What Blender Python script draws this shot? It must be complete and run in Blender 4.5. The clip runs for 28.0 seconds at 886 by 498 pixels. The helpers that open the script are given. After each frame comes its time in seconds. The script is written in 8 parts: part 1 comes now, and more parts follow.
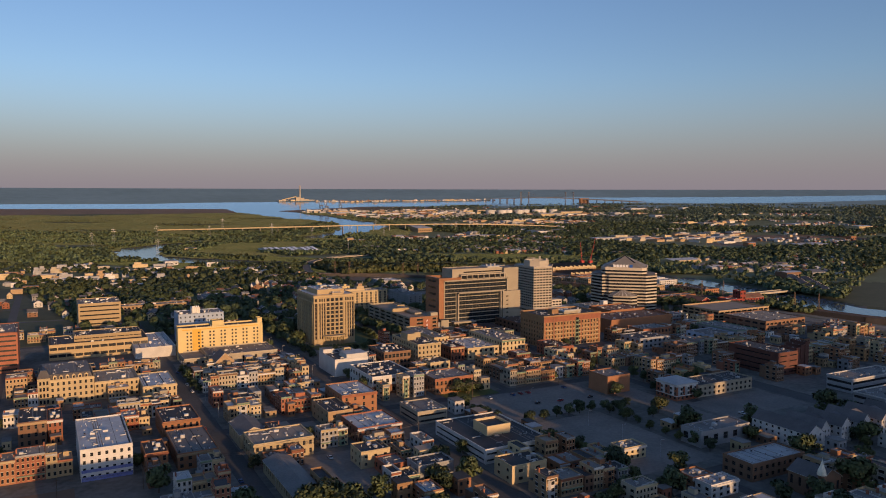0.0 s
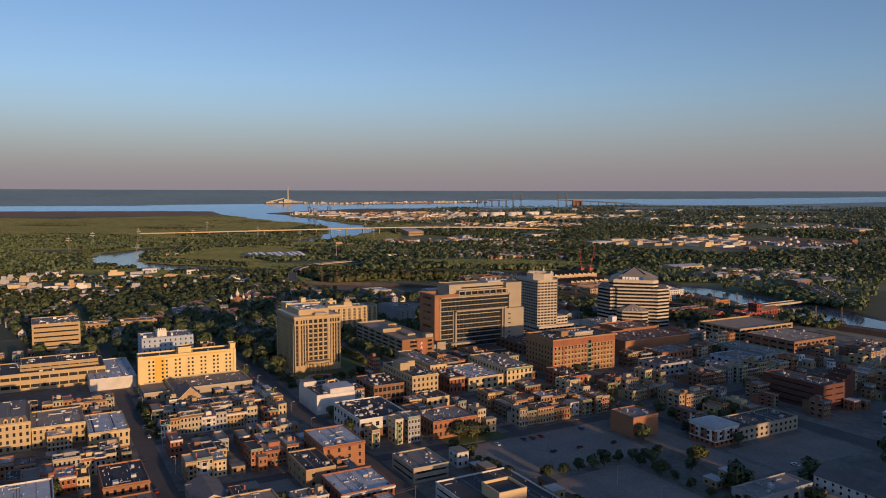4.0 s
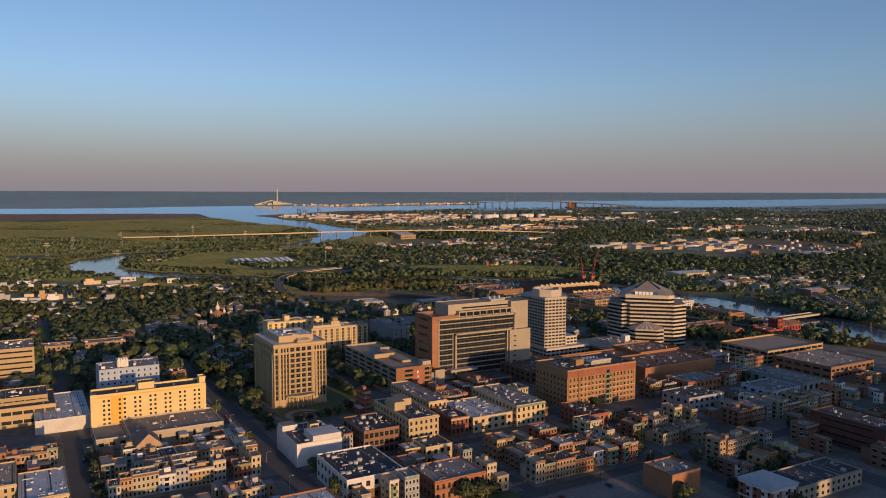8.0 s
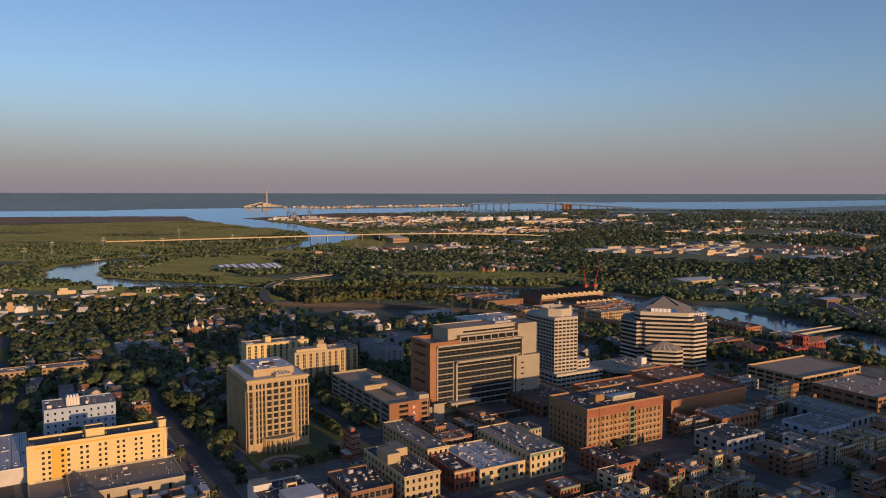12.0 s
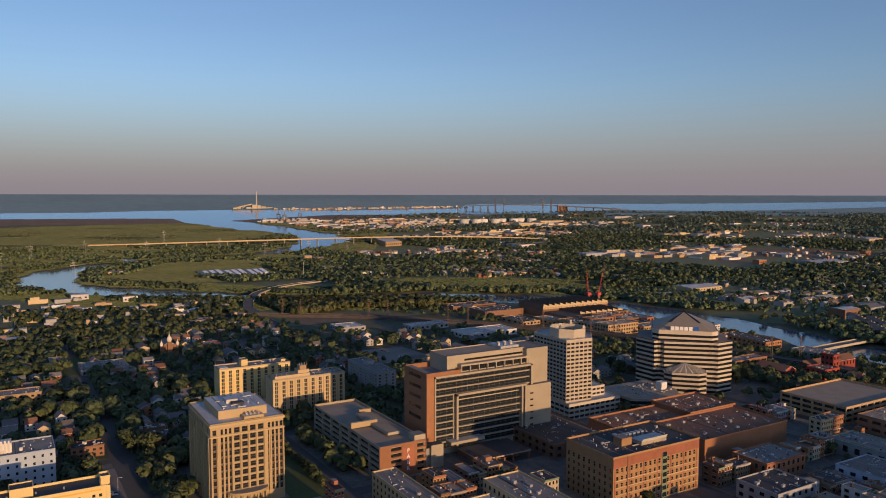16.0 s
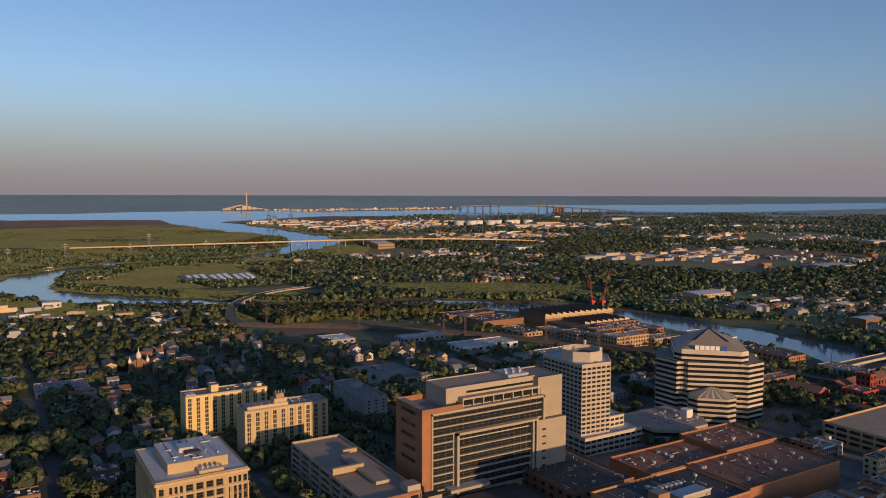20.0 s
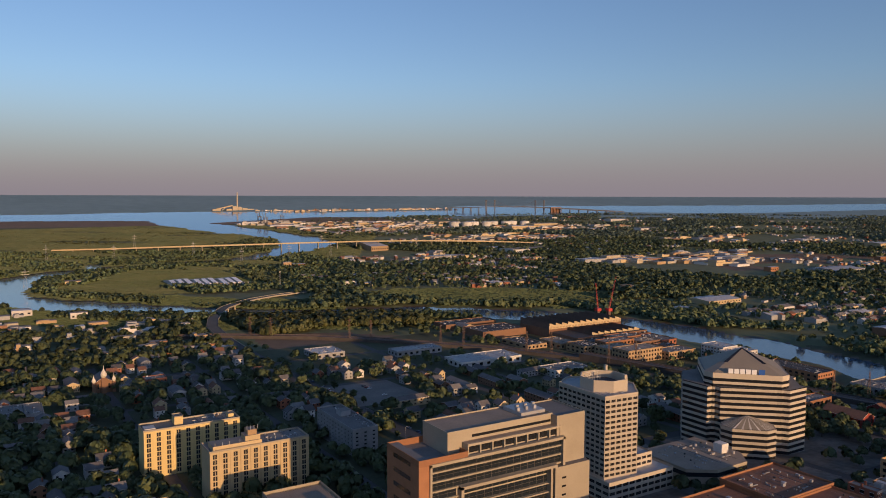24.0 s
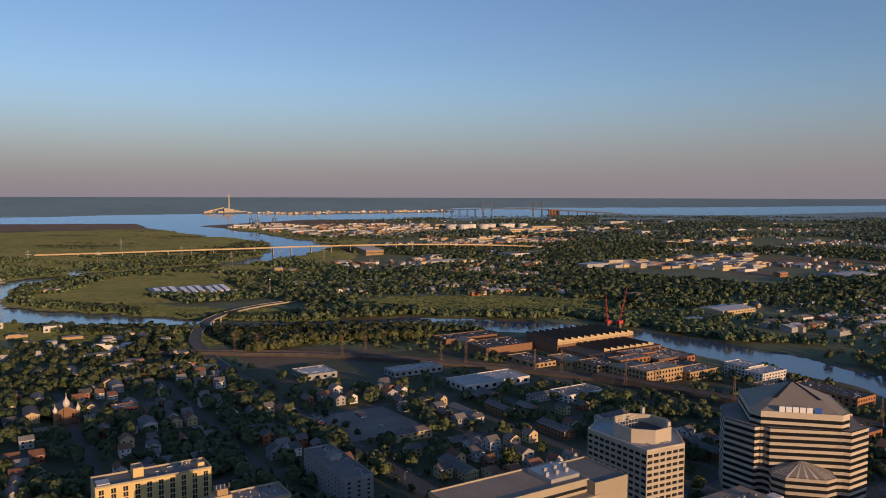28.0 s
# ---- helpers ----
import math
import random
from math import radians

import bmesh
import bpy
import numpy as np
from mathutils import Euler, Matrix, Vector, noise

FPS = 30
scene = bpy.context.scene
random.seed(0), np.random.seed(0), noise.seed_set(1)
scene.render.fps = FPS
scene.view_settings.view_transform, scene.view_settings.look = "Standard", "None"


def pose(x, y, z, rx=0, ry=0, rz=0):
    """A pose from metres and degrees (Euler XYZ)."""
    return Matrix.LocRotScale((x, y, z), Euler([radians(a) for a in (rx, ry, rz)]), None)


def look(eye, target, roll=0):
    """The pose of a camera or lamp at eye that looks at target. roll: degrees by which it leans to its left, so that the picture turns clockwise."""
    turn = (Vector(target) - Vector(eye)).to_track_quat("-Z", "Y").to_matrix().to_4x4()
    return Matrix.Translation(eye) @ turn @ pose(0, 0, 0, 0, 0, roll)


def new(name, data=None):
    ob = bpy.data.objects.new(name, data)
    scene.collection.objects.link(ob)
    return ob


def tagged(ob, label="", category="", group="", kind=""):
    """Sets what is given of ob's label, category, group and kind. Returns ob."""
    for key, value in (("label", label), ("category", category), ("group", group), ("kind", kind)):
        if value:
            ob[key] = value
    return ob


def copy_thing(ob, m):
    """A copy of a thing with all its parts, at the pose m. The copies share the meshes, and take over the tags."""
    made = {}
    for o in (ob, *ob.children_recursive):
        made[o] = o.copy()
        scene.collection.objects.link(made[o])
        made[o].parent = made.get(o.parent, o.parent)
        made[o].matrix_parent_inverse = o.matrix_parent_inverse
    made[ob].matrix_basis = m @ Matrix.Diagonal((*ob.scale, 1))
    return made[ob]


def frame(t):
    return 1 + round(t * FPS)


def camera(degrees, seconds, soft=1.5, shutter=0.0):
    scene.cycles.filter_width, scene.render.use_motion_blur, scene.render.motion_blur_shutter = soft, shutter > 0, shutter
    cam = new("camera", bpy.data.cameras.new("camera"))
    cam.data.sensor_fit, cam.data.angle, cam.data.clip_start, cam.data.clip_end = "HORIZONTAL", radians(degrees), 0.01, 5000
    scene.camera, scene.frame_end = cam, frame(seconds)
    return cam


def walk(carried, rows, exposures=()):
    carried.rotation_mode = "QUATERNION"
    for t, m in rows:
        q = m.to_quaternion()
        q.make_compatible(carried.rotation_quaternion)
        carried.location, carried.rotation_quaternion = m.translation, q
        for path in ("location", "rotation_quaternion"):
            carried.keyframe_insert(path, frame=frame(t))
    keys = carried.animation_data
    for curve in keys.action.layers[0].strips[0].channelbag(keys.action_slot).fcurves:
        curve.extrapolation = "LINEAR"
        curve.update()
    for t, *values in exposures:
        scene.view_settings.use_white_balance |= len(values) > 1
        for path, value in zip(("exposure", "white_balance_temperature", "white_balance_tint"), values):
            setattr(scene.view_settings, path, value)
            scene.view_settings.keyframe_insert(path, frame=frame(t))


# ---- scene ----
cam = camera(61.19, 28.0, 1.0)
walk(cam, [
    (0.0, look((0.06, 0.12, 146.99), (141.44, 263.78, 124.75), 0.14)),
    (1.0, look((7.36, 16.42, 148.32), (149.70, 279.57, 126.17), 0.15)),
    (2.0, look((14.52, 32.51, 149.80), (157.76, 295.18, 127.71), 0.15)),
    (3.0, look((21.59, 48.44, 151.42), (165.68, 310.64, 129.36), 0.15)),
    (6.0, look((42.65, 95.51, 156.73), (189.09, 356.41, 134.73), 0.13)),
    (7.0, look((49.71, 111.04, 158.55), (196.90, 371.52, 136.58), 0.12)),
    (8.0, look((56.84, 126.50, 160.34), (204.75, 386.58, 138.40), 0.12)),
    (9.0, look((64.06, 141.91, 162.08), (212.66, 401.59, 140.18), 0.11)),
    (10.0, look((71.37, 157.26, 163.74), (220.66, 416.56, 141.88), 0.10)),
    (11.0, look((78.79, 172.57, 165.28), (228.75, 431.48, 143.48), 0.09)),
    (12.0, look((86.32, 187.82, 166.70), (236.95, 446.35, 144.95), 0.09)),
    (15.0, look((109.58, 233.23, 170.04), (262.12, 490.66, 148.49), 0.09)),
    (16.0, look((117.54, 248.24, 170.83), (270.69, 505.31, 149.35), 0.09)),
    (17.0, look((125.59, 263.18, 171.47), (279.33, 519.91, 150.05), 0.10)),
    (18.0, look((133.70, 278.06, 171.96), (288.01, 534.45, 150.60), 0.11)),
    (19.0, look((141.87, 292.88, 172.35), (296.73, 548.93, 151.03), 0.12)),
    (20.0, look((150.05, 307.63, 172.65), (305.44, 563.37, 151.37), 0.13)),
    (21.0, look((158.23, 322.35, 172.91), (314.14, 577.78, 151.66), 0.14)),
    (24.0, look((182.40, 366.43, 174.04), (339.75, 620.98, 152.87), 0.17)),
    (25.0, look((190.21, 381.19, 174.79), (348.00, 635.47, 153.65), 0.17)),
    (26.0, look((197.82, 396.06, 175.88), (356.06, 650.06, 154.78), 0.17)),
    (27.0, look((205.19, 411.07, 177.44), (363.86, 664.81, 156.39), 0.16)),
    (28.0, look((212.26, 426.30, 179.58), (371.36, 679.76, 158.63), 0.15)),
], exposures=[(0.0, 0.22, 6400.0, 26.0), (28.0, 0.22, 6400.0, 26.0)])

# ---- light ----
SUN_AZ, SUN_EL = 176.0, 7.5   # degrees, clockwise from +y, and above the ground
world = bpy.data.worlds.new("sky")
scene.world = world
world.use_nodes = True
wn = world.node_tree
sky = wn.nodes.new("ShaderNodeTexSky")
sky.sky_type, sky.sun_disc = "NISHITA", False
sky.sun_elevation, sky.sun_rotation = radians(SUN_EL), radians(SUN_AZ)
sky.altitude, sky.air_density, sky.dust_density, sky.ozone_density = 150, 1.0, 0.7, 2.9
wn.nodes["Background"].inputs[1].default_value = 0.131
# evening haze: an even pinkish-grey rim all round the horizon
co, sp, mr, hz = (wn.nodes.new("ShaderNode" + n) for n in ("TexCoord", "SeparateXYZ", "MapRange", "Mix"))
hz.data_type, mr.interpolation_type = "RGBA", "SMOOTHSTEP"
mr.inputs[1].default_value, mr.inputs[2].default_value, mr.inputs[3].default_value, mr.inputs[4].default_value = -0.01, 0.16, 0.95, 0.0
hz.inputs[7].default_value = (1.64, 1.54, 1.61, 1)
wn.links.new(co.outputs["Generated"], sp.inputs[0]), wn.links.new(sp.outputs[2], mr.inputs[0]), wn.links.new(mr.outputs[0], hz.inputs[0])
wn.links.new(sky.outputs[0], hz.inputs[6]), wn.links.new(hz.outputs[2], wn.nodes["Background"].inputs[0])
lamp = bpy.data.lights.new("sun", "SUN")
lamp.energy, lamp.angle, lamp.color = 3.4, radians(0.6), (1.0, 0.64, 0.285)
sun = new("sun", lamp)
sd = Vector((math.sin(radians(SUN_AZ)) * math.cos(radians(SUN_EL)), math.cos(radians(SUN_AZ)) * math.cos(radians(SUN_EL)), math.sin(radians(SUN_EL))))
sun.matrix_world = look(sd * 1000, (0, 0, 0))

# ---- materials ----
def nodes_of(name):
    m = bpy.data.materials.new(name)
    m.use_nodes = True
    return m, m.node_tree.nodes, m.node_tree.links, m.node_tree.nodes["Principled BSDF"]


def surf(name, base, dark, grain=3.0, stain=0.15, rough=0.85, bump=0.15, vary=0.15, metal=0.0, coord="world"):
    """A plain surface: grain and large stains between two colours, a little shift from object to object."""
    m, n, l, b = nodes_of(name)
    geo = n.new("ShaderNodeNewGeometry")
    a, s = n.new("ShaderNodeTexNoise"), n.new("ShaderNodeTexNoise")
    a.inputs["Scale"].default_value, a.inputs["Detail"].default_value = grain, 5
    s.inputs["Scale"].default_value, s.inputs["Detail"].default_value = stain, 4
    for t in (a, s):
        l.new(geo.outputs["Position"], t.inputs["Vector"])
    add = n.new("ShaderNodeMath")
    add.operation = "MULTIPLY_ADD"
    l.new(a.outputs[0], add.inputs[0])
    add.inputs[1].default_value = 0.5
    half = n.new("ShaderNodeMath")
    half.operation = "MULTIPLY"
    half.inputs[1].default_value = 0.5
    l.new(s.outputs[0], half.inputs[0])
    l.new(half.outputs[0], add.inputs[2])
    ramp = n.new("ShaderNodeMapRange")
    ramp.inputs[1].default_value, ramp.inputs[2].default_value = 0.34, 0.66
    l.new(add.outputs[0], ramp.inputs[0])
    mix = n.new("ShaderNodeMix")
    mix.data_type = "RGBA"
    mix.inputs[6].default_value, mix.inputs[7].default_value = (*dark, 1), (*base, 1)
    l.new(ramp.outputs[0], mix.inputs[0])
    info = n.new("ShaderNodeObjectInfo")
    hsv = n.new("ShaderNodeHueSaturation")
    val = n.new("ShaderNodeMapRange")
    val.inputs[3].default_value, val.inputs[4].default_value = 1 - vary, 1 + vary
    l.new(info.outputs["Random"], val.inputs[0])
    l.new(val.outputs[0], hsv.inputs["Value"])
    l.new(mix.outputs[2], hsv.inputs["Color"])
    l.new(hsv.outputs[0], b.inputs["Base Color"])
    b.inputs["Roughness"].default_value, b.inputs["Metallic"].default_value = rough, metal
    if bump:
        bp = n.new("ShaderNodeBump")
        bp.inputs["Strength"].default_value, bp.inputs["Distance"].default_value = bump, 0.1
        l.new(a.outputs[0], bp.inputs["Height"])
        l.new(bp.outputs[0], b.inputs["Normal"])
    return m


def leafy(name, base, dark, scale=0.25):
    m = surf(name, base, dark, grain=1.3, stain=scale, rough=0.7, bump=0, vary=0.22)
    n, l = m.node_tree.nodes, m.node_tree.links
    geo = n.new("ShaderNodeNewGeometry")
    hsv = n["Hue/Saturation/Value"]
    val = n.new("ShaderNodeMapRange")
    val.inputs[3].default_value, val.inputs[4].default_value = 0.485, 0.515
    l.new(geo.outputs["Random Per Island"], val.inputs[0])
    l.new(val.outputs[0], hsv.inputs["Hue"])
    return m


def glassy(name, colour, rough=0.12, metal=0.0, spec=0.7):
    m, n, l, b = nodes_of(name)
    b.inputs["Base Color"].default_value = (*colour, 1)
    b.inputs["Roughness"].default_value, b.inputs["Metallic"].default_value = rough, metal
    b.inputs["Specular IOR Level"].default_value = spec
    info = n.new("ShaderNodeObjectInfo")
    val = n.new("ShaderNodeMapRange")
    val.inputs[3].default_value, val.inputs[4].default_value = rough * 0.6, rough * 2.0
    l.new(info.outputs["Random"], val.inputs[0])
    l.new(val.outputs[0], b.inputs["Roughness"])
    return m


M = dict(
    tan=surf("tan_stone", (0.46, 0.345, 0.19), (0.38, 0.285, 0.155), 2.0, 0.08),
    cream=surf("cream_stone", (0.55, 0.43, 0.25), (0.45, 0.35, 0.20), 2.0, 0.1),
    yellow=surf("cream_yellow_stucco", (0.70, 0.545, 0.25), (0.61, 0.475, 0.215), 2.0, 0.1, vary=0.02),
    white=surf("white_painted_masonry", (0.66, 0.64, 0.60), (0.50, 0.48, 0.45), 2.0, 0.2),
    concrete=surf("pale_concrete", (0.44, 0.38, 0.28), (0.35, 0.30, 0.22), 2.5, 0.1),
    pale=surf("pale_precast_panels", (0.52, 0.455, 0.36), (0.43, 0.375, 0.295), 2.5, 0.1),
    bronze=surf("dark_bronze_panels", (0.13, 0.085, 0.055), (0.09, 0.06, 0.04), 2.5, 0.3, 0.6),
    ochrepaint=surf("golden_yellow_paint", (0.72, 0.43, 0.07), (0.62, 0.37, 0.06), 2.0, 0.2, vary=0.02),
    grey=surf("grey_stucco", (0.36, 0.36, 0.36), (0.26, 0.26, 0.26), 2.5, 0.15),
    blue=surf("pale_blue_stucco", (0.40, 0.48, 0.58), (0.32, 0.38, 0.48), 2.5, 0.15),
    brick=surf("red_brick", (0.36, 0.13, 0.07), (0.24, 0.09, 0.05), 4.0, 0.3, vary=0.2),
    orange=surf("orange_brick", (0.36, 0.165, 0.08), (0.27, 0.125, 0.06), 4.0, 0.25, vary=0.15),
    darkbrick=surf("dark_red_brick", (0.16, 0.062, 0.042), (0.10, 0.04, 0.028), 4.0, 0.3, vary=0.1),
    brown=surf("brown_brick", (0.26, 0.14, 0.08), (0.18, 0.10, 0.06), 4.0, 0.3, vary=0.2),
    buff=surf("buff_brick", (0.42, 0.29, 0.16), (0.33, 0.22, 0.12), 4.0, 0.3),
    redpaint=surf("red_paint", (0.33, 0.06, 0.04), (0.24, 0.045, 0.03), 3.0, 0.3),
    glass=glassy("dark_window_glass", (0.018, 0.020, 0.024)),
    skyglass=glassy("blue_curtain_wall_glass", (0.02, 0.026, 0.032), 0.08, 0.0, 0.5),
    frame=surf("dark_window_frame", (0.10, 0.09, 0.08), (0.07, 0.06, 0.05), 3, 0.3, 0.5),
    roof_grey=surf("grey_gravel_roof", (0.23, 0.22, 0.21), (0.15, 0.145, 0.14), 1.2, 0.12, 0.95, 0.3),
    roof_dark=surf("black_membrane_roof", (0.055, 0.055, 0.06), (0.03, 0.03, 0.033), 1.0, 0.12, 0.8, 0.2),
    roof_white=surf("white_membrane_roof", (0.48, 0.49, 0.50), (0.33, 0.34, 0.355), 0.8, 0.15, 0.6, 0.1),
    roof_tan=surf("tan_gravel_roof", (0.34, 0.28, 0.22), (0.24, 0.20, 0.16), 1.2, 0.12, 0.95, 0.3),
    roof_brown=surf("brown_gravel_roof", (0.25, 0.12, 0.075), (0.16, 0.08, 0.052), 0.8, 0.1, 0.95, 0.3),
    shingle=surf("grey_shingle_roof", (0.16, 0.15, 0.15), (0.10, 0.095, 0.095), 2.5, 0.2, 0.9, 0.3, 0.25),
    metal=surf("galvanised_metal", (0.50, 0.50, 0.50), (0.36, 0.36, 0.37), 2.0, 0.3, 0.45, 0.05, 0.15, 0.4),
    steel=surf("dark_rusty_steel", (0.16, 0.10, 0.075), (0.10, 0.065, 0.05), 3.0, 0.3, 0.7),
    asphalt=surf("asphalt", (0.10, 0.098, 0.095), (0.062, 0.061, 0.06), 0.9, 0.05, 0.95, 0.2, 0.0),
    lot=surf("worn_parking_asphalt", (0.24, 0.215, 0.19), (0.15, 0.135, 0.12), 0.6, 0.05, 0.95, 0.2, 0.05),
    paving=surf("concrete_paving", (0.24, 0.225, 0.20), (0.16, 0.15, 0.135), 1.2, 0.08, 0.9, 0.2, 0.1),
    backlot=surf("patchy_back_lots", (0.20, 0.185, 0.165), (0.085, 0.085, 0.07), 0.3, 0.06, 0.95, 0.3, 0.1),
    yard=surf("yard_ground", (0.085, 0.09, 0.045), (0.045, 0.06, 0.028), 0.25, 0.04, 0.95, 0.3, 0.05),
    grass=surf("mown_grass", (0.085, 0.115, 0.035), (0.055, 0.08, 0.022), 0.5, 0.02, 0.95, 0.3, 0.05),
    marsh=surf("marsh_reeds", (0.11, 0.12, 0.05), (0.04, 0.06, 0.026), 0.05, 0.006, 0.95, 0.3, 0.0),
    dirt=surf("bare_brown_soil", (0.19, 0.125, 0.08), (0.12, 0.085, 0.055), 0.1, 0.015, 0.95, 0.3, 0.0),
    # far land: distance haze is put into this pale blue-green base
    farland=surf("haze_tinted_far_land", (0.21, 0.32, 0.335), (0.155, 0.25, 0.25), 0.02, 0.002, 0.95, 0.0, 0.0),
    suburb=surf("scrubby_suburban_ground", (0.15, 0.17, 0.085), (0.085, 0.11, 0.05), 0.05, 0.008, 0.95, 0.2, 0.0),
    mud=surf("river_mud", (0.10, 0.08, 0.055), (0.07, 0.055, 0.04), 0.3, 0.05, 0.6, 0.2, 0.0),
    reed=leafy("dry_marsh_reed", (0.075, 0.085, 0.038), (0.042, 0.062, 0.027), 0.01),
    turf=leafy("long_grass_blades", (0.08, 0.105, 0.036), (0.05, 0.075, 0.025), 0.01),
    ochre=surf("ochre_brick", (0.37, 0.215, 0.10), (0.27, 0.155, 0.075), 4.0, 0.25, vary=0.1),
    ballast=surf("rail_ballast", (0.10, 0.085, 0.078), (0.06, 0.052, 0.048), 1.0, 0.1, 0.9),
    slope=surf("grey_tan_metal_roof", (0.27, 0.24, 0.19), (0.21, 0.185, 0.15), 1.5, 0.12, 0.6, 0.1, 0.05),
    # leaves of the farther woods: green lifted to stand in for haze
    haleaf=leafy("haze_lifted_green_leaves", (0.135, 0.175, 0.075), (0.085, 0.122, 0.05)),
    bark=surf("tree_bark", (0.12, 0.085, 0.06), (0.07, 0.05, 0.035), 4, 1),
    leaf=leafy("green_leaves", (0.105, 0.13, 0.048), (0.06, 0.085, 0.03)),
    leaf2=leafy("olive_leaves", (0.14, 0.15, 0.045), (0.075, 0.09, 0.026)),
    # dark leaf green, lowered further to stand in for shade over the old quarter
    leaf3=leafy("dark_shade_leaves", (0.065, 0.09, 0.034), (0.036, 0.056, 0.022)),
    # farthest leaves: greyer and paler, with haze mixed into the colour
    farleaf=leafy("haze_tinted_woods_green", (0.17, 0.225, 0.15), (0.11, 0.155, 0.10)),
    slate=surf("dark_bridge_steel", (0.15, 0.155, 0.17), (0.11, 0.115, 0.13), 2, 0.2),
    tyre=surf("tyre_rubber", (0.03, 0.03, 0.03), (0.02, 0.02, 0.02), 3, 1),
    sign=surf("white_sign_letters", (0.85, 0.85, 0.85), (0.80, 0.80, 0.80), 3, 1, 0.5, 0, 0),
    signblue=surf("blue_sign", (0.02, 0.12, 0.45), (0.02, 0.10, 0.40), 3, 1, 0.5, 0, 0),
    gold=surf("pale_dome", (0.85, 0.78, 0.62), (0.72, 0.66, 0.52), 2, 1, 0.4, 0, 0.1, 0.15),
    cranered=surf("red_crane_paint", (0.55, 0.06, 0.04), (0.42, 0.05, 0.04), 2, 1, 0.5, 0, 0.1),
    plaster=surf("blue_painted_wall", (0.30, 0.33, 0.60), (0.15, 0.18, 0.50), 1, 0.3),
    green=surf("copper_green_trim", (0.22, 0.30, 0.20), (0.16, 0.22, 0.15), 2, 0.5),
)
for key, col in dict(car_white=(0.7, 0.7, 0.7), car_black=(0.03, 0.03, 0.035), car_silver=(0.42, 0.43, 0.45), car_red=(0.35, 0.03, 0.03), car_blue=(0.05, 0.09, 0.22)).items():
    M[key] = glassy(key + "_paint", col, 0.3, 0.2, 0.5)
m, n, l, b = nodes_of("river_water")
b.inputs["Base Color"].default_value, b.inputs["Roughness"].default_value = (0.085, 0.13, 0.19, 1), 0.12
wv, wb, wg = n.new("ShaderNodeTexNoise"), n.new("ShaderNodeBump"), n.new("ShaderNodeNewGeometry")
wv.inputs["Scale"].default_value, wb.inputs["Strength"].default_value, wb.inputs["Distance"].default_value = 0.25, 0.35, 0.3
l.new(wg.outputs["Position"], wv.inputs["Vector"]), l.new(wv.outputs[0], wb.inputs["Height"]), l.new(wb.outputs[0], b.inputs["Normal"])
b.inputs["IOR"].default_value = 1.7
M["water"] = m

# ---- lie of the land ----
GA = radians(28.2)          # the flight's heading off the street grid
RX, RY, RH = 102.0, 218.0, 176.0   # about this point the far distance is drawn in
NEAR, LAST = 2300.0, 4700.0


def sstep(a, b, v):
    t = np.clip((v - a) / (b - a), 0, 1)
    return t * t * (3 - 2 * t)


def gz(x, y):
    """Height of the ground: a low hill that falls towards the river."""
    s = x * math.sin(GA) + y * math.cos(GA)
    return 16 * (1 - np.maximum(sstep(650, 1250, s), sstep(700, 850, x)))


def place(x, y):
    """Where a spot of the map lies: past NEAR metres the distance is drawn in and lifted, so that all of it lies within 5 km.
    Returns x, y, ground height and the scale of things there."""
    dx, dy = x - RX, y - RY
    d = np.hypot(dx, dy) + 1e-9
    k = np.where(d < NEAR, 1.0, LAST / (d + LAST - NEAR))
    return RX + dx * k, RY + dy * k, np.where(d < NEAR, gz(x, y), RH * (1 - k) + gz(x, y) * k), k


def inside(px, py, poly):
    """Which of the points lie in a polygon."""
    r = np.zeros(px.shape, bool)
    for (x0, y0), (x1, y1) in zip(poly, poly[1:] + poly[:1]):
        if y0 != y1:
            r ^= ((y0 > py) != (y1 > py)) & (px < (x1 - x0) * (py - y0) / (y1 - y0) + x0)
    return r


def along(px, py, line):
    """Distance from a line of points x, y, half width: less than 0 within it."""
    best = np.full(px.shape, 1e9)
    for (x0, y0, w0), (x1, y1, w1) in zip(line, line[1:]):
        ex, ey = x1 - x0, y1 - y0
        t = np.clip(((px - x0) * ex + (py - y0) * ey) / (ex * ex + ey * ey), 0, 1)
        best = np.minimum(best, np.hypot(px - x0 - t * ex, py - y0 - t * ey) - (w0 + t * (w1 - w0)))
    return best


CREEK = [(1500, 120, 60), (1080, 260, 55), (915, 480, 40), (908, 600, 36), (932, 700, 35), (955, 800, 34), (958, 880, 36), (950, 960, 38), (956, 1070, 40), (890, 1215, 42), (790, 1320, 40), (690, 1375, 35), (560, 1425, 35),
         (440, 1510, 42), (376, 1570, 50), (312, 1652, 52), (235, 1760, 50), (190, 1880, 52), (205, 2010, 62), (245, 2120, 50), (330, 2240, 42), (520, 2315, 30),
         (790, 2385, 42), (960, 2560, 55), (1100, 2760, 90), (1230, 3000, 110), (1300, 3300, 100), (1300, 3700, 125), (1280, 4200, 180), (1290, 5000, 170)]
LAGOON = [(390, 2425), (445, 2430), (432, 2285), (384, 2290)]
BAY = [(-9000, 6900), (-600, 6350), (404, 6117), (883, 5975), (1204, 5800), (1123, 5075), (1110, 4202), (1430, 4202), (1481, 4601), (1438, 5205), (2500, 6148), (3654, 5927), (4799, 6000), (6299, 6652), (6787, 5821), (7666, 5708), (11387, 6379), (26000, 9500),
       (26000, 12500), (20587, 11323), (13238, 10323), (10348, 10525), (8363, 11284), (7040, 11065), (5109, 8255), (3280, 7783), (2960, 8237), (2283, 8568), (1440, 8420), (907, 7964), (498, 7963), (-900, 8100), (-9000, 9500)]


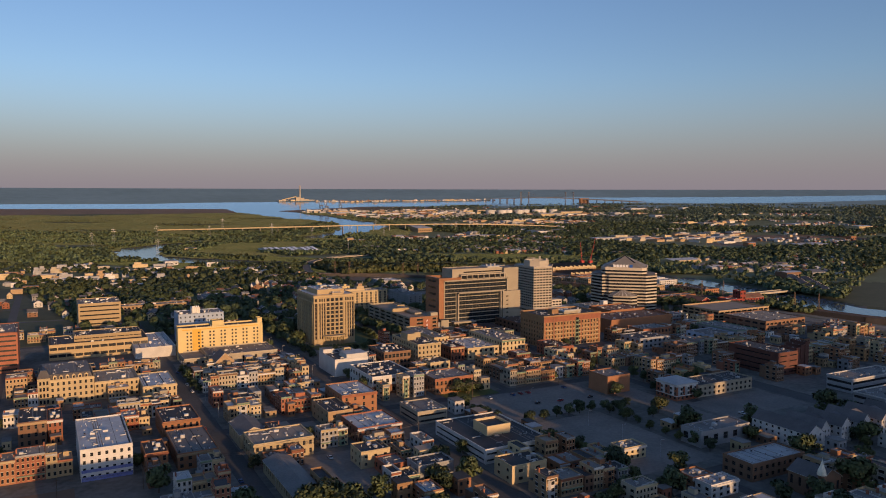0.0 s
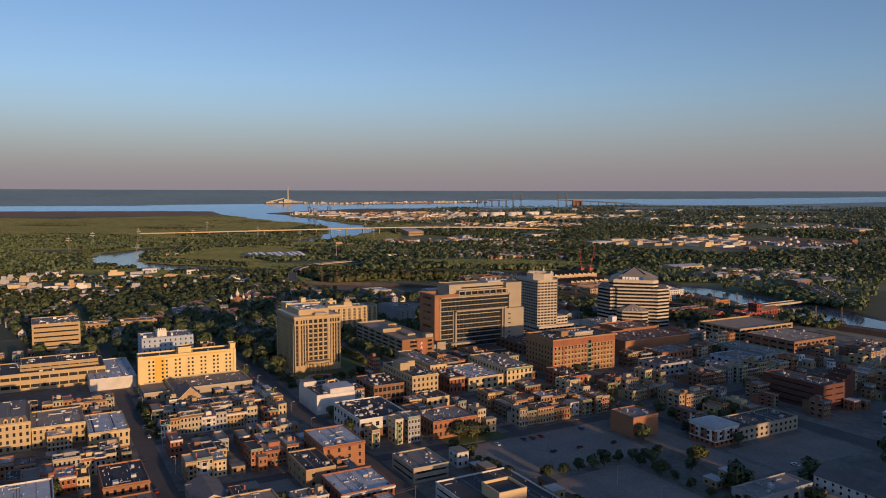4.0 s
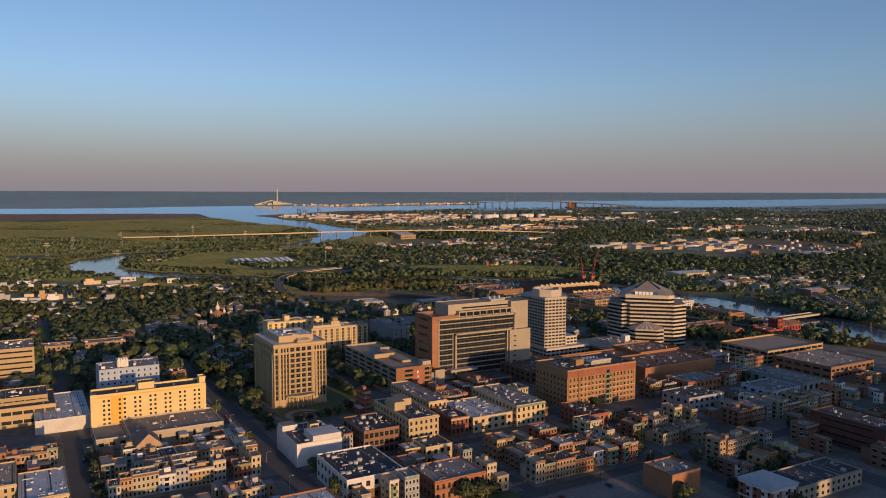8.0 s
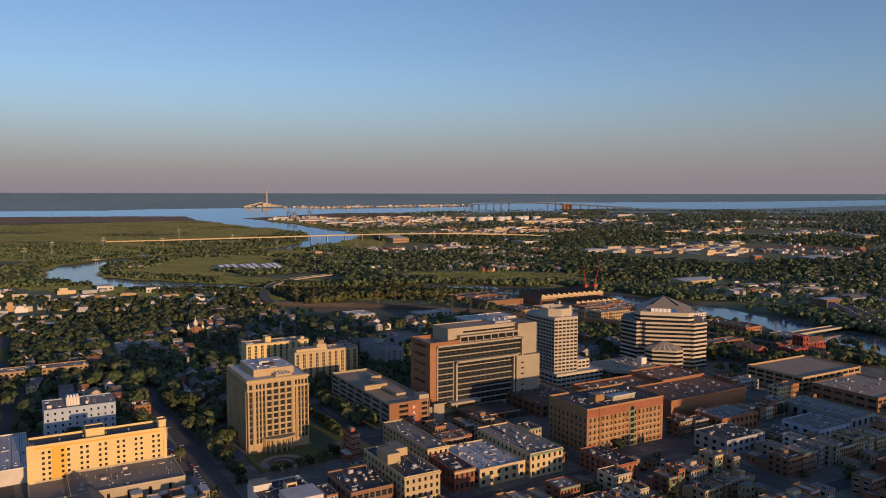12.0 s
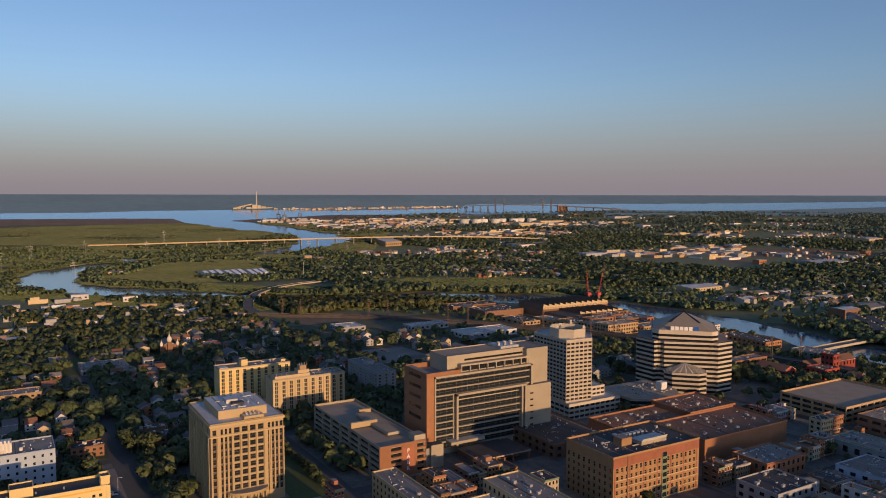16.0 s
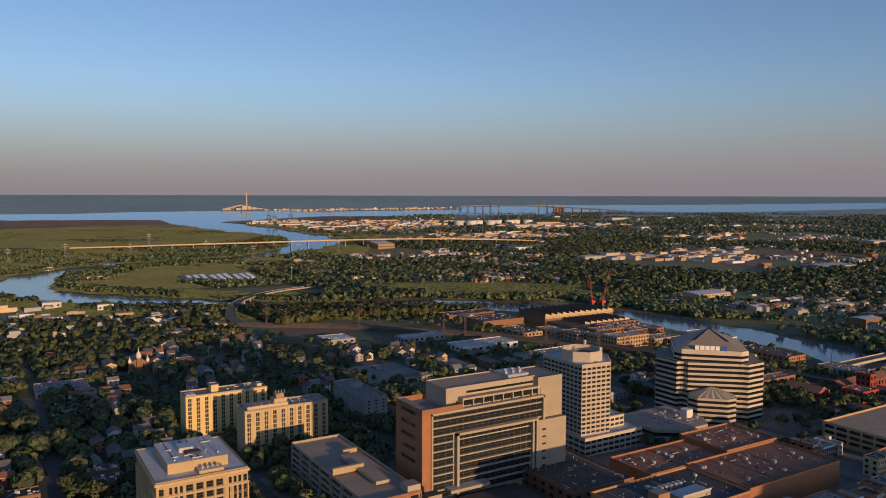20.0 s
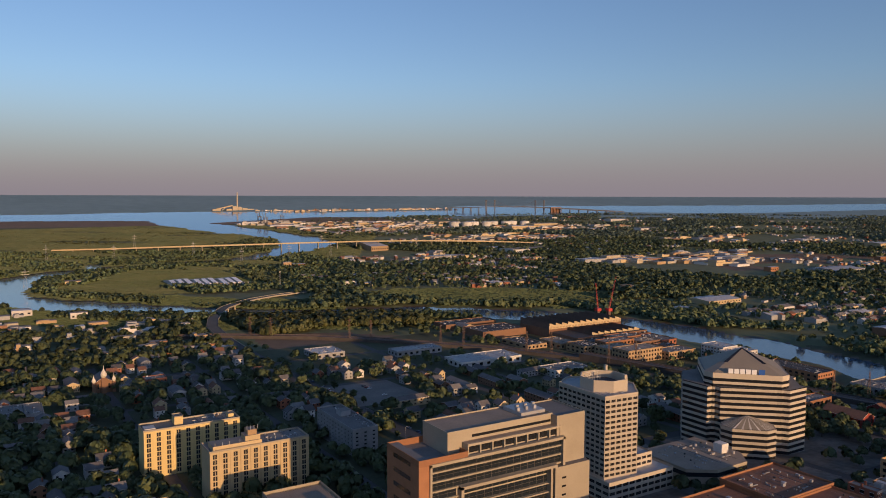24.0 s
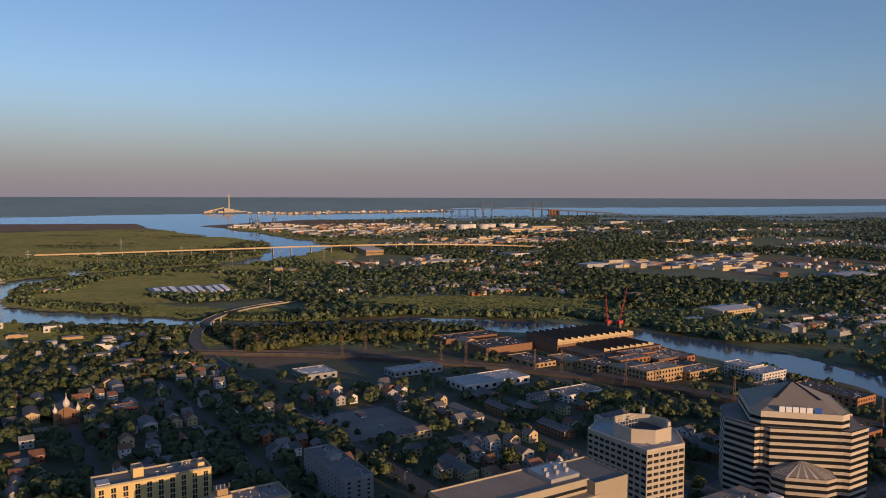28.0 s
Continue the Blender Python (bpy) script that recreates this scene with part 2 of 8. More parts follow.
def wetness(x, y):
    """Less than 0 in water, metres from it otherwise."""
    d = along(x, y, CREEK) + 8 * np.sin(x / 31 + y / 57) + 5 * np.sin(y / 17 - x / 23)
    return np.where(inside(x, y, BAY) | inside(x, y, LAGOON), -60.0, d)


def mesh_of(name, verts, faces, mats, index=None, smooth=False):
    me = bpy.data.meshes.new(name)
    me.from_pydata(verts, [], faces)
    for m in mats:
        me.materials.append(m)
    if index is not None:
        me.polygons.foreach_set("material_index", np.asarray(index, np.int32))
    if smooth:
        me.polygons.foreach_set("use_smooth", np.ones(len(me.polygons), bool))
    me.update()
    return me


def build_ground():
    fine = np.arange(-40, 40.01, 0.2)
    ang = radians(28.2) + np.radians(np.concatenate([np.arange(-180, -40, 4.0), fine, np.arange(44, 180, 4.0)]))
    rad = [8.0]
    while rad[-1] < 200000:
        r = rad[-1]
        rad.append(r + (max(9, r * 0.05) if r < 700 else r * 0.011 if r < 13000 else r * 0.05 if r < 30000 else r * 0.2))
    rad = np.array(rad)
    A, R = np.meshgrid(ang, rad)
    X, Y = RX + R * np.sin(A), RY + R * np.cos(A)
    px, py, pz, k = place(X, Y)
    w = wetness(X, Y)
    pz = pz - 5.0 * (1 - sstep(-10, 6, w)) * k - 0.12 * k
    na, nr = len(ang), len(rad)
    idx = np.arange(na * nr).reshape(nr, na)
    nxt = np.roll(idx, -1, 1)
    quads = np.stack([idx[:-1], idx[1:], nxt[1:], nxt[:-1]], -1).reshape(-1, 4)
    cx, cy = X.ravel()[quads].mean(1), Y.ravel()[quads].mean(1)
    w = w.ravel()[quads].mean(1)
    wob = 60 * np.sin(cx / 210 + 1) * np.sin(cy / 170) + 25 * np.sin(cx / 53) * np.sin(cy / 61 + 2)
    s = cx * math.sin(GA) + cy * math.cos(GA)
    side = cx * math.cos(GA) - cy * math.sin(GA)
    mat = np.full(len(quads), 4)                      # suburb
    mat[(s < 1250) & (cy < 1300)] = 1                 # town: yards
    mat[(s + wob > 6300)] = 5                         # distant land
    marsh = (cy + wob > 1720) & (side + wob * 0.5 < -180 + 0.02 * s) & (s < 6600)
    marsh |= (cx + wob < 900) & (cy > 1900) & (cy < 3900)
    mat[marsh] = 2
    mat[marsh & (cy + wob > 4900)] = 3
    park = inside(cx, cy, [(800, 1375), (1010, 1255), (1180, 1340), (1000, 1520), (840, 1600), (740, 1560)])
    mat[park | inside(cx, cy, [(330, 1900), (700, 1750), (760, 2050), (480, 2200)]) | inside(cx, cy, [(1400, 900), (1900, 900), (1900, 1250), (1450, 1300)])] = 6
    mat[inside(cx, cy, [(450, 1160), (500, 1060), (600, 1040), (680, 1110), (575, 1235), (465, 1290)])] = 7
    mat[inside(cx, cy, [(1700, 1500), (2300, 1300), (2500, 1700), (1900, 1900)]) & (wob > -10)] = 7
    mat[w < 3] = 0
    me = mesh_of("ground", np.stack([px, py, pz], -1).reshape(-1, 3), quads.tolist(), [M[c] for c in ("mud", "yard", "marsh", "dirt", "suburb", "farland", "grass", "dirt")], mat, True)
    tagged(new("ground", me), "town ground running out to marsh, suburbs and the far shore", "ground", kind="structure")
    # water: one level sheet that follows the drawn-in distance
    rad = np.array([r for r in rad if 500 < r < 26000])
    A, R = np.meshgrid(radians(28.2) + np.radians(np.arange(-44, 48.01, 2.0)), rad)
    X, Y = RX + R * np.sin(A), RY + R * np.cos(A)
    px, py, pz, k = place(X, Y)
    pz = np.where(np.hypot(X - RX, Y - RY) < NEAR, 0, RH * (1 - k)) - 1.6 * k
    na, nr = R.shape[1], len(rad)
    idx = np.arange(na * nr).reshape(nr, na)
    quads = np.stack([idx[:-1, :-1], idx[1:, :-1], idx[1:, 1:], idx[:-1, 1:]], -1).reshape(-1, 4)
    me = mesh_of("water", np.stack([px, py, pz], -1).reshape(-1, 3), quads.tolist(), [M["water"]], None, True)
    tagged(new("water", me), "calm blue-grey river and wide bay", "river", kind="structure")


build_ground()

# ---- how buildings are made ----
def part(name, me, parent, at=(0, 0, 0), label="", size=None, turn=0.0):
    ob = new(name, me)
    ob.parent = parent
    ob.location = at
    if size:
        ob.scale = size
    if turn:
        ob.rotation_euler = (0, 0, turn)
    if label:
        tagged(ob, label)
    return ob


def thing(name, x, y, z, label, category, group="", turn=0.0):
    ob = new(name)
    ob.location, ob.rotation_euler = (x, y, z), (0, 0, turn)
    return tagged(ob, label, category, group)


class Shape:
    """Collects quads and boxes of several materials into one mesh."""

    def __init__(self):
        self.v, self.f, self.m, self.mats = [], [], [], []

    def slot(self, mat):
        if mat not in self.mats:
            self.mats.append(mat)
        return self.mats.index(mat)

    def face(self, pts, mat):
        n = len(self.v)
        self.v += [tuple(p) for p in pts]
        self.f.append(tuple(range(n, n + len(pts))))
        self.m.append(self.slot(mat))

    def box(self, x0, y0, z0, x1, y1, z1, mat, top=None):
        a = [(x0, y0, z0), (x1, y0, z0), (x1, y1, z0), (x0, y1, z0), (x0, y0, z1), (x1, y0, z1), (x1, y1, z1), (x0, y1, z1)]
        for q in ((0, 1, 5, 4), (1, 2, 6, 5), (2, 3, 7, 6), (3, 0, 4, 7), (3, 2, 1, 0)):
            self.face([a[i] for i in q], mat)
        self.face([a[i] for i in (4, 5, 6, 7)], top or mat)

    def prism(self, pts, z0, z1, mat, top=None):
        """An upright body over a footprint given counter-clockwise."""
        for (x0, y0), (x1, y1) in zip(pts, pts[1:] + pts[:1]):
            self.face([(x0, y0, z0), (x1, y1, z0), (x1, y1, z1), (x0, y0, z1)], mat)
        self.face([(x, y, z1) for x, y in pts], top or mat)

    def ring(self, x0, y0, x1, y1, z0, z1, t, mat, out=0.0):
        """A low wall round a rectangle, t thick."""
        a, b, c, d = x0 - out, y0 - out, x1 + out, y1 + out
        self.box(a, b, z0, c, b + t, z1, mat)
        self.box(a, d - t, z0, c, d, z1, mat)
        self.box(a, b + t, z0, a + t, d - t, z1, mat)
        self.box(c - t, b + t, z0, c, d - t, z1, mat)

    def mesh(self, name):
        return mesh_of(name, self.v, self.f, [M[m] for m in self.mats], self.m)


def unit_box(name, mat):
    s = Shape()
    s.box(-0.5, -0.5, 0, 0.5, 0.5, 1, mat)
    return s.mesh(name)


def unit_pane(name, glass, frame):
    """A window one by one, in the plane y = 0 and facing -y: pane, frame round it and a middle bar."""
    s = Shape()
    s.face([(0, 0, 0), (1, 0, 0), (1, 0, 1), (0, 0, 1)], glass)
    for x0, x1, z0, z1 in ((0, 0.07, 0, 1), (0.93, 1, 0, 1), (0.07, 0.93, 0.94, 1), (0.07, 0.93, 0, 0.06), (0.07, 0.93, 0.48, 0.53)):
        s.face([(x0, -0.06, z0), (x1, -0.06, z0), (x1, -0.06, z1), (x0, -0.06, z1)], frame)
    return s.mesh(name)


PANE = dict(dark=unit_pane("window", "glass", "frame"), white=unit_pane("window", "glass", "white"), tan=unit_pane("window", "glass", "tan"))
UNIT = unit_box("rooftop_unit", "metal")
CHIM = unit_box("chimney", "brick")


def wall_side(s, o, u, length, z0, z1, cols, rows, mat, deep, out, glass, trim=None):
    """One wall with recessed openings. o: its lower left corner seen from outside, u: along it. cols, rows: (from, to) of the openings.
    Openings go into the list out, as place and size; if glass, panes are put in here."""
    n = (u[1], -u[0])
    cols, rows = sorted(cols), sorted(rows)

    def p(a, z, d=0.0):
        return (o[0] + u[0] * a - n[0] * d, o[1] + u[1] * a - n[1] * d, z)

    def quad(a0, a1, b0, b1):
        if a1 - a0 > 0.01 and b1 - b0 > 0.01:
            s.face([p(a0, b0), p(a1, b0), p(a1, b1), p(a0, b1)], mat)

    at = 0.0
    for c0, c1 in cols:
        quad(at, c0, z0, z1)
        low = z0
        for r0, r1 in rows:
            quad(c0, c1, low, r0)
            for q in ([p(c0, r0), p(c1, r0), p(c1, r0, deep), p(c0, r0, deep)], [p(c0, r1, deep), p(c1, r1, deep), p(c1, r1), p(c0, r1)],
                      [p(c0, r0), p(c0, r0, deep), p(c0, r1, deep), p(c0, r1)], [p(c1, r0, deep), p(c1, r0), p(c1, r1), p(c1, r1, deep)]):
                s.face(q, mat)
            if trim:
                for b0, b1, e in ((r0 - 0.16, r0, 0.12), (r1, r1 + 0.26, 0.08)):
                    s.face([p(c0 - 0.1, b0, -e), p(c1 + 0.1, b0, -e), p(c1 + 0.1, b1, -e), p(c0 - 0.1, b1, -e)], trim)
                    s.face([p(c0 - 0.1, b1, -e), p(c1 + 0.1, b1, -e), p(c1 + 0.1, b1), p(c0 - 0.1, b1)], trim)
            if glass:
                s.face([p(c0, r0, deep), p(c1, r0, deep), p(c1, r1, deep), p(c0, r1, deep)], "glass")
            else:
                out.append((p(c0, r0, deep), c1 - c0, r1 - r0, math.atan2(u[1], u[0])))
            low = r1
        quad(c0, c1, low, z1)
        at = c1
    quad(at, length, z0, z1)


def even(length, n, share, edge=0.0):
    """n openings spread evenly, each taking that share of its bay."""
    if n < 1:
        return []
    b = (length - 2 * edge) / n
    return [(edge + b * (i + 0.5 - share / 2), edge + b * (i + 0.5 + share / 2)) for i in range(n)]


def storeys(h, n, share, base=0.0, top=0.8):
    b = (h - base - top) / n
    return [(base + b * (i + 0.62 - share / 2), base + b * (i + 0.62 + share / 2)) for i in range(n)]


def block(root, x, y, w, d, z0, z1, wall, roof, nx=0, ny=0, st=0, fx=0.5, fz=0.5, base=0.0, pane="dark", parapet=0.7, coping=None, deep=0.25, name="wall", edge=0.0, cols=None, lcols=None, rows=None, sink=0.0, panes=True, trim=None, joined=False):
    """A body with windows, roof and parapet under a thing. Front is -y. Only the two seen sides get windows as parts."""
    s, holes = Shape(), []
    rr = rows if rows is not None else [(z0 + a, z0 + b) for a, b in storeys(z1 - z0, st, fz, base)] if st else []
    cx = cols if cols is not None else even(w, nx, fx, edge)
    cy = lcols if lcols is not None else even(d, ny, fx, edge)
    low = z0 - sink
    wall_side(s, (x, y), (1, 0), w, low, z1, cx, rr, wall, deep, holes, not panes, trim)
    wall_side(s, (x, y + d), (0, -1), d, low, z1, cy, rr, wall, deep, holes, not panes, trim)
    wall_side(s, (x + w, y), (0, 1), d, low, z1, cy, rr, wall, deep, holes, True)
    wall_side(s, (x + w, y + d), (-1, 0), w, low, z1, cx, rr, wall, deep, holes, True)
    if joined:
        s.ring(x, y, x + w, y + d, z1, z1 + parapet, 0.3, coping or wall, 0.03)
        parapet = 0
    ob = part(name, s.mesh(name), root)
    r = Shape()
    r.face([(x, y, z1 - 0.02), (x + w, y, z1 - 0.02), (x + w, y + d, z1 - 0.02), (x, y + d, z1 - 0.02)], roof)
    part("roof", r.mesh("roof"), root)
    if parapet:
        q = Shape()
        q.ring(x, y, x + w, y + d, z1, z1 + parapet, 0.35, coping or wall, 0.06 if not coping else 0.18)
        part("parapet", q.mesh("parapet"), root)
    for at, ww, wh, turn in holes:
        part("window", PANE[pane], root, at, size=(ww, 1, wh), turn=turn)
    return ob


def fittings(root, rng, x, y, w, d, z):
    """Pipes, hatches, skylights, ducts and membrane seams of one roof."""
    if w < 4 or d < 4:
        return
    s = Shape()
    area = w * d
    for _ in range(min(46, 3 + int(area / 28))):
        a, b = rng.uniform(x + 0.7, x + w - 1.3), rng.uniform(y + 0.7, y + d - 1.3)
        k = rng.random()
        if k < 0.45:
            s.box(a, b, z, a + 0.22, b + 0.22, z + rng.uniform(0.5, 1.1), rng.choice(("metal", "white", "steel")))
        elif k < 0.75:
            c = rng.uniform(0.5, 1.1)
            s.box(a, b, z, min(a + c, x + w - 0.4), min(b + c * rng.uniform(0.7, 1.3), y + d - 0.4), z + rng.uniform(0.3, 0.8), rng.choice(("metal", "roof_white", "grey", "roof_dark")))
        elif k < 0.88:
            s.box(a, b, z, min(a + rng.uniform(1.5, 5), x + w - 0.4), b + 0.35, z + 0.4, "metal")
        else:
            s.box(a, b, z, a + 0.35, min(b + rng.uniform(1.5, 5), y + d - 0.4), z + 0.4, "metal")
    for _ in range(min(7, int(w / 4))):
        a = rng.uniform(x + 0.5, x + w - 1)
        s.box(a, y + 0.45, z - 0.02, a + rng.uniform(0.12, 0.7), y + d - 0.45, z + 0.012, rng.choice(("roof_grey", "roof_dark", "roof_tan")))
    part("rooftop_pipework", s.mesh("rooftop_pipework"), root)


def clutter(root, rng, x, y, w, d, z, n, big=1.0):
    """Air handlers, vents and stacks on a flat roof."""
    fittings(root, rng, x, y, w, d, z)
    for _ in range(n - n // 3):
        a, b, c = rng.uniform(1.0, 2.6) * big, rng.uniform(1.0, 2.2) * big, rng.uniform(0.7, 1.7) * big
        if w < a + 2 or d < b + 2:
            continue
        part("rooftop_unit", UNIT, root, (rng.uniform(x + 1 + a / 2, x + w - 1 - a / 2), rng.uniform(y + 1 + b / 2, y + d - 1 - b / 2), z - 0.02), size=(a, b, c))


def tube(name, mat, n=8, r0=0.5, r1=0.5, cap=True):
    s = Shape()
    c = [(math.cos(2 * math.pi * i / n), math.sin(2 * math.pi * i / n)) for i in range(n)]
    for (a, b), (e, f) in zip(c, c[1:] + c[:1]):
        s.face([(a * r0, b * r0, 0), (e * r0, f * r0, 0), (e * r1, f * r1, 1), (a * r1, b * r1, 1)], mat)
    if cap:
        s.face([(a * r1, b * r1, 1) for a, b in c], mat)
    return s.mesh(name)


VENT = tube("vent", "metal")
RNG = random.Random(7)


def flat_building(name, label, x, y, w, d, h, wall, roof, nx=0, ny=0, st=2, fx=0.45, fz=0.5, units=3, category="building", group="", z=None, **kw):
    """A flat-roofed building with its windows, parapet and things on the roof."""
    g = float(gz(x + w / 2, y + d / 2)) if z is None else z
    root = thing(name, x, y, g, label, category, group)
    block(root, 0, 0, w, d, 0, h, wall, roof, nx, ny, st, fx, fz, sink=2.0, **kw)
    clutter(root, RNG, 0, 0, w, d, h, units)
    TAKEN.append((x, y, x + w, y + d))
    return root


TAKEN = []   # footprints that are built on

# ---- the tall buildings ----
def grand_hotel():
    x, y, w, d, h = 92, 607, 64, 15, 24
    g = 16.0
    r = thing("hotel", x, y, g, "cream-yellow eight-storey hotel slab with paired small windows", "hotel")
    cols = []
    for i in range(7):
        a = 6.1 + 8.72 * i
        cols += [(a - 0.65, a + 0.65), (a + 2.1, a + 3.4)]
    rows = [(h - 3.9 - 2.75 * i, h - 2.5 - 2.75 * i) for i in range(8)]
    block(r, 0, 0, w, d, 0, h, "yellow", "roof_dark", cols=cols, lcols=[(6.8, 8.2)], rows=rows, parapet=1.1, coping="yellow", sink=2)
    s = Shape()
    s.box(-1.2, -1.0, 0, 2.2, 4, h + 1.5, "yellow", "roof_grey")
    part("corner_pier", s.mesh("corner_pier"), r)
    s = Shape()
    s.box(w - 2.5, 1, h, w + 1.2, 7, h + 4.2, "yellow", "roof_grey")
    s.ring(w - 2.5, 1, w + 1.2, 7, h + 4.2, h + 5.0, 0.3, "yellow", 0.25)
    s.box(w - 0.5, -0.6, 0, w + 1.2, 3, h + 1.0, "yellow", "roof_grey")
    part("stair_tower", s.mesh("stair_tower"), r)
    s = Shape()
    s.box(26, 4, h, 35, 12, h + 4.2, "yellow", "roof_dark")
    s.ring(26, 4, 35, 12, h + 4.2, h + 4.7, 0.3, "yellow", 0.15)
    part("lift_house", s.mesh("lift_house"), r)
    s = Shape()
    for z0, z1 in zip([-1] + [b for a, b in rows[::-1]], [a for a, b in rows[::-1]] + [h]):
        s.box(9.8, -0.05, z0, 16.6, -0.004, z1, "ochrepaint")
    for z0, z1 in rows:
        for a0, a1 in ((9.8, 14.17), (15.47, 16.6)):
            s.box(a0, -0.05, z0, a1, -0.004, z1, "ochrepaint")
    part("painted_bay", s.mesh("painted_bay"), r, label="golden yellow painted wall bay")
    s = Shape()
    s.box(-1.2, -0.35, h - 0.2, w, -0.004, h + 0.5, "yellow")
    s.box(2.2, -0.2, h - 1.0, w - 2.5, -0.004, h - 0.2, "ochrepaint")
    part("cornice", s.mesh("cornice"), r)
    for i in range(4):
        part("vent", VENT, r, (14 + 11 * i, 6.5, h), size=(0.7, 0.7, 1.2))
    p = thing("hotel_podium", x - 1, y - 36, g, "low beige hotel podium with flat grey roof", "building")
    block(p, 17, 2, 52, 33.6, 0, 8, "concrete", "roof_grey", cols=[(6 + 9.5 * i, 7.4 + 9.5 * i) for i in range(5)], lcols=[], rows=[(1.5, 6.5)], parapet=0.9, coping="concrete")
    block(p, 0, 8, 16.7, 27.6, 0, 6, "concrete", "roof_grey", nx=3, ny=4, st=1, fz=0.4, parapet=0.8, name="low_wing")
    clutter(p, RNG, 18, 4, 50, 30, 8, 5)
    TAKEN.append((x - 3, y - 36, x + w + 6, y + d))
    flat_building("hotel_annex", "white flat-roofed hotel annex", 62, 627, 30, 66, 8, "white", "roof_white", 0, 8, 1, units=4)
    b = flat_building("pale_blue_hotel_block", "pale grey-blue hotel block with small square windows", 101, 668, 38, 24, 26, "blue", "roof_grey", 10, 6, 7, 0.28, 0.4, units=6, panes=False)
    s = Shape()
    s.box(12, 6, 26, 19, 14, 31, "white")
    for i in range(4):
        s.box(12.5 + 1.6 * i, 5, 26, 13.4 + 1.6 * i, 5.8, 32.5, "metal")
    part("penthouse", s.mesh("penthouse"), b)


def tan_tower():
    x, y, w, d, h = 203, 612, 36.5, 46, 43
    r = thing("tan_office_tower", x, y, 16, "tan stone office tower with tall window strips and a white roof", "office tower")
    ww = [(1.0, 2.9)] + [(4.9 + 2.05 * i, 6.1 + 2.05 * i) for i in range(3)] + [(11.4 + 4.0 * i, 14.3 + 4.0 * i) for i in range(4)] + [(28.5 + 2.0 * i, 29.8 + 2.0 * i) for i in range(3)] + [(w - 1.9, w - 0.3)]
    rows = [(h - 5.4, h - 2.6)] + [(h - 9.3 - 3.55 * i, h - 6.7 - 3.55 * i) for i in range(9)]
    left = [(3.0 + 5.2 * i, 5.0 + 5.2 * i) for i in range(8)]
    block(r, 0, 0, w, d, 0, h, "tan", "roof_white", cols=ww, lcols=left, rows=rows, parapet=0.5, coping="tan", deep=0.55, sink=3)
    low = rows[::-1]
    for (q0, q1), (z0, z1) in zip(low, low[1:-1]):
        s = Shape()
        for a, b in ww:
            if b - a < 2.5:
                s.box(a, -0.05, q1, b, -0.004, z0, "bronze")
        for a, b in left:
            s.box(-0.05, d - b, q1, -0.004, d - a, z0, "bronze")
        part("spandrel", s.mesh("spandrel"), r, label="dark bronze spandrel panels")
    for i in range(9):
        s = Shape()
        a = d - (1.0 + 5.2 * i)
        s.box(-0.45, a - 0.9, 0, -0.004, a + 0.9, h - 6.2, "tan")
        part("pilaster", s.mesh("pilaster"), r)
    s = Shape()
    s.box(-0.6, -0.6, h - 6.2, w + 0.6, -0.004, h - 5.6, "tan")
    s.box(-0.6, -0.004, h - 6.2, -0.004, d, h - 5.6, "tan")
    s.box(-0.7, -0.7, h - 1.2, w + 0.7, -0.004, h - 0.1, "tan")
    s.box(-0.7, -0.004, h - 1.2, -0.004, d, h - 0.1, "tan")
    part("cornice", s.mesh("cornice"), r)
    fittings(r, RNG, 7, 9, w - 14, d - 18, h + 4.3)
    for a, b in [(0.0, 0.7), (3.2, 4.4), (10.2, 11.3), (w - 7.6, w - 7.0), (w - 0.2, w + 0.3)] + [(14.5 + 4.0 * i, 15.1 + 4.0 * i) for i in range(4)]:
        s = Shape()
        s.box(a, -0.45, 0, b, 0, h - 6.2, "tan")
        part("pilaster", s.mesh("pilaster"), r)
    s = Shape()
    s.box(6, 8, h, w - 6, d - 8, h + 4.3, "tan", "roof_white")
    part("penthouse", s.mesh("penthouse"), r, label="tan penthouse with white roof")
    s = Shape()
    s.box(13, 20, h + 4.3, 19, 27, h + 6.2, "metal")
    part("cooling_unit", s.mesh("cooling_unit"), r)
    s = Shape()
    s.box(15, 15, h + 4.3, 21, 19, h + 5.4, "roof_dark")
    part("plant_housing", s.mesh("plant_housing"), r)
    s = Shape()
    s.box(17, 1.5, h, 27, 6.5, h + 1.6, "tan", "metal")
    part("rooftop_plant", s.mesh("rooftop_plant"), r)
    for i in range(4):
        part("vent", VENT, r, (19 + 2 * i, 4, h + 1.6), size=(1.1, 1.1, 1.2))
    for i in range(9):
        a = math.pi * i / 8
        s = Shape()
        s.box(18 - 9 * math.cos(a) - 0.35, -0.6 - 5 * math.sin(a) - 0.35, 0, 18 - 9 * math.cos(a) + 0.35, -0.6 - 5 * math.sin(a) + 0.35, 7.2, "tan")
        part("column", s.mesh("column"), r)
    s = Shape()
    s.prism([(18 - 10 * math.cos(math.pi * i / 12), -0.3 - 6 * math.sin(math.pi * i / 12)) for i in range(13)], 7.2, 8.6, "tan", "roof_grey")
    part("entrance_portico", s.mesh("entrance_portico"), r)
    TAKEN.append((x - 2, y - 34, x + w + 2, y + d))


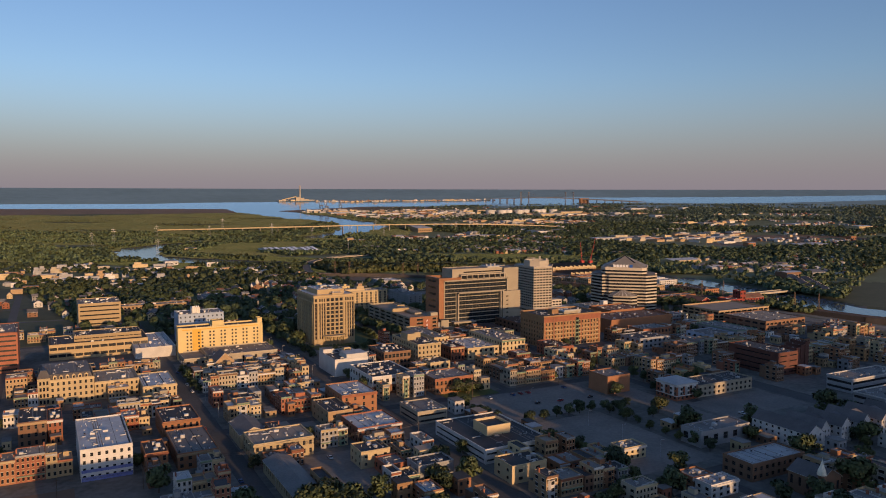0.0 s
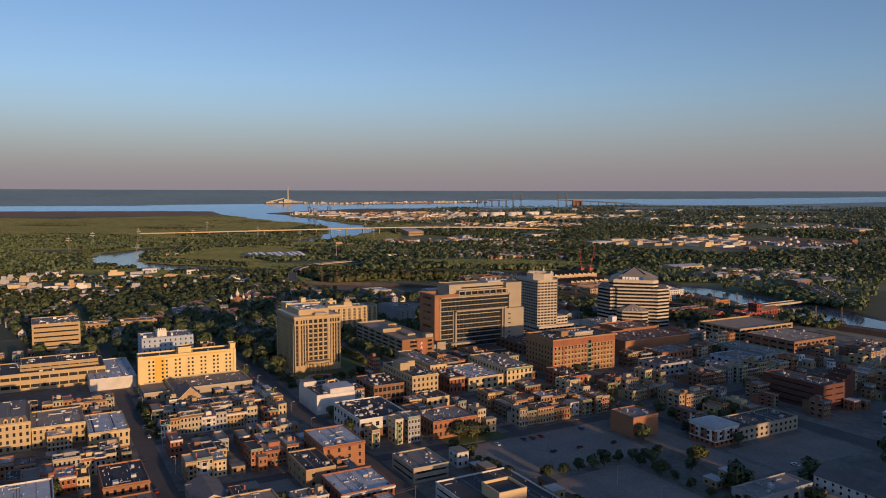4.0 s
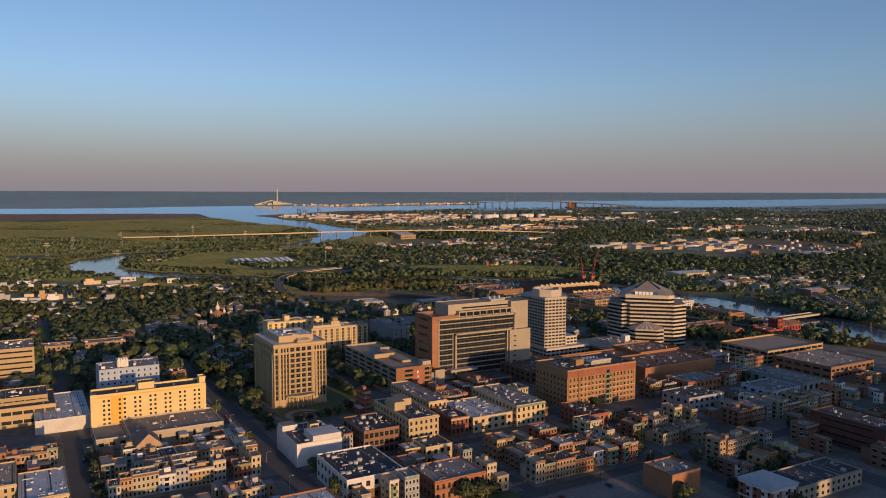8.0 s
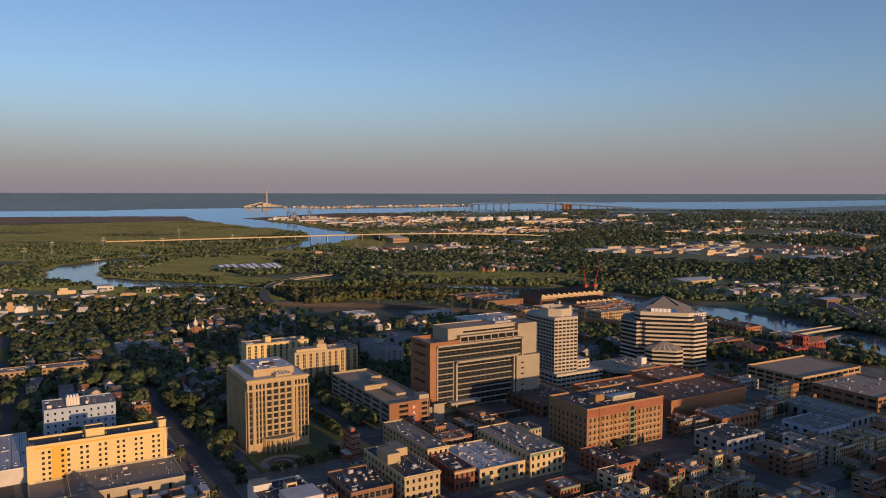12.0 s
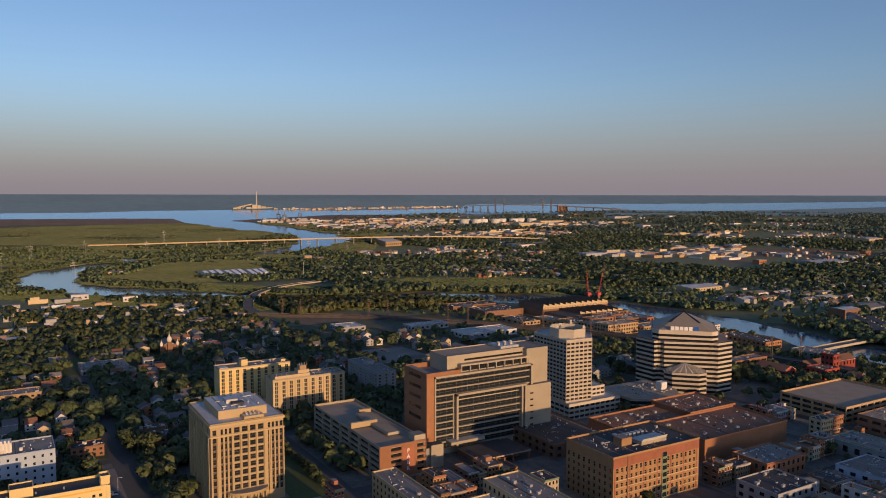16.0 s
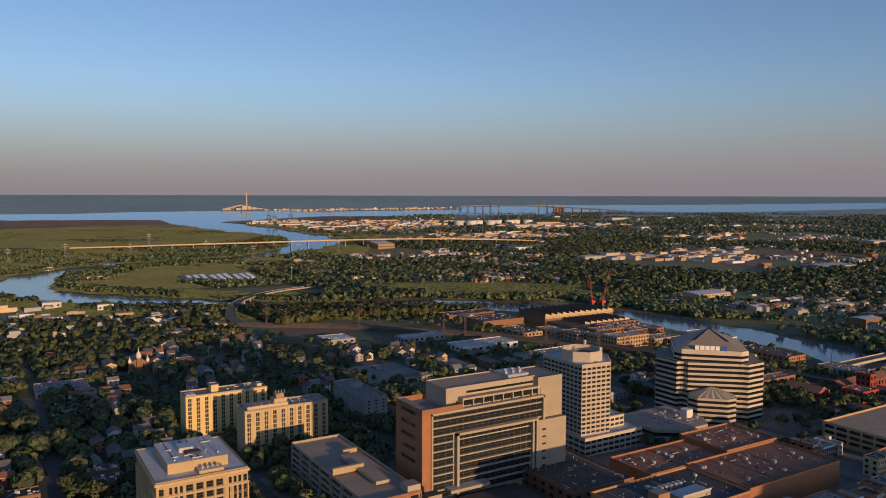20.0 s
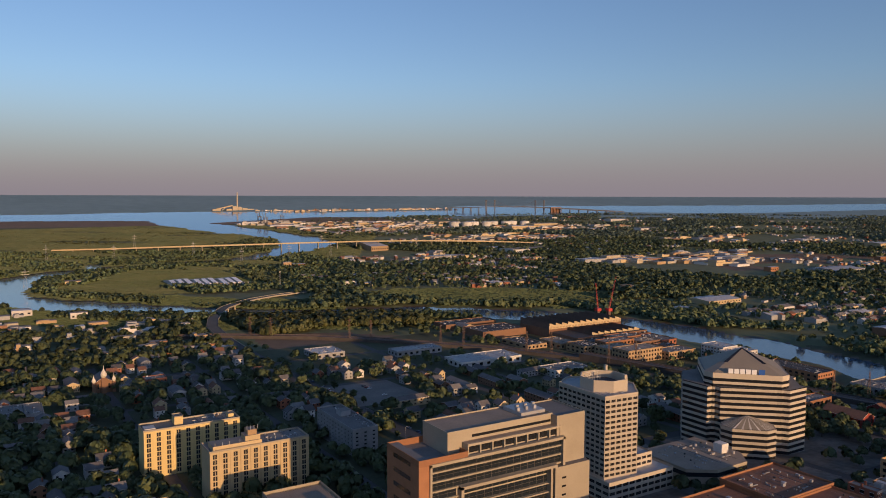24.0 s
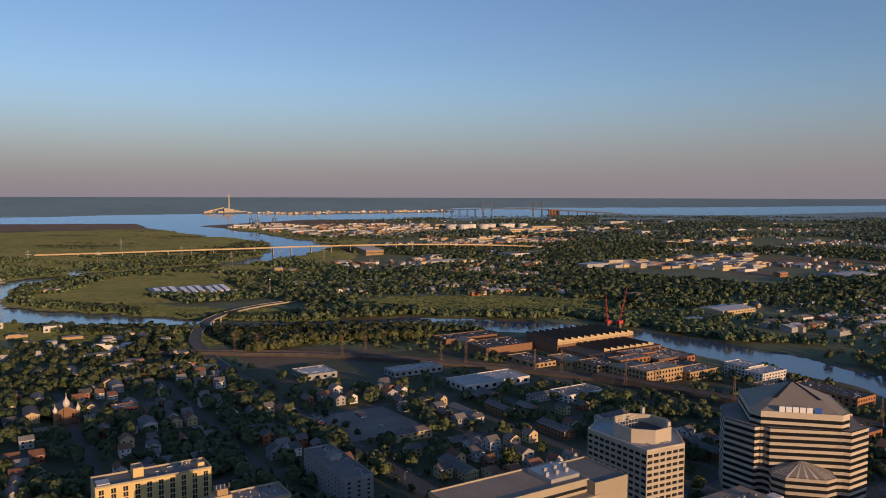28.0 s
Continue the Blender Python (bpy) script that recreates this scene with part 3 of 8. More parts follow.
def apartments(name, x, y, w, d, h, floors, bays, wall, label, head=0, lined=True):
    g = float(gz(x + w / 2, y))
    r = thing(name, x, y, g, label, "apartment building", "apartment slabs")
    rows = storeys(h, floors, 0.84 if lined else 0.42, 0.6, 1.3)
    block(r, 0, 0, w, d, 0, h, wall, "roof_grey", nx=bays, rows=rows, fx=0.42 if lined else 0.3, ny=0 if lined else 12, panes=lined, parapet=0.9, sink=6, deep=0.35, coping="concrete" if lined else None)
    if lined:
        b = w / bays
        for i in range(bays + 1):
            s = Shape()
            s.box(max(b * i - 0.3, 0), -0.35, -4, min(b * i + 0.3, w), 0, h - 0.1, wall)
            part("fin", s.mesh("fin"), r)
        for i in range(bays):
            s = Shape()
            s.box(b * (i + 0.5) - 0.14, -0.08, 0.6, b * (i + 0.5) + 0.14, 0.3, h - 1.6, "concrete")
            part("mullion", s.mesh("mullion"), r)
    if head == 1:      # one lift house near the middle, a smaller one at the end
        s = Shape()
        s.box(w * 0.33, d * 0.35, h, w * 0.42, d * 0.8, h + 4.6, wall, "roof_grey")
        s.ring(w * 0.33, d * 0.35, w * 0.42, d * 0.8, h + 4.6, h + 5.1, 0.3, "concrete", 0.15)
        part("lift_house", s.mesh("lift_house"), r)
        s = Shape()
        s.box(w * 0.9, d * 0.3, h, w * 0.96, d * 0.6, h + 2.2, wall, "roof_grey")
        part("stair_house", s.mesh("stair_house"), r)
        s = Shape()
        s.box(1, 2, h, 7, 9, h + 1.1, "white", "roof_white")
        part("plant_housing", s.mesh("plant_housing"), r)
    if head == 2:      # long stepped roof house with aerials
        s = Shape()
        s.box(w * 0.04, 1.5, h, w * 0.52, d * 0.7, h + 2.6, wall, "roof_grey")
        part("roof_house", s.mesh("roof_house"), r)
        s = Shape()
        s.box(w * 0.36, d * 0.15, h + 2.6, w * 0.51, d * 0.6, h + 5.2, wall, "roof_grey")
        s.box(w * 0.39, d * 0.2, h + 5.2, w * 0.48, d * 0.55, h + 8.0, "buff", "roof_grey")
        part("lift_house", s.mesh("lift_house"), r)
        for ax in (0.385, 0.42, 0.455, 0.49):
            part("aerial", AERIAL, r, (w * ax, d * 0.22, h + 8.0), size=(0.3, 0.3, 2.2))
        for ax in (0.06, 0.13, 0.2, 0.3, 0.6, 0.68, 0.75, 0.83, 0.9):
            part("aerial", AERIAL, r, (w * ax, 1.6 + 3 * (ax > 0.55), h + (2.6 if ax < 0.5 else 0)), size=(0.25, 0.25, 1.8))
    if head == 3:
        s = Shape()
        s.box(w * 0.35, d * 0.55, h, w * 0.75, d * 0.68, h + 3.4, wall, "roof_grey")
        part("lift_house", s.mesh("lift_house"), r)
    clutter(r, RNG, w * 0.5, 0, w * 0.5, d, h, 5, 0.6)
    TAKEN.append((x, y, x + w, y + d))
    return r


AERIAL = tube("aerial", "metal", 6)


def bands(root, x0, x1, y, rows, mat, name="window_band", posts=4.0, deep=0.3):
    """Glass bands on a front that faces -y, a part for each storey, with thin posts."""
    for z0, z1 in rows:
        s = Shape()
        s.face([(x0, y - 0.02, z0), (x1, y - 0.02, z0), (x1, y - 0.02, z1), (x0, y - 0.02, z1)], mat)
        n = max(1, round((x1 - x0) / posts))
        for i in range(n + 1):
            a = x0 + (x1 - x0) * i / n
            s.box(a - 0.07, y - 0.12, z0, a + 0.07, y - 0.03, z1, "frame")
        s.box(x0, y - 0.12, (z0 + z1) / 2 - 0.05, x1, y - 0.03, (z0 + z1) / 2 + 0.05, "frame")
        part(name, s.mesh(name), root)


def court_office():
    x, y, g = 331.0, 625.0, 15.0
    r = thing("glass_and_concrete_office", x, y, g, "broad ten-storey office with glass bands, concrete frame and brick end", "office building")
    s = Shape()
    s.box(0, 0, -3, 5.2, 28, 50.6, "orange", "roof_grey")
    s.box(5.2, 1.5, -3, 74, 28, 48.4, "concrete", "roof_grey")
    part("wall", s.mesh("wall"), r)
    s = Shape()
    s.ring(0, 0, 24, 28, 50.6 - 2.2, 51.2, 0.4, "orange", 0.05)
    part("parapet", s.mesh("parapet"), r)
    s = Shape()
    for i in range(5):
        z = 22 + 6.2 * i
        s.box(-0.06, 7, z, 0.0, 22, z + 1.9, "glass")
    part("side_window", s.mesh("side_window"), r)
    st = 4.05
    zs = [48.2 - st * (i + 1) for i in range(11)]
    bands(r, 5.6, 77, 1.5, [(z + 0.7, z + st) for z in zs[:3]], "skyglass")
    bands(r, 5.6, 19, 1.5, [(z + 0.7, z + st) for z in zs[3:]], "skyglass")
    bands(r, 21.5, 70.5, 1.5, [(z + 0.6, z + st) for z in zs[3:]], "skyglass")
    s = Shape()
    for z in zs[:3]:
        s.box(5.2, 0.6, z, 77.5, 1.5, z + 0.7, "concrete")
    for z in zs[3:]:
        s.box(5.2, 0.6, z, 20, 1.5, z + 0.7, "concrete")
    part("spandrel", s.mesh("spandrel"), r)
    s = Shape()
    top, low = 35.4, 4.5
    s.box(19.8, -1.6, low, 21.2, 1.4, top + 1.2, "concrete")
    s.box(19.8, -1.6, top, 72.5, 1.4, top + 1.3, "concrete")
    for i, z in enumerate(zs[4:]):
        s.box(21.2, -0.1, z, 71, 1.4, z + 0.6, "concrete")
    s.box(68.4, -1.6, low, 69.6, 1.4, top, "concrete")
    s.box(71.0, -1.6, low, 72.4, 1.4, top, "concrete")
    s.box(5.0, -0.8, -3, 6.0, 1.4, 48.6, "concrete")
    s.box(76.2, -0.8, 35.4, 77.5, 1.4, 48.6, "concrete")
    s.box(5.0, -0.8, 47.6, 77.5, 1.4, 48.8, "concrete")
    s.box(14, -5, 7.4, 38, 1.4, 9.0, "concrete", "roof_white")
    part("concrete_frame", s.mesh("concrete_frame"), r)
    s = Shape()
    s.box(25, 3.0, 48.4, 77, 26, 53.4, "concrete", "roof_tan")
    s.box(25, 1.6, 52.4, 77, 3.0, 53.4, "concrete")
    for i in range(9):
        s.box(25 + 6.4 * i, 1.6, 48.4, 25.6 + 6.4 * i, 3.0, 52.4, "concrete")
    part("top_storey", s.mesh("top_storey"), r)
    for i in range(8):
        s = Shape()
        s.box(25.7 + 6.4 * i, 2.9, 49.2, 31.3 + 6.4 * i, 2.98, 52.3, "glass")
        part("window", s.mesh("window"), r)
    s = Shape()
    s.box(17.5, 6, 48.4, 75, 27, 58, "concrete", "roof_tan")
    s.ring(17.5, 6, 75, 27, 58, 58.6, 0.4, "concrete", 0.1)
    s.box(30, 5.85, 54.6, 74, 6.0, 55.8, "glass")
    s.box(60, 10, 58, 74, 24, 59.6, "metal")
    part("penthouse", s.mesh("penthouse"), r)
    for i in range(6):
        part("rooftop_unit", UNIT, r, (61 + 2.4 * i, 14 + (i % 2) * 4, 59.6), size=(1.5, 1.5, 1.6))
    s = Shape()
    s.box(74.5, 2, -3, 91.5, 26, 57.5, "concrete", "roof_grey")
    s.ring(74.5, 2, 91.5, 26, 57.5, 58.1, 0.4, "concrete", 0.05)
    s.box(72.5, -1.5, -3, 91.8, 2, 35.3, "concrete", "roof_grey")
    for i in range(6):
        s.box(75, -1.56, 29.5 - 4.05 * i, 77.5, -1.5, 30.4 - 4.05 * i, "glass")
    part("core_tower", s.mesh("core_tower"), r, label="plain pale concrete core")
    s = Shape()
    s.box(20, -24, -3, 50, -2, 4.5, "brown", "roof_dark")
    s.box(18, -30, 4.8, 54, -6, 5.6, "concrete", "roof_dark")
    for a in (18.5, 29, 41, 52.5):
        s.box(a, -29.8, -3, a + 1, -28.8, 4.8, "brick")
    part("entrance_hall", s.mesh("entrance_hall"), r)
    s = Shape()
    s.box(-14, -14, -3, -2, -3, 12, "grey", "roof_dark")
    s.box(-6, -16, -3, 2, -10, 14, "concrete", "roof_dark")
    part("stair_block", s.mesh("stair_block"), r)
    TAKEN.append((x - 14, y - 36, x + 92, y + 28))


def parking_deck(name, label, x, y, w, d, h, levels, wall, front, left_bays, front_bays, letters=False):
    g = float(gz(x, y))
    r = thing(name, x, y, g, label, "parking garage")
    st = (h - 1.0) / levels
    rows = [(st * i + 1.5, st * (i + 1) + 0.35) for i in range(levels)]
    s, holes = Shape(), []
    fw = [(a, b) for a, b in even(w, front_bays, 0.86)]
    if letters:
        fw = [(w * 0.24, w * 0.46), (w * 0.8, w * 0.98)]
    wall_side(s, (0, 0), (1, 0), w, -4, h + 0.8, fw, rows, front, 1.2, holes, True)
    wall_side(s, (0, d), (0, -1), d, -4, h + 0.8, even(d, left_bays, 0.86), rows, wall, 1.2, holes, True)
    wall_side(s, (w, 0), (0, 1), d, -4, h + 0.8, even(d, left_bays, 0.86), rows, wall, 1.2, holes, True)
    wall_side(s, (w, d), (-1, 0), w, -4, h + 0.8, even(w, front_bays, 0.86), rows, wall, 1.2, holes, True)
    s.ring(0.02, 0.02, w - 0.02, d - 0.02, h - 0.4, h + 0.78, 0.3, wall)
    part("wall", s.mesh("wall"), r)
    for i in range(levels + 1):
        q = Shape()
        q.box(0.3, 0.3, st * i, w - 0.3, d - 0.3, st * i + 0.3, "concrete", "roof_tan" if i == levels else "concrete")
        part("deck", q.mesh("deck"), r)
    TAKEN.append((x, y, x + w, y + d))
    return r


def sign_text(root, body, at, size, mat, upright=True):
    cu = bpy.data.curves.new("sign_letter", "FONT")
    cu.body, cu.size, cu.extrude, cu.align_x = body, size, 0.08, "CENTER"
    cu.materials.append(M[mat])
    ob = new("sign_letter", cu)
    ob.parent, ob.location, ob.rotation_euler = root, at, (radians(90), 0, 0)
    return ob


def garages():
    r = parking_deck("parking_garage", "concrete parking garage with orange brick front and rooftop parking", 291, 606, 29, 97, 18, 5, "concrete", "orange", 7, 3, True)
    s = Shape()
    s.box(14, -0.12, 0, 21, -0.02, 16, "brick")
    part("sign_panel", s.mesh("sign_panel"), r, label="dark red brick panel with white letters")
    for i, c in enumerate("PARK"):
        sign_text(r, c, (17.5, -0.24, 13.2 - 3.3 * i), 3.2, "sign")
    s = Shape()
    s.box(1, 40, 18, 18, 42, 21.2, "tan", "concrete")
    s.box(14, 18, 18, 22, 62, 19.6, "concrete", "roof_tan")
    s.box(18, 66, 18, 26, 68, 20.2, "tan")
    s.box(22, 1, 18, 29, 8, 21.5, "concrete", "roof_grey")
    part("ramp_wall", s.mesh("ramp_wall"), r)
    parking_deck("brick_parking_garage", "brick parking garage with open concrete top deck", 610, 538, 76, 50, 12, 3, "buff", "buff", 6, 9)


def white_tower():
    g = 14.0
    r = thing("pale_office_tower", 457, 649, g, "pale concrete office tower with rows of square dark windows", "office tower")
    pts = [(0, 0), (22, -2), (35, 14), (32, 36), (12, 44), (0, 37)]
    h = 55.0
    s, holes = Shape(), []
    rows = [(11.5 + 2.83 * i + 0.9, 11.5 + 2.83 * i + 2.35) for i in range(15)]
    for n, ((x0, y0), (x1, y1)) in enumerate(zip(pts, pts[1:] + pts[:1])):
        ln = math.hypot(x1 - x0, y1 - y0)
        k = max(3, round(ln / 3.6))
        wall_side(s, (x0, y0), ((x1 - x0) / ln, (y1 - y0) / ln), ln, -3, h, even(ln, k, 0.78 if n != 1 else 0.92), rows, "pale" if n != 1 else "frame", 0.35, holes, n not in (0, 5))
    s.face([(x, y, h) for x, y in pts], "roof_white")
    part("wall", s.mesh("wall"), r)
    for at, ww, wh, turn in holes:
        part("window", PANE["dark"], r, at, size=(ww, 1, wh), turn=turn)
    s = Shape()
    for (x0, y0), (x1, y1) in zip(pts, pts[1:] + pts[:1]):
        ln = math.hypot(x1 - x0, y1 - y0)
        ex, ey = (y0 - y1) / ln * 0.5, (x1 - x0) / ln * 0.5
        s.prism([(x0, y0), (x1, y1), (x1 + ex, y1 + ey), (x0 + ex, y0 + ey)], h, h + 0.8, "pale")
    part("parapet", s.mesh("parapet"), r)
    # open-topped eight-sided screen round the plant
    c = [(16 + 13.5 * math.cos(q), 18 + 14 * math.sin(q)) for q in [radians(22.5 + 45 * i) for i in range(8)]]
    for (x0, y0), (x1, y1) in zip(c, c[1:] + c[:1]):
        ln = math.hypot(x1 - x0, y1 - y0)
        ex, ey = (y0 - y1) / ln * 0.6, (x1 - x0) / ln * 0.6
        s = Shape()
        s.prism([(x0, y0), (x1, y1), (x1 + ex, y1 + ey), (x0 + ex, y0 + ey)], h, h + 6.4, "pale")
        part("plant_screen", s.mesh("plant_screen"), r, label="pale plain plant screen")
    s = Shape()
    s.box(9, 12, h, 24, 25, h + 3.2, "frame", "roof_dark")
    s.box(20, 6.2, h, 22, 8.2, h + 8.4, "pale")
    s.box(27, 28, h, 28.5, 29.5, h + 8.8, "pale")
    part("rooftop_plant", s.mesh("rooftop_plant"), r)
    s = Shape()
    for i in range(7):
        s.box(4.6 + 1.9 * i, 21, h + 3.2, 4.75 + 1.9 * i, 21.15, h + 8.6, "white")
    for z in (5.2, 7.0, 8.45):
        s.box(4.6, 21, h + z, 16.15, 21.15, h + z + 0.15, "white")
    part("railing", s.mesh("railing"), r, label="white pipe railing")
    fittings(r, RNG, 2, 2, 24, 8, h)
    block(r, -2, -6, 48, 42, 0, 11, "pale", "roof_white", nx=10, ny=8, st=3, fx=0.85, fz=0.5, parapet=0.8, name="podium", sink=3)
    block(r, 24, 4, 16, 22, 11, 18, "pale", "roof_white", nx=4, ny=4, st=2, fx=0.8, fz=0.5, parapet=0.6, name="podium_upper")
    TAKEN.append((450, 640, 505, 700))
    q = thing("low_curved_office", 515, 640, 13.0, "low pale office with flat tan roof and glass band", "office building")
    s = Shape()
    pts = [(0, 4), (14, -6), (40, -6), (50, 6), (50, 40), (0, 40)]
    s.prism(pts, -3, 8.5, "concrete", "roof_tan")
    part("wall", s.mesh("wall"), q)
    s = Shape()
    pts = [(-0.06, 3.9), (13.95, -6.08), (40.05, -6.08), (50.06, 5.95), (50.06, 40), (-0.06, 40)]
    s.prism(pts, 4.2, 6.6, "skyglass")
    part("window_band", s.mesh("window_band"), q)
    s = Shape()
    s.box(38, 10, 8.5, 44, 16, 14, "white")
    part("stair_house", s.mesh("stair_house"), q)
    clutter(q, RNG, 6, 0, 40, 36, 8.5, 7)
    TAKEN.append((512, 632, 566, 682))


def striped_tower():
    """Octagonal bank office: pale bands and dark glass, a low pyramid over it and a small pavilion in front."""
    g = 10.0
    cx, cy = 611, 681
    r = thing("striped_octagonal_office", cx, cy, g, "octagonal office with pale and dark stripes under a grey pyramid roof", "office tower")

    st = 3.72
    a = 36.0
    body = [(-a, -2), (-31, -3), (-31, -8), (-2, -33), (0, -a), (17, -a), (17, -32), (33, -16), (a, -16), (a, 16), (20, 34), (-16, a), (-a, 18)]
    for i in range(12):
        s = Shape()
        s.prism(body, st * i, st * i + 1.7, "pale", "roof_grey")
        part("spandrel_band", s.mesh("spandrel_band"), r)
    inner = [(x * 0.99, y * 0.99) for x, y in body]
    s = Shape()
    s.prism(inner, -4, 12 * st - 1.5, "glass", "roof_grey")
    part("window_band", s.mesh("window_band"), r, label="dark ribbon glass")
    # the middle body stands two storeys higher
    mid = [(-32, 4), (-32, -3), (-3, -32), (4, -32), (32, -4), (32, 4), (4, 32), (-4, 32)]
    for i in range(14):
        s = Shape()
        s.prism([(x * 1.012, y * 1.012) for x, y in mid], st * i, st * i + (1.7 if i < 13 else 3.4), "pale", "roof_grey")
        part("spandrel_band", s.mesh("spandrel_band"), r)
    s = Shape()
    s.prism(mid, -4, 14 * st - 0.4, "glass", "roof_grey")
    part("window_band", s.mesh("window_band"), r)
    top = 14 * st - 0.3
    s = Shape()
    rim = [(x * 0.97, y * 0.97) for x, y in mid]
    for (x0, y0), (x1, y1) in zip(rim, rim[1:] + rim[:1]):
        s.face([(x0, y0, top), (x1, y1, top), (0, 0, top + 12)], "slope")
    part("roof", s.mesh("roof"), r, label="grey pyramid roof")
    s = Shape()
    for i in (1, 2):
        x0, y0 = rim[i]
        s.face([(x0 * 0.6 - 0.9, y0 * 0.6 + 0.9, top + 4.95), (x0 * 0.6 + 0.9, y0 * 0.6 - 0.9, top + 4.95), (0.5, -0.5, top + 12.1), (-0.5, 0.5, top + 12.1)], "glass")
    part("roof_light", s.mesh("roof_light"), r)
    # sign: plain bars for the mark
    s = Shape()
    n = (-0.7071, -0.7071)
    u = (0.7071, -0.7071)
    mx, my = -17.9, -17.9
    for i in range(5):
        a0, a1 = -11.5 + 3.5 * i, -8.6 + 3.5 * i
        p = [(mx + u[0] * t + n[0] * d, my + u[1] * t + n[1] * d) for t, d in ((a0, 0.5), (a1, 0.5), (a1, 0.1), (a0, 0.1))]
        s.prism(p, top + 0.2, top + 3.2, "sign")
    part("sign", s.mesh("sign"), r, label="white bars of a lit roof sign")
    s = Shape()
    p = [(mx + u[0] * t + n[0] * d, my + u[1] * t + n[1] * d) for t, d in ((6.6, 0.5), (10.2, 0.5), (10.2, 0.1), (6.6, 0.1))]
    s.prism(p, top + 0.1, top + 3.4, "signblue")
    part("sign_mark", s.mesh("sign_mark"), r, label="blue mark beside the sign")
    # pavilion
    px, py = -22.0, -22.0

    def dia(hw, f, b):
        return [(px + u[0] * t + n[0] * d, py + u[1] * t + n[1] * d) for t, d in ((-hw, b), (-hw, f - 5), (-hw + 6, f), (hw - 6, f), (hw, f - 5), (hw, b))]

    for i in range(6):
        s = Shape()
        s.prism(dia(16.3, 9.3, -8), st * i, st * i + 1.75, "pale", "roof_grey")
        part("pavilion_band", s.mesh("pavilion_band"), r)
    s = Shape()
    s.prism(dia(16, 9, -8), -4, st * 6 - 1.6, "glass", "roof_grey")
    part("pavilion_glass", s.mesh("pavilion_glass"), r)
    s = Shape()
    rim = dia(16.3, 9.3, -8)
    apex = (px - n[0] * 2, py - n[1] * 2, st * 6 + 4)
    for (x0, y0), (x1, y1) in zip(rim, rim[1:] + rim[:1]):
        s.face([(x0, y0, st * 5 + 1.77), (x1, y1, st * 5 + 1.77), apex], "slope")
    part("pavilion_roof", s.mesh("pavilion_roof"), r)
    for (x0, y0), (x1, y1) in zip(rim, rim[1:] + rim[:1]):
        for f in (0.0, 0.25, 0.5, 0.75):
            q = Shape()
            a0, a1 = Vector((x0 + (x1 - x0) * f, y0 + (y1 - y0) * f, st * 5 + 1.82)), Vector((x0 + (x1 - x0) * (f + 0.06), y0 + (y1 - y0) * (f + 0.06), st * 5 + 1.82))
            q.face([a0, a1, a1.lerp(Vector(apex), 0.94) + Vector((0, 0, 0.25)), a0.lerp(Vector(apex), 0.94) + Vector((0, 0, 0.25))], "white")
            part("roof_rib", q.mesh("roof_rib"), r)
    TAKEN.append((565, 630, 650, 720))


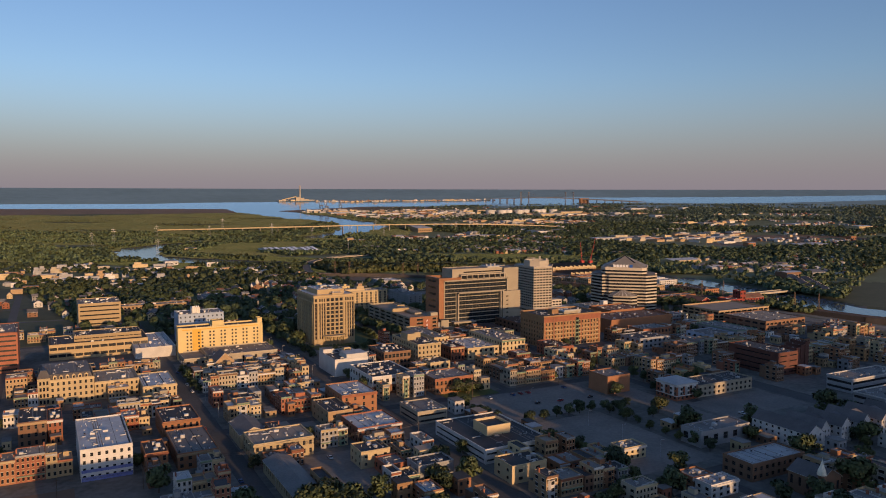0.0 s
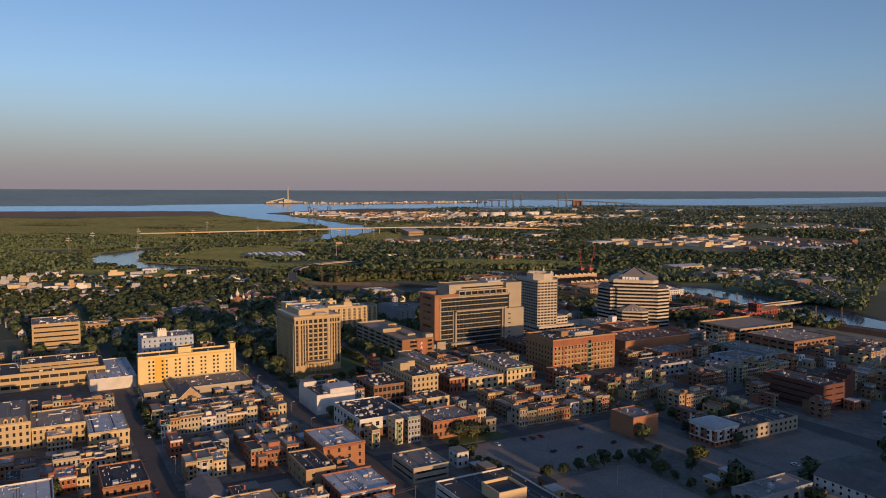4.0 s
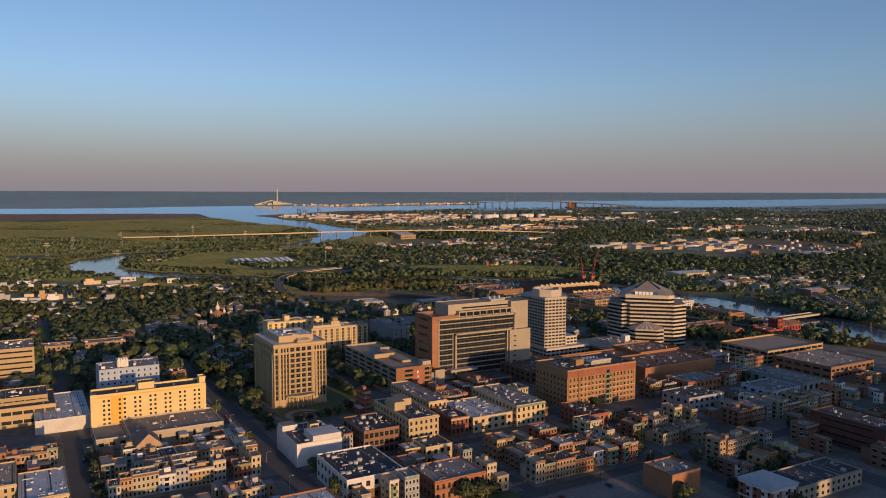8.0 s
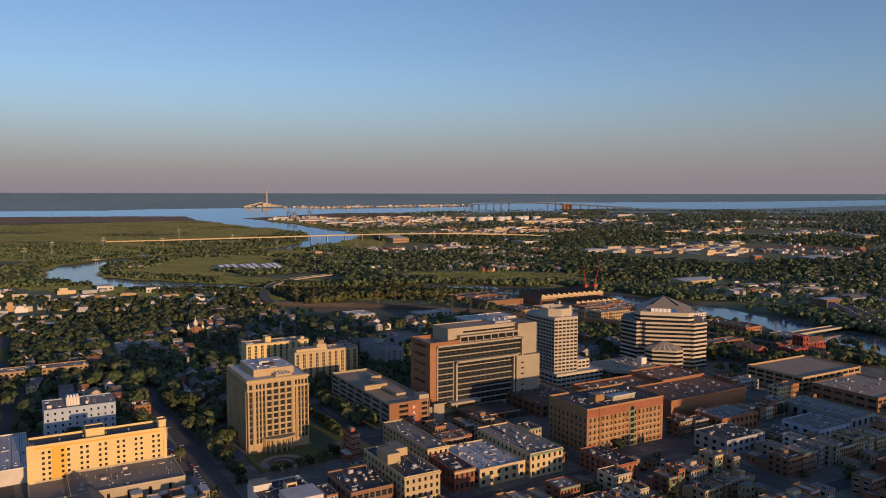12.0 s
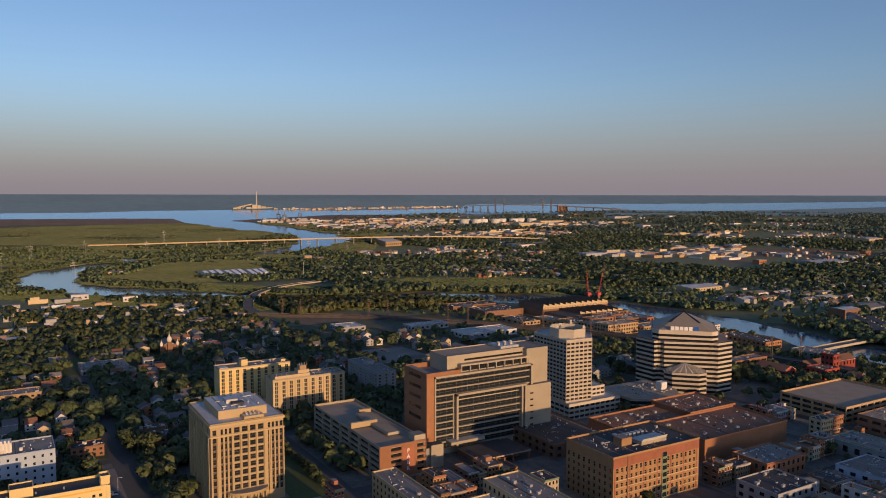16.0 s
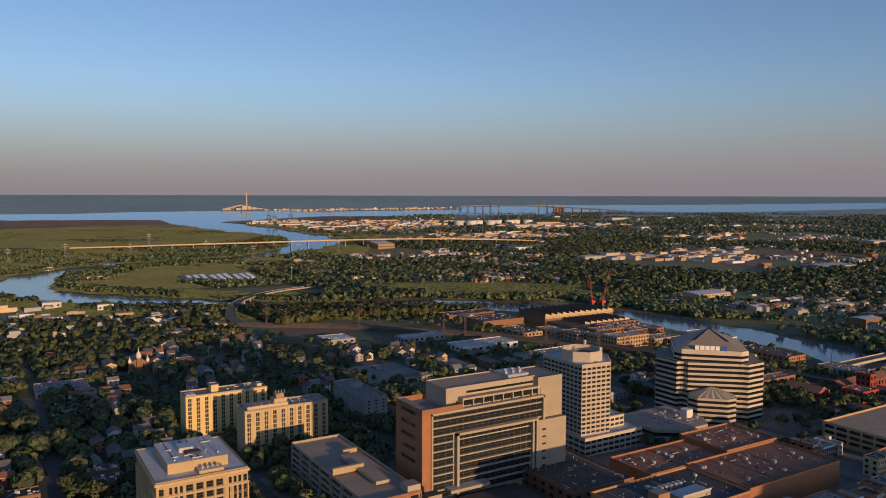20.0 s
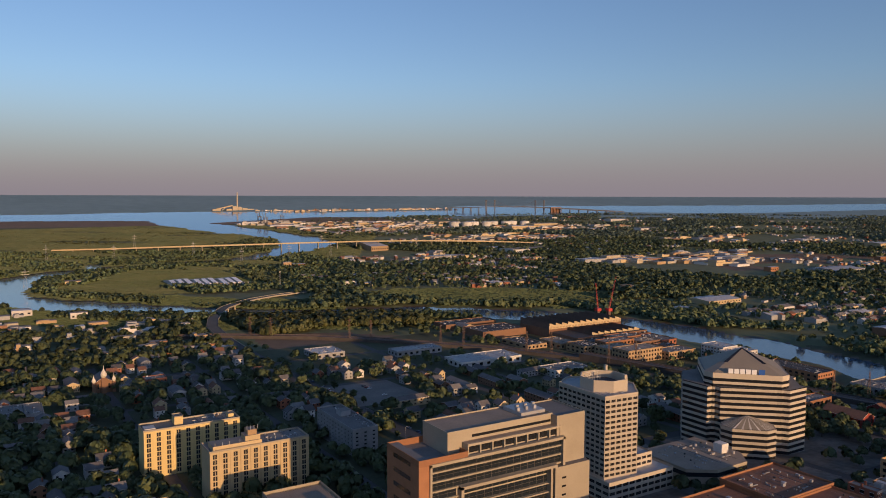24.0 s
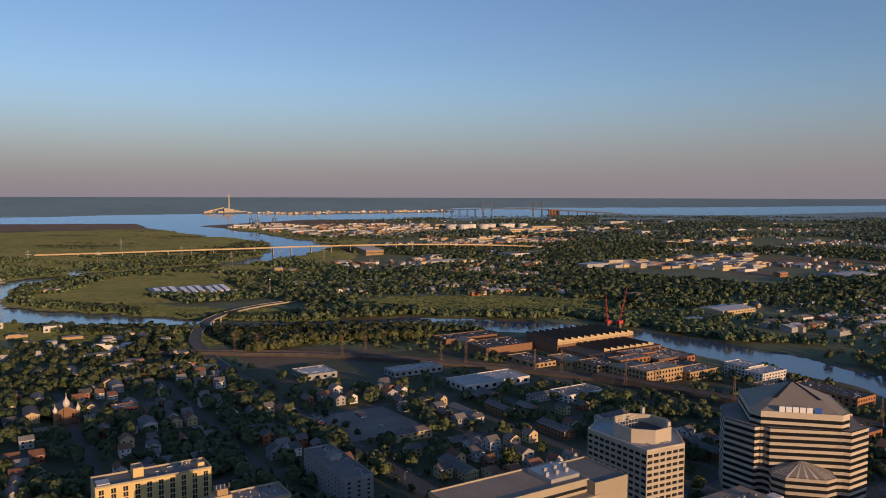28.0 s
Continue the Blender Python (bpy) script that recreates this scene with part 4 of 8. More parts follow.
def brown_office():
    x, y, w, d, h = 371.5, 512, 61, 35, 26.5
    r = thing("brown_brick_office", x, y, 16, "ochre-brown brick office of six storeys with dark flat roof", "office building")
    cols = [(2.0 + 3.22 * i, 3.5 + 3.22 * i) for i in range(18) if i not in (10,)]
    rows = [(h - 7.6, h - 5.0)] + [(h - 11.2 - 3.6 * i, h - 9.2 - 3.6 * i) for i in range(5)]
    block(r, 0, 0, w, d, 0, h, "ochre", "roof_dark", cols=cols, lcols=even(d, 9, 0.4), rows=rows, parapet=1.0, coping="ochre", sink=3, pane="tan")
    s = Shape()
    s.box(33.4, -0.4, 0, 37, 0, h - 2.5, "green")
    for i in range(7):
        s.box(33.8, -0.46, 1 + 3.5 * i, 36.6, -0.4, 3.2 + 3.5 * i, "glass")
    s.box(9.2, -0.25, 0, 9.9, 0, h, "brown")
    part("green_bay", s.mesh("green_bay"), r, label="green glazed stair bay")
    s = Shape()
    s.box(0, -0.1, h - 4.6, w, -0.004, h - 0.1, "brick")
    part("brick_band", s.mesh("brick_band"), r, label="red-brown brick top band")
    for i in range(5):
        for a, b in ((1.2, 32.6), (37.6, w - 1)):
            s = Shape()
            s.box(a, -0.18, h - 11.5 - 3.6 * i, b, -0.004, h - 11.2 - 3.6 * i, "cream")
            part("sill", s.mesh("sill"), r)
    for i in range(7):
        s = Shape()
        s.box(0.9 + 9.66 * i, -0.14, -3, 1.7 + 9.66 * i, -0.004, h - 4.6, "brick")
        part("pier", s.mesh("pier"), r)
    s = Shape()
    s.box(17, 12, h, 24, 18, h + 4, "ochre", "roof_grey")
    s.box(27, 8, h, 45, 16, h + 2, "concrete", "metal")
    for i in range(6):
        s.box(24 + 3 * i, 20, h, 26 + 3 * i, 22.5, h + 2.4, "metal")
    s.face([(27, 7, h + 3.4), (45, 7, h + 3.4), (45, 8.4, h + 1), (27, 8.4, h + 1)], "white")
    part("rooftop_plant", s.mesh("rooftop_plant"), r)
    clutter(r, RNG, 2, 2, w - 4, d - 4, h, 8)
    TAKEN.append((x, y, x + w, y + d))
    q = thing("brown_roofed_hall", 440, 536, 15.9, "low wide hall with brown gravel roofs and brick walls", "hall")
    block(q, 26, 0, 76, 40, 0, 12.5, "orange", "roof_brown", nx=0, ny=0, parapet=1.1, coping="orange", name="hall_wall", sink=3)
    block(q, 0, 40.4, 60, 30, 0, 11.5, "orange", "roof_brown", parapet=1.1, coping="orange", name="hall_wall", sink=3)
    block(q, 60.4, 40.4, 44, 34, 0, 13.5, "orange", "roof_brown", parapet=1.1, coping="orange", name="hall_wall", sink=3)
    clutter(q, RNG, 28, 2, 72, 36, 12.5, 16)
    clutter(q, RNG, 2, 42, 55, 26, 11.5, 10)
    clutter(q, RNG, 62, 42, 40, 30, 13.5, 8)
    TAKEN.append((440, 536, 545, 612))
    b = flat_building("low_dark_annex", "low brown annex between the offices", 395, 585, 42, 55, 9, "brown", "roof_dark", 6, 8, 2, units=6, panes=False)


grand_hotel()
tan_tower()
apartments("apartment_slab", 257.3, 810.8, 55, 16, 27.4, 9, 10, "yellow", "cream-yellow apartment slab with vertical window strips", 1)
apartments("apartment_slab", 279.0, 751.0, 54, 17, 27.8, 9, 10, "cream", "cream apartment slab with vertical window strips and stepped roof house", 2)
apartments("apartment_block", 375.7, 785.3, 17.5, 58, 16.8, 6, 3, "grey", "grey apartment block with rows of small windows", 3, False)
court_office()
garages()
white_tower()
striped_tower()
brown_office()


def shade_tower(x, y, w, d, h, wall):
    """A tower added out of view, mostly behind the flight's start, to cast shade."""
    r = thing("business_district_tower", x, y, 16, "plain unseen tower added to cast shade over the town", "office tower", "business district")
    block(r, 0, 0, w, d, 0, h, wall, "roof_grey", nx=0, ny=0, rows=[], parapet=1.2, sink=2)


shade_tower(8, 168, 80, 36, 29, "brown")
shade_tower(285, -110, 60, 40, 70, "concrete")
shade_tower(360, -70, 50, 40, 64, "tan")
shade_tower(425, -120, 70, 45, 77, "brown")
shade_tower(515, -60, 110, 40, 87, "concrete")
shade_tower(215, -60, 50, 40, 53, "grey")

# ---- streets, pavements, lots ----
def slab(name, x0, y0, x1, y1, mat, up, label, category, step=24.0):
    """A sheet that follows the ground, with an edge that stands up to it."""
    nx, ny = max(1, round((x1 - x0) / step)), max(1, round((y1 - y0) / step))
    X, Y = np.meshgrid(np.linspace(x0, x1, nx + 1), np.linspace(y0, y1, ny + 1))
    Z = gz(X, Y) + up
    idx = np.arange(X.size).reshape(X.shape)
    f = np.stack([idx[:-1, :-1], idx[:-1, 1:], idx[1:, 1:], idx[1:, :-1]], -1).reshape(-1, 4).tolist()
    v = np.stack([X, Y, Z], -1).reshape(-1, 3).tolist()
    rim = [*idx[0, :], *idx[1:, -1], *idx[-1, -2::-1], *idx[-2:0:-1, 0]]
    base = len(v)
    v += [[v[i][0], v[i][1], v[i][2] - up - 0.3] for i in rim]
    n = len(rim)
    f += [[rim[i], base + i, base + (i + 1) % n, rim[(i + 1) % n]][::-1] for i in range(n)]
    return tagged(new(name, mesh_of(name, v, f, [M[mat]])), label, category, kind="structure")


XST = [(-30, 4), (80, 5), (176, 6.5), (271, 3.5), (362, 4), (431, 8), (556, 4), (604, 3.5), (700, 4)]   # streets along y: middle, half width
YST = [(150, 4), (245, 4), (412, 4.5), (492, 3.5), (599, 5), (715, 5), (868, 4), (985, 4), (1110, 4)]      # streets along x
slab("road", -160, 90, 820, 1180, "asphalt", 0.02, "grey asphalt streets", "road")
xs = [-160] + [v for c, h in XST for v in (c - h, c + h)] + [820]
ys = [90] + [v for c, h in YST for v in (c - h, c + h)] + [1180]
for i in range(0, len(xs), 2):
    for j in range(0, len(ys), 2):
        slab("pavement", xs[i], ys[j], xs[i + 1], ys[j + 1], "backlot" if ys[j] < 700 else "yard", 0.16, "city block ground behind concrete kerbs", "pavement")


def lot(x0, y0, x1, y1, mat="lot", label="worn asphalt parking lot"):
    slab("parking_lot", x0, y0, x1, y1, mat, 0.24, label, "parking lot")
    TAKEN.append((x0, y0, x1, y1))


lot(226, 352, 318, 406)
lot(238, 256, 292, 345)
lot(330, 300, 348, 400)
lot(352, 298, 420, 334)
lot(108, 305, 136, 352)
lot(160, 625, 170, 700)
lot(118, 380, 134, 408)
lot(-26, 318, 9, 362, "dirt", "rubble-strewn brown building lot")
lot(432, 900, 500, 980)
lot(245, 1020, 262, 1060)
slab("garden", 200, 578, 268, 610, "grass", 0.24, "lawn round the office tower", "garden")
slab("garden", 242, 610, 268, 700, "grass", 0.26, "dark lawn beside the office tower", "garden")
TAKEN.append((240, 605, 268, 700))
slab("lawn", 60, 990, 225, 1090, "grass", 0.24, "school playing field", "garden")
slab("garden", 225, 410, 262, 450, "grass", 0.26, "grass by the lot", "garden")


def plaza():
    r = thing("round_plaza", 216, 589, float(gz(216, 589)) + 0.26, "round paved plaza with ring of planting", "plaza")
    for k, (a, b, mat, z) in enumerate(((0, 3.5, "asphalt", 0.10), (3.5, 5.2, "paving", 0.25), (5.2, 8.5, "asphalt", 0.08), (8.5, 12.5, "paving", 0.14))):
        s = Shape()
        for i in range(28):
            t0, t1 = 2 * math.pi * i / 28, 2 * math.pi * (i + 1) / 28
            s.face([(a * math.cos(t0), a * math.sin(t0), z), (b * math.cos(t0), b * math.sin(t0), z), (b * math.cos(t1), b * math.sin(t1), z), (a * math.cos(t1), a * math.sin(t1), z)], mat)
        part("ring", s.mesh("ring"), r)


plaza()

# ---- known smaller buildings ----
F = flat_building


def corniced(name, label, x, y, w, d, h, wall, roof, nx, st, trim="white", **kw):
    r = F(name, label, x, y, w, d, h, wall, roof, nx, max(1, int(d / 4)), st, fx=kw.pop("fx", 0.42), fz=kw.pop("fz", 0.55), pane=kw.pop("pane", "dark"), units=kw.pop("units", 4), **kw)
    s = Shape()
    s.box(-0.5, -0.6, h - 0.6, w + 0.3, -0.06, h + 0.2, trim)
    s.box(-0.25, -0.3, h - 1.1, w + 0.1, -0.06, h - 0.6, trim)
    part("cornice", s.mesh("cornice"), r)
    return r


F("tan_office_block", "plain tan office block with thin window bands", 28, 780, 37, 40, 26, "tan", "roof_grey", 1, 1, 6, 0.92, 0.3, units=8, panes=False)
F("low_tan_office", "long low tan office with ribbon windows", 2, 650, 72, 40, 12, "tan", "roof_dark", 12, 6, 2, 0.9, 0.4, units=8, panes=False)
r = F("low_tan_office_upper", "upper storey of tan office with flat roof", 20, 660, 50, 26, 16, "tan", "roof_dark", 8, 4, 1, 0.9, 0.2, units=5, panes=False, base=12)
r = corniced("cream_mansard_building", "cream stone building with ornate top and tall windows", -5, 512, 31, 40, 15.5, "cream", "roof_grey", 10, 4, "cream")
s = Shape()
lo, hi = [(0.6, 0.6), (30.4, 0.6), (30.4, 39.4), (0.6, 39.4)], [(2.2, 2.2), (28.8, 2.2), (28.8, 37.8), (2.2, 37.8)]
for k in range(4):
    s.face([(*lo[k], 15.5), (*lo[(k + 1) % 4], 15.5), (*hi[(k + 1) % 4], 19.0), (*hi[k], 19.0)], "shingle")
s.face([(*q, 19.0) for q in hi], "roof_grey")
part("mansard", s.mesh("mansard"), r, label="grey slate mansard")
for k in range(6):
    s = Shape()
    a = 8.2 + 3.5 * k
    s.box(a, 0.3, 15.5, a + 1.9, 2.2, 17.9, "cream")
    s.box(a + 0.4, 0.24, 15.9, a + 1.5, 0.3, 17.6, "glass")
    s.face([(a - 0.2, 0.2, 17.9), (a + 2.1, 0.2, 17.9), (a + 0.95, 0.2, 18.9)], "cream")
    s.face([(a + 0.95, 0.2, 18.9), (a + 2.1, 0.2, 17.9), (a + 2.1, 2.4, 17.9), (a + 0.95, 2.4, 18.9)], "shingle")
    s.face([(a - 0.2, 0.2, 17.9), (a + 0.95, 0.2, 18.9), (a + 0.95, 2.4, 18.9), (a - 0.2, 2.4, 17.9)], "shingle")
    part("dormer", s.mesh("dormer"), r, label="cream pedimented dormer")
s = Shape()
s.box(-0.3, -0.8, -1, 6.6, 5.5, 17.6, "cream")
lo, hi = [(-0.6, -1.1), (6.9, -1.1), (6.9, 5.8), (-0.6, 5.8)], [(1.4, 0.9), (4.9, 0.9), (4.9, 3.8), (1.4, 3.8)]
for k in range(4):
    s.face([(*lo[k], 17.6), (*lo[(k + 1) % 4], 17.6), (*hi[(k + 1) % 4], 22.2), (*hi[k], 22.2)], "shingle")
s.face([(*q, 22.2) for q in hi], "roof_grey")
for z in (2.0, 6.0, 9.8, 13.6):
    for a in (0.7, 2.6, 4.5):
        s.box(a, -0.86, z, a + 1.1, -0.8, z + 2.2, "glass")
part("corner_pavilion", s.mesh("corner_pavilion"), r, label="cream corner pavilion with steep slate cap")
fittings(r, RNG, 3, 4, 25, 32, 19)
corniced("cream_wing", "cream three-storey wing with cornice", 26.4, 514, 26, 34, 11, "cream", "roof_tan", 9, 3, "cream")
corniced("cream_shop_row", "cream two-storey shop row", 53, 496, 20, 38, 9, "cream", "roof_white", 7, 2, "cream")
F("red_brick_slab", "red brick office slab with ribbon windows", -52, 622, 34, 46, 29, "brick", "roof_grey", 1, 1, 8, 0.94, 0.36, units=5, panes=False)
r = F("white_mural_building", "white four-storey building with blue-washed lower wall", 12, 368, 22, 52, 14.5, "white", "roof_white", 7, 12, 4, 0.4, 0.5, units=7)
s = Shape()
s.box(0.3, -0.05, -1, 21.8, -0.01, 2.1, "plaster")
s.box(0.3, -0.05, 4.1, 21.8, -0.01, 5.5, "plaster")
TAKEN.append((-34, 296, 37, 366))
part("mural", s.mesh("mural"), r, label="blue painted wall")
corniced("brown_row_building", "brown brick three-storey row building", -14, 432, 13, 30, 13, "brown", "roof_dark", 4, 3, "buff")
corniced("bay_front_house", "brick house with white bay front", -0.6, 436, 7, 24, 11.5, "brick", "roof_dark", 3, 3)
corniced("orange_brick_building", "orange brick building with flat dark roof", 53, 411, 19, 30, 9.5, "orange", "roof_dark", 6, 2, "orange")
corniced("buff_brick_building", "buff brick two-storey building with wide grey roof", 53, 363, 19, 40, 7.5, "orange", "roof_grey", 5, 2, "buff")
corniced("small_brick_building", "small brick building with flat roof", 39, 364, 10, 20, 9.5, "orange", "roof_dark", 3, 2, "brick")
corniced("cream_corner_building", "cream two-storey corner building with cornice", 82 + 5, 355, 30, 22, 9, "cream", "roof_tan", 9, 2, "cream")
corniced("brown_brick_block", "brown brick block with plain walls", 152, 408, 22, 30, 12, "orange", "roof_white", 4, 3, "brick", fx=0.25)
F("buff_brick_block", "buff brick block with dark roof", 137, 390, 14.6, 28, 9, "buff", "roof_dark", 2, 4, 2, 0.25, 0.4, units=3)
corniced("white_banded_building", "brick building with white banded upper storey", 142, 358, 25, 26, 8, "brick", "roof_white", 9, 2)
r = F("white_loft_building", "white-walled loft building with large dark windows over a brown ground floor", 185, 441, 30, 40, 12, "white", "roof_dark", 7, 8, 2, 0.5, 0.45, units=16)
gaps, (lo, hi) = even(30, 7, 0.5), storeys(12, 2, 0.45)[0]
s = Shape()
for a, b in zip([0.0] + [q[1] for q in gaps], [q[0] for q in gaps] + [30.0]):
    s.box(a, -0.06, -1, b, -0.004, 6.3, "brown")
for a, b in gaps:
    s.box(a, -0.06, -1, b, -0.004, lo, "brown")
    s.box(a, -0.06, hi, b, -0.004, 6.3, "brown")
part("brown_base", s.mesh("brown_base"), r, label="brown painted ground floor")
r = F("white_stepped_block", "plain white block with stepped dark roof", 181, 500, 25.5, 35, 12, "white", "roof_dark", 0, 0, 0, units=6)
s = Shape()
s.box(9, 0.4, 12, 25.1, 15, 15.5, "white", "roof_white")
s.box(0.4, 26, 12, 9, 34.6, 15.0, "white", "roof_grey")
part("upper_storey", s.mesh("upper_storey"), r)
s = Shape()
s.box(13, 16, 12, 18, 21, 17.2, "cream", "roof_dark")
s.box(13.6, 15.92, 14.4, 17.4, 16, 16.2, "glass")
part("lift_house", s.mesh("lift_house"), r, label="cream lift house with a window")
F("glass_top_building", "building with glazed upper storey", 218, 497, 21.5, 30, 14, "brown", "roof_dark", 7, 5, 3, 0.8, 0.6, units=12)
r = corniced("cream_tower_building", "cream stone building with stepped top", 242, 490, 19, 46, 19, "cream", "roof_dark", 6, 5, "cream")
s = Shape()
s.box(1, 20, 19, 8, 32, 24, "cream", "roof_grey")
s.box(9, 28, 19, 16, 40, 23, "cream", "roof_grey")
part("roof_house", s.mesh("roof_house"), r)
F("dark_roofed_shop", "cream shop with dark flat roof", 241, 468, 16, 17, 10, "cream", "roof_dark", 4, 4, 2, units=2)
corniced("brick_row", "orange brick row with flat roofs", 222, 424, 28, 24, 10, "orange", "roof_grey", 9, 2, "brick")
r = F("low_modern_office", "low modern office with pale roof edges", 184, 373, 19, 24, 7, "concrete", "roof_grey", 1, 1, 2, 0.92, 0.35, units=2)
r = F("dark_roofed_office", "two-storey white-edged office with wide black roof", 185.5, 302, 38, 52, 7, "white", "roof_dark", 1, 1, 2, 0.95, 0.32, units=2, coping="white")
s = Shape()
s.box(12, 18, 7, 26, 32, 11, "cream", "roof_dark")
s.ring(12, 18, 26, 32, 11, 12.2, 0.5, "cream", 0.1)
part("plant_screen", s.mesh("plant_screen"), r, label="cream rooftop plant screen")
F("brick_box_building", "plain brick box with dark roof", 322, 373, 19, 19, 11.5, "orange", "roof_grey", 0, 0, 0, units=2)
r = F("white_roofed_corner_house", "three-storey house with white hipped roof and bay windows", 350, 340, 18, 18, 10, "brick", "roof_white", 5, 5, 3, 0.5, 0.5, units=0, coping="white")
s = Shape()
for q in ([(-1, -1), (19, -1)], [(19, -1), (19, 19)], [(19, 19), (-1, 19)], [(-1, 19), (-1, -1)]):
    s.face([(q[0][0], q[0][1], 10.9), (q[1][0], q[1][1], 10.9), (9, 9, 13.6)], "roof_white")
part("hipped_roof", s.mesh("hipped_roof"), r)
s = Shape()
s.box(-0.3, -0.3, 9.2, 18.3, -0.004, 10.0, "white")
s.box(-0.3, -0.004, 9.2, -0.004, 18.3, 10.0, "white")
s.box(-0.2, -0.2, 3.0, 18.2, -0.004, 3.5, "white")
s.box(-0.2, -0.004, 3.0, -0.004, 18.2, 3.5, "white")
part("white_trim", s.mesh("white_trim"), r, label="white cornice and string course")
for k in range(3):
    s = Shape()
    s.prism([(1.2 + 6 * k, -0.004), (1.9 + 6 * k, -1.1), (3.9 + 6 * k, -1.1), (4.6 + 6 * k, -0.004)], 3.5, 9.2, "white")
    for z in (4.3, 7.1):
        s.box(2.1 + 6 * k, -1.16, z, 3.7 + 6 * k, -1.1, z + 1.6, "glass")
    part("bay_window", s.mesh("bay_window"), r, label="white bay window")
for k in range(2):
    s = Shape()
    s.prism([(-0.004, 5.6 + 8 * k), (-1.1, 4.9 + 8 * k), (-1.1, 2.9 + 8 * k), (-0.004, 2.2 + 8 * k)], 3.5, 9.2, "white")
    for z in (4.3, 7.1):
        s.box(-1.16, 3.1 + 8 * k, z, -1.1, 4.7 + 8 * k, z + 1.6, "glass")
    part("bay_window", s.mesh("bay_window"), r, label="white bay window")
F("buff_long_shop", "long beige two-storey shop building", 369, 340, 50, 20, 7.5, "concrete", "roof_dark", 12, 4, 2, units=6, panes=False)
F("grey_stone_shed", "grey block building with flat roof", 296, 270, 36, 14, 8, "grey", "roof_grey", 5, 2, 1, units=3)
F("white_roofed_school", "brick school with bright white flat roof", 281, 226, 36, 17, 8, "brown", "roof_white", 9, 4, 2, units=0)
r = F("dark_brick_complex", "dark red brick complex with stair towers", 463, 354, 22, 44, 16.5, "darkbrick", "roof_dark", 2, 1, 4, 0.7, 0.22, units=4, panes=False)
for k in range(3):
    F("brick_stair_tower", "red brick stair tower", 485.6 + 9 * k, 356 + 3 * k, 4.4, 13, 17.5 + k, "darkbrick", "roof_dark", 0, 0, 0, units=0)
    F("brick_link_block", "low dark brick link between stair towers", 490.4 + 9 * k, 360 + 3 * k, 3.9, 10, 14, "darkbrick", "roof_dark", 1, 0, 4, 0.6, 0.3, units=0, panes=False)
F("long_dark_office", "long low dark office with pale roof edge", 466, 300, 56, 18, 9, "grey", "roof_grey", 1, 1, 2, 0.95, 0.4, units=5, panes=False, coping="white")
F("long_dark_office_wing", "low dark office wing with pale roof edge", 440, 262, 64, 20, 9, "grey", "roof_grey", 1, 1, 2, 0.95, 0.4, units=5, panes=False, coping="white")
F("brick_deck_building", "wide brick building with grey flat roof", 606, 478, 57, 50, 10.5, "brown", "roof_tan", 10, 6, 2, 0.7, 0.4, units=10, panes=False)
corniced("green_trim_corner", "cream corner building with green cornice", 322, 487 + 13, 22, 52, 13, "cream", "roof_grey", 6, 3, "green", z=16, units=14)
F("white_roof_shops", "low shop range with white roofs", 292, 503, 29, 40, 9, "cream", "roof_white", 6, 6, 2, units=14)
corniced("red_brick_gable_bank", "red brick bank with cream trim and cupola", 275 + 2, 503, 12, 26, 11, "brick", "roof_dark", 4, 2, "cream")
corniced("cream_long_range", "cream stone four-storey range with cornice", 262 + 15, 531, 13, 55, 14, "cream", "roof_grey", 4, 4, "cream")
corniced("dark_brick_corner", "dark brick corner building", 356, 470, 14, 30, 10, "brick", "roof_dark", 4, 3, "brick")
F("plain_grey_store", "grey-sided store with flat dark roof", 440, 470, 30, 24, 9, "grey", "roof_dark", 6, 4, 2, units=5, panes=False)
F("blue_front_store", "pale blue fronted store", 505, 455, 30, 26, 9, "blue", "roof_grey", 6, 4, 2, units=5, panes=False)
corniced("tower_brick_store", "orange brick store with square tower", 470, 498, 34, 22, 10, "orange", "roof_grey", 8, 2, "brick")
F("green_store", "long store with green roof edge", 548, 462, 26, 50, 8, "grey", "roof_grey", 4, 7, 1, units=6, panes=False, coping="green")


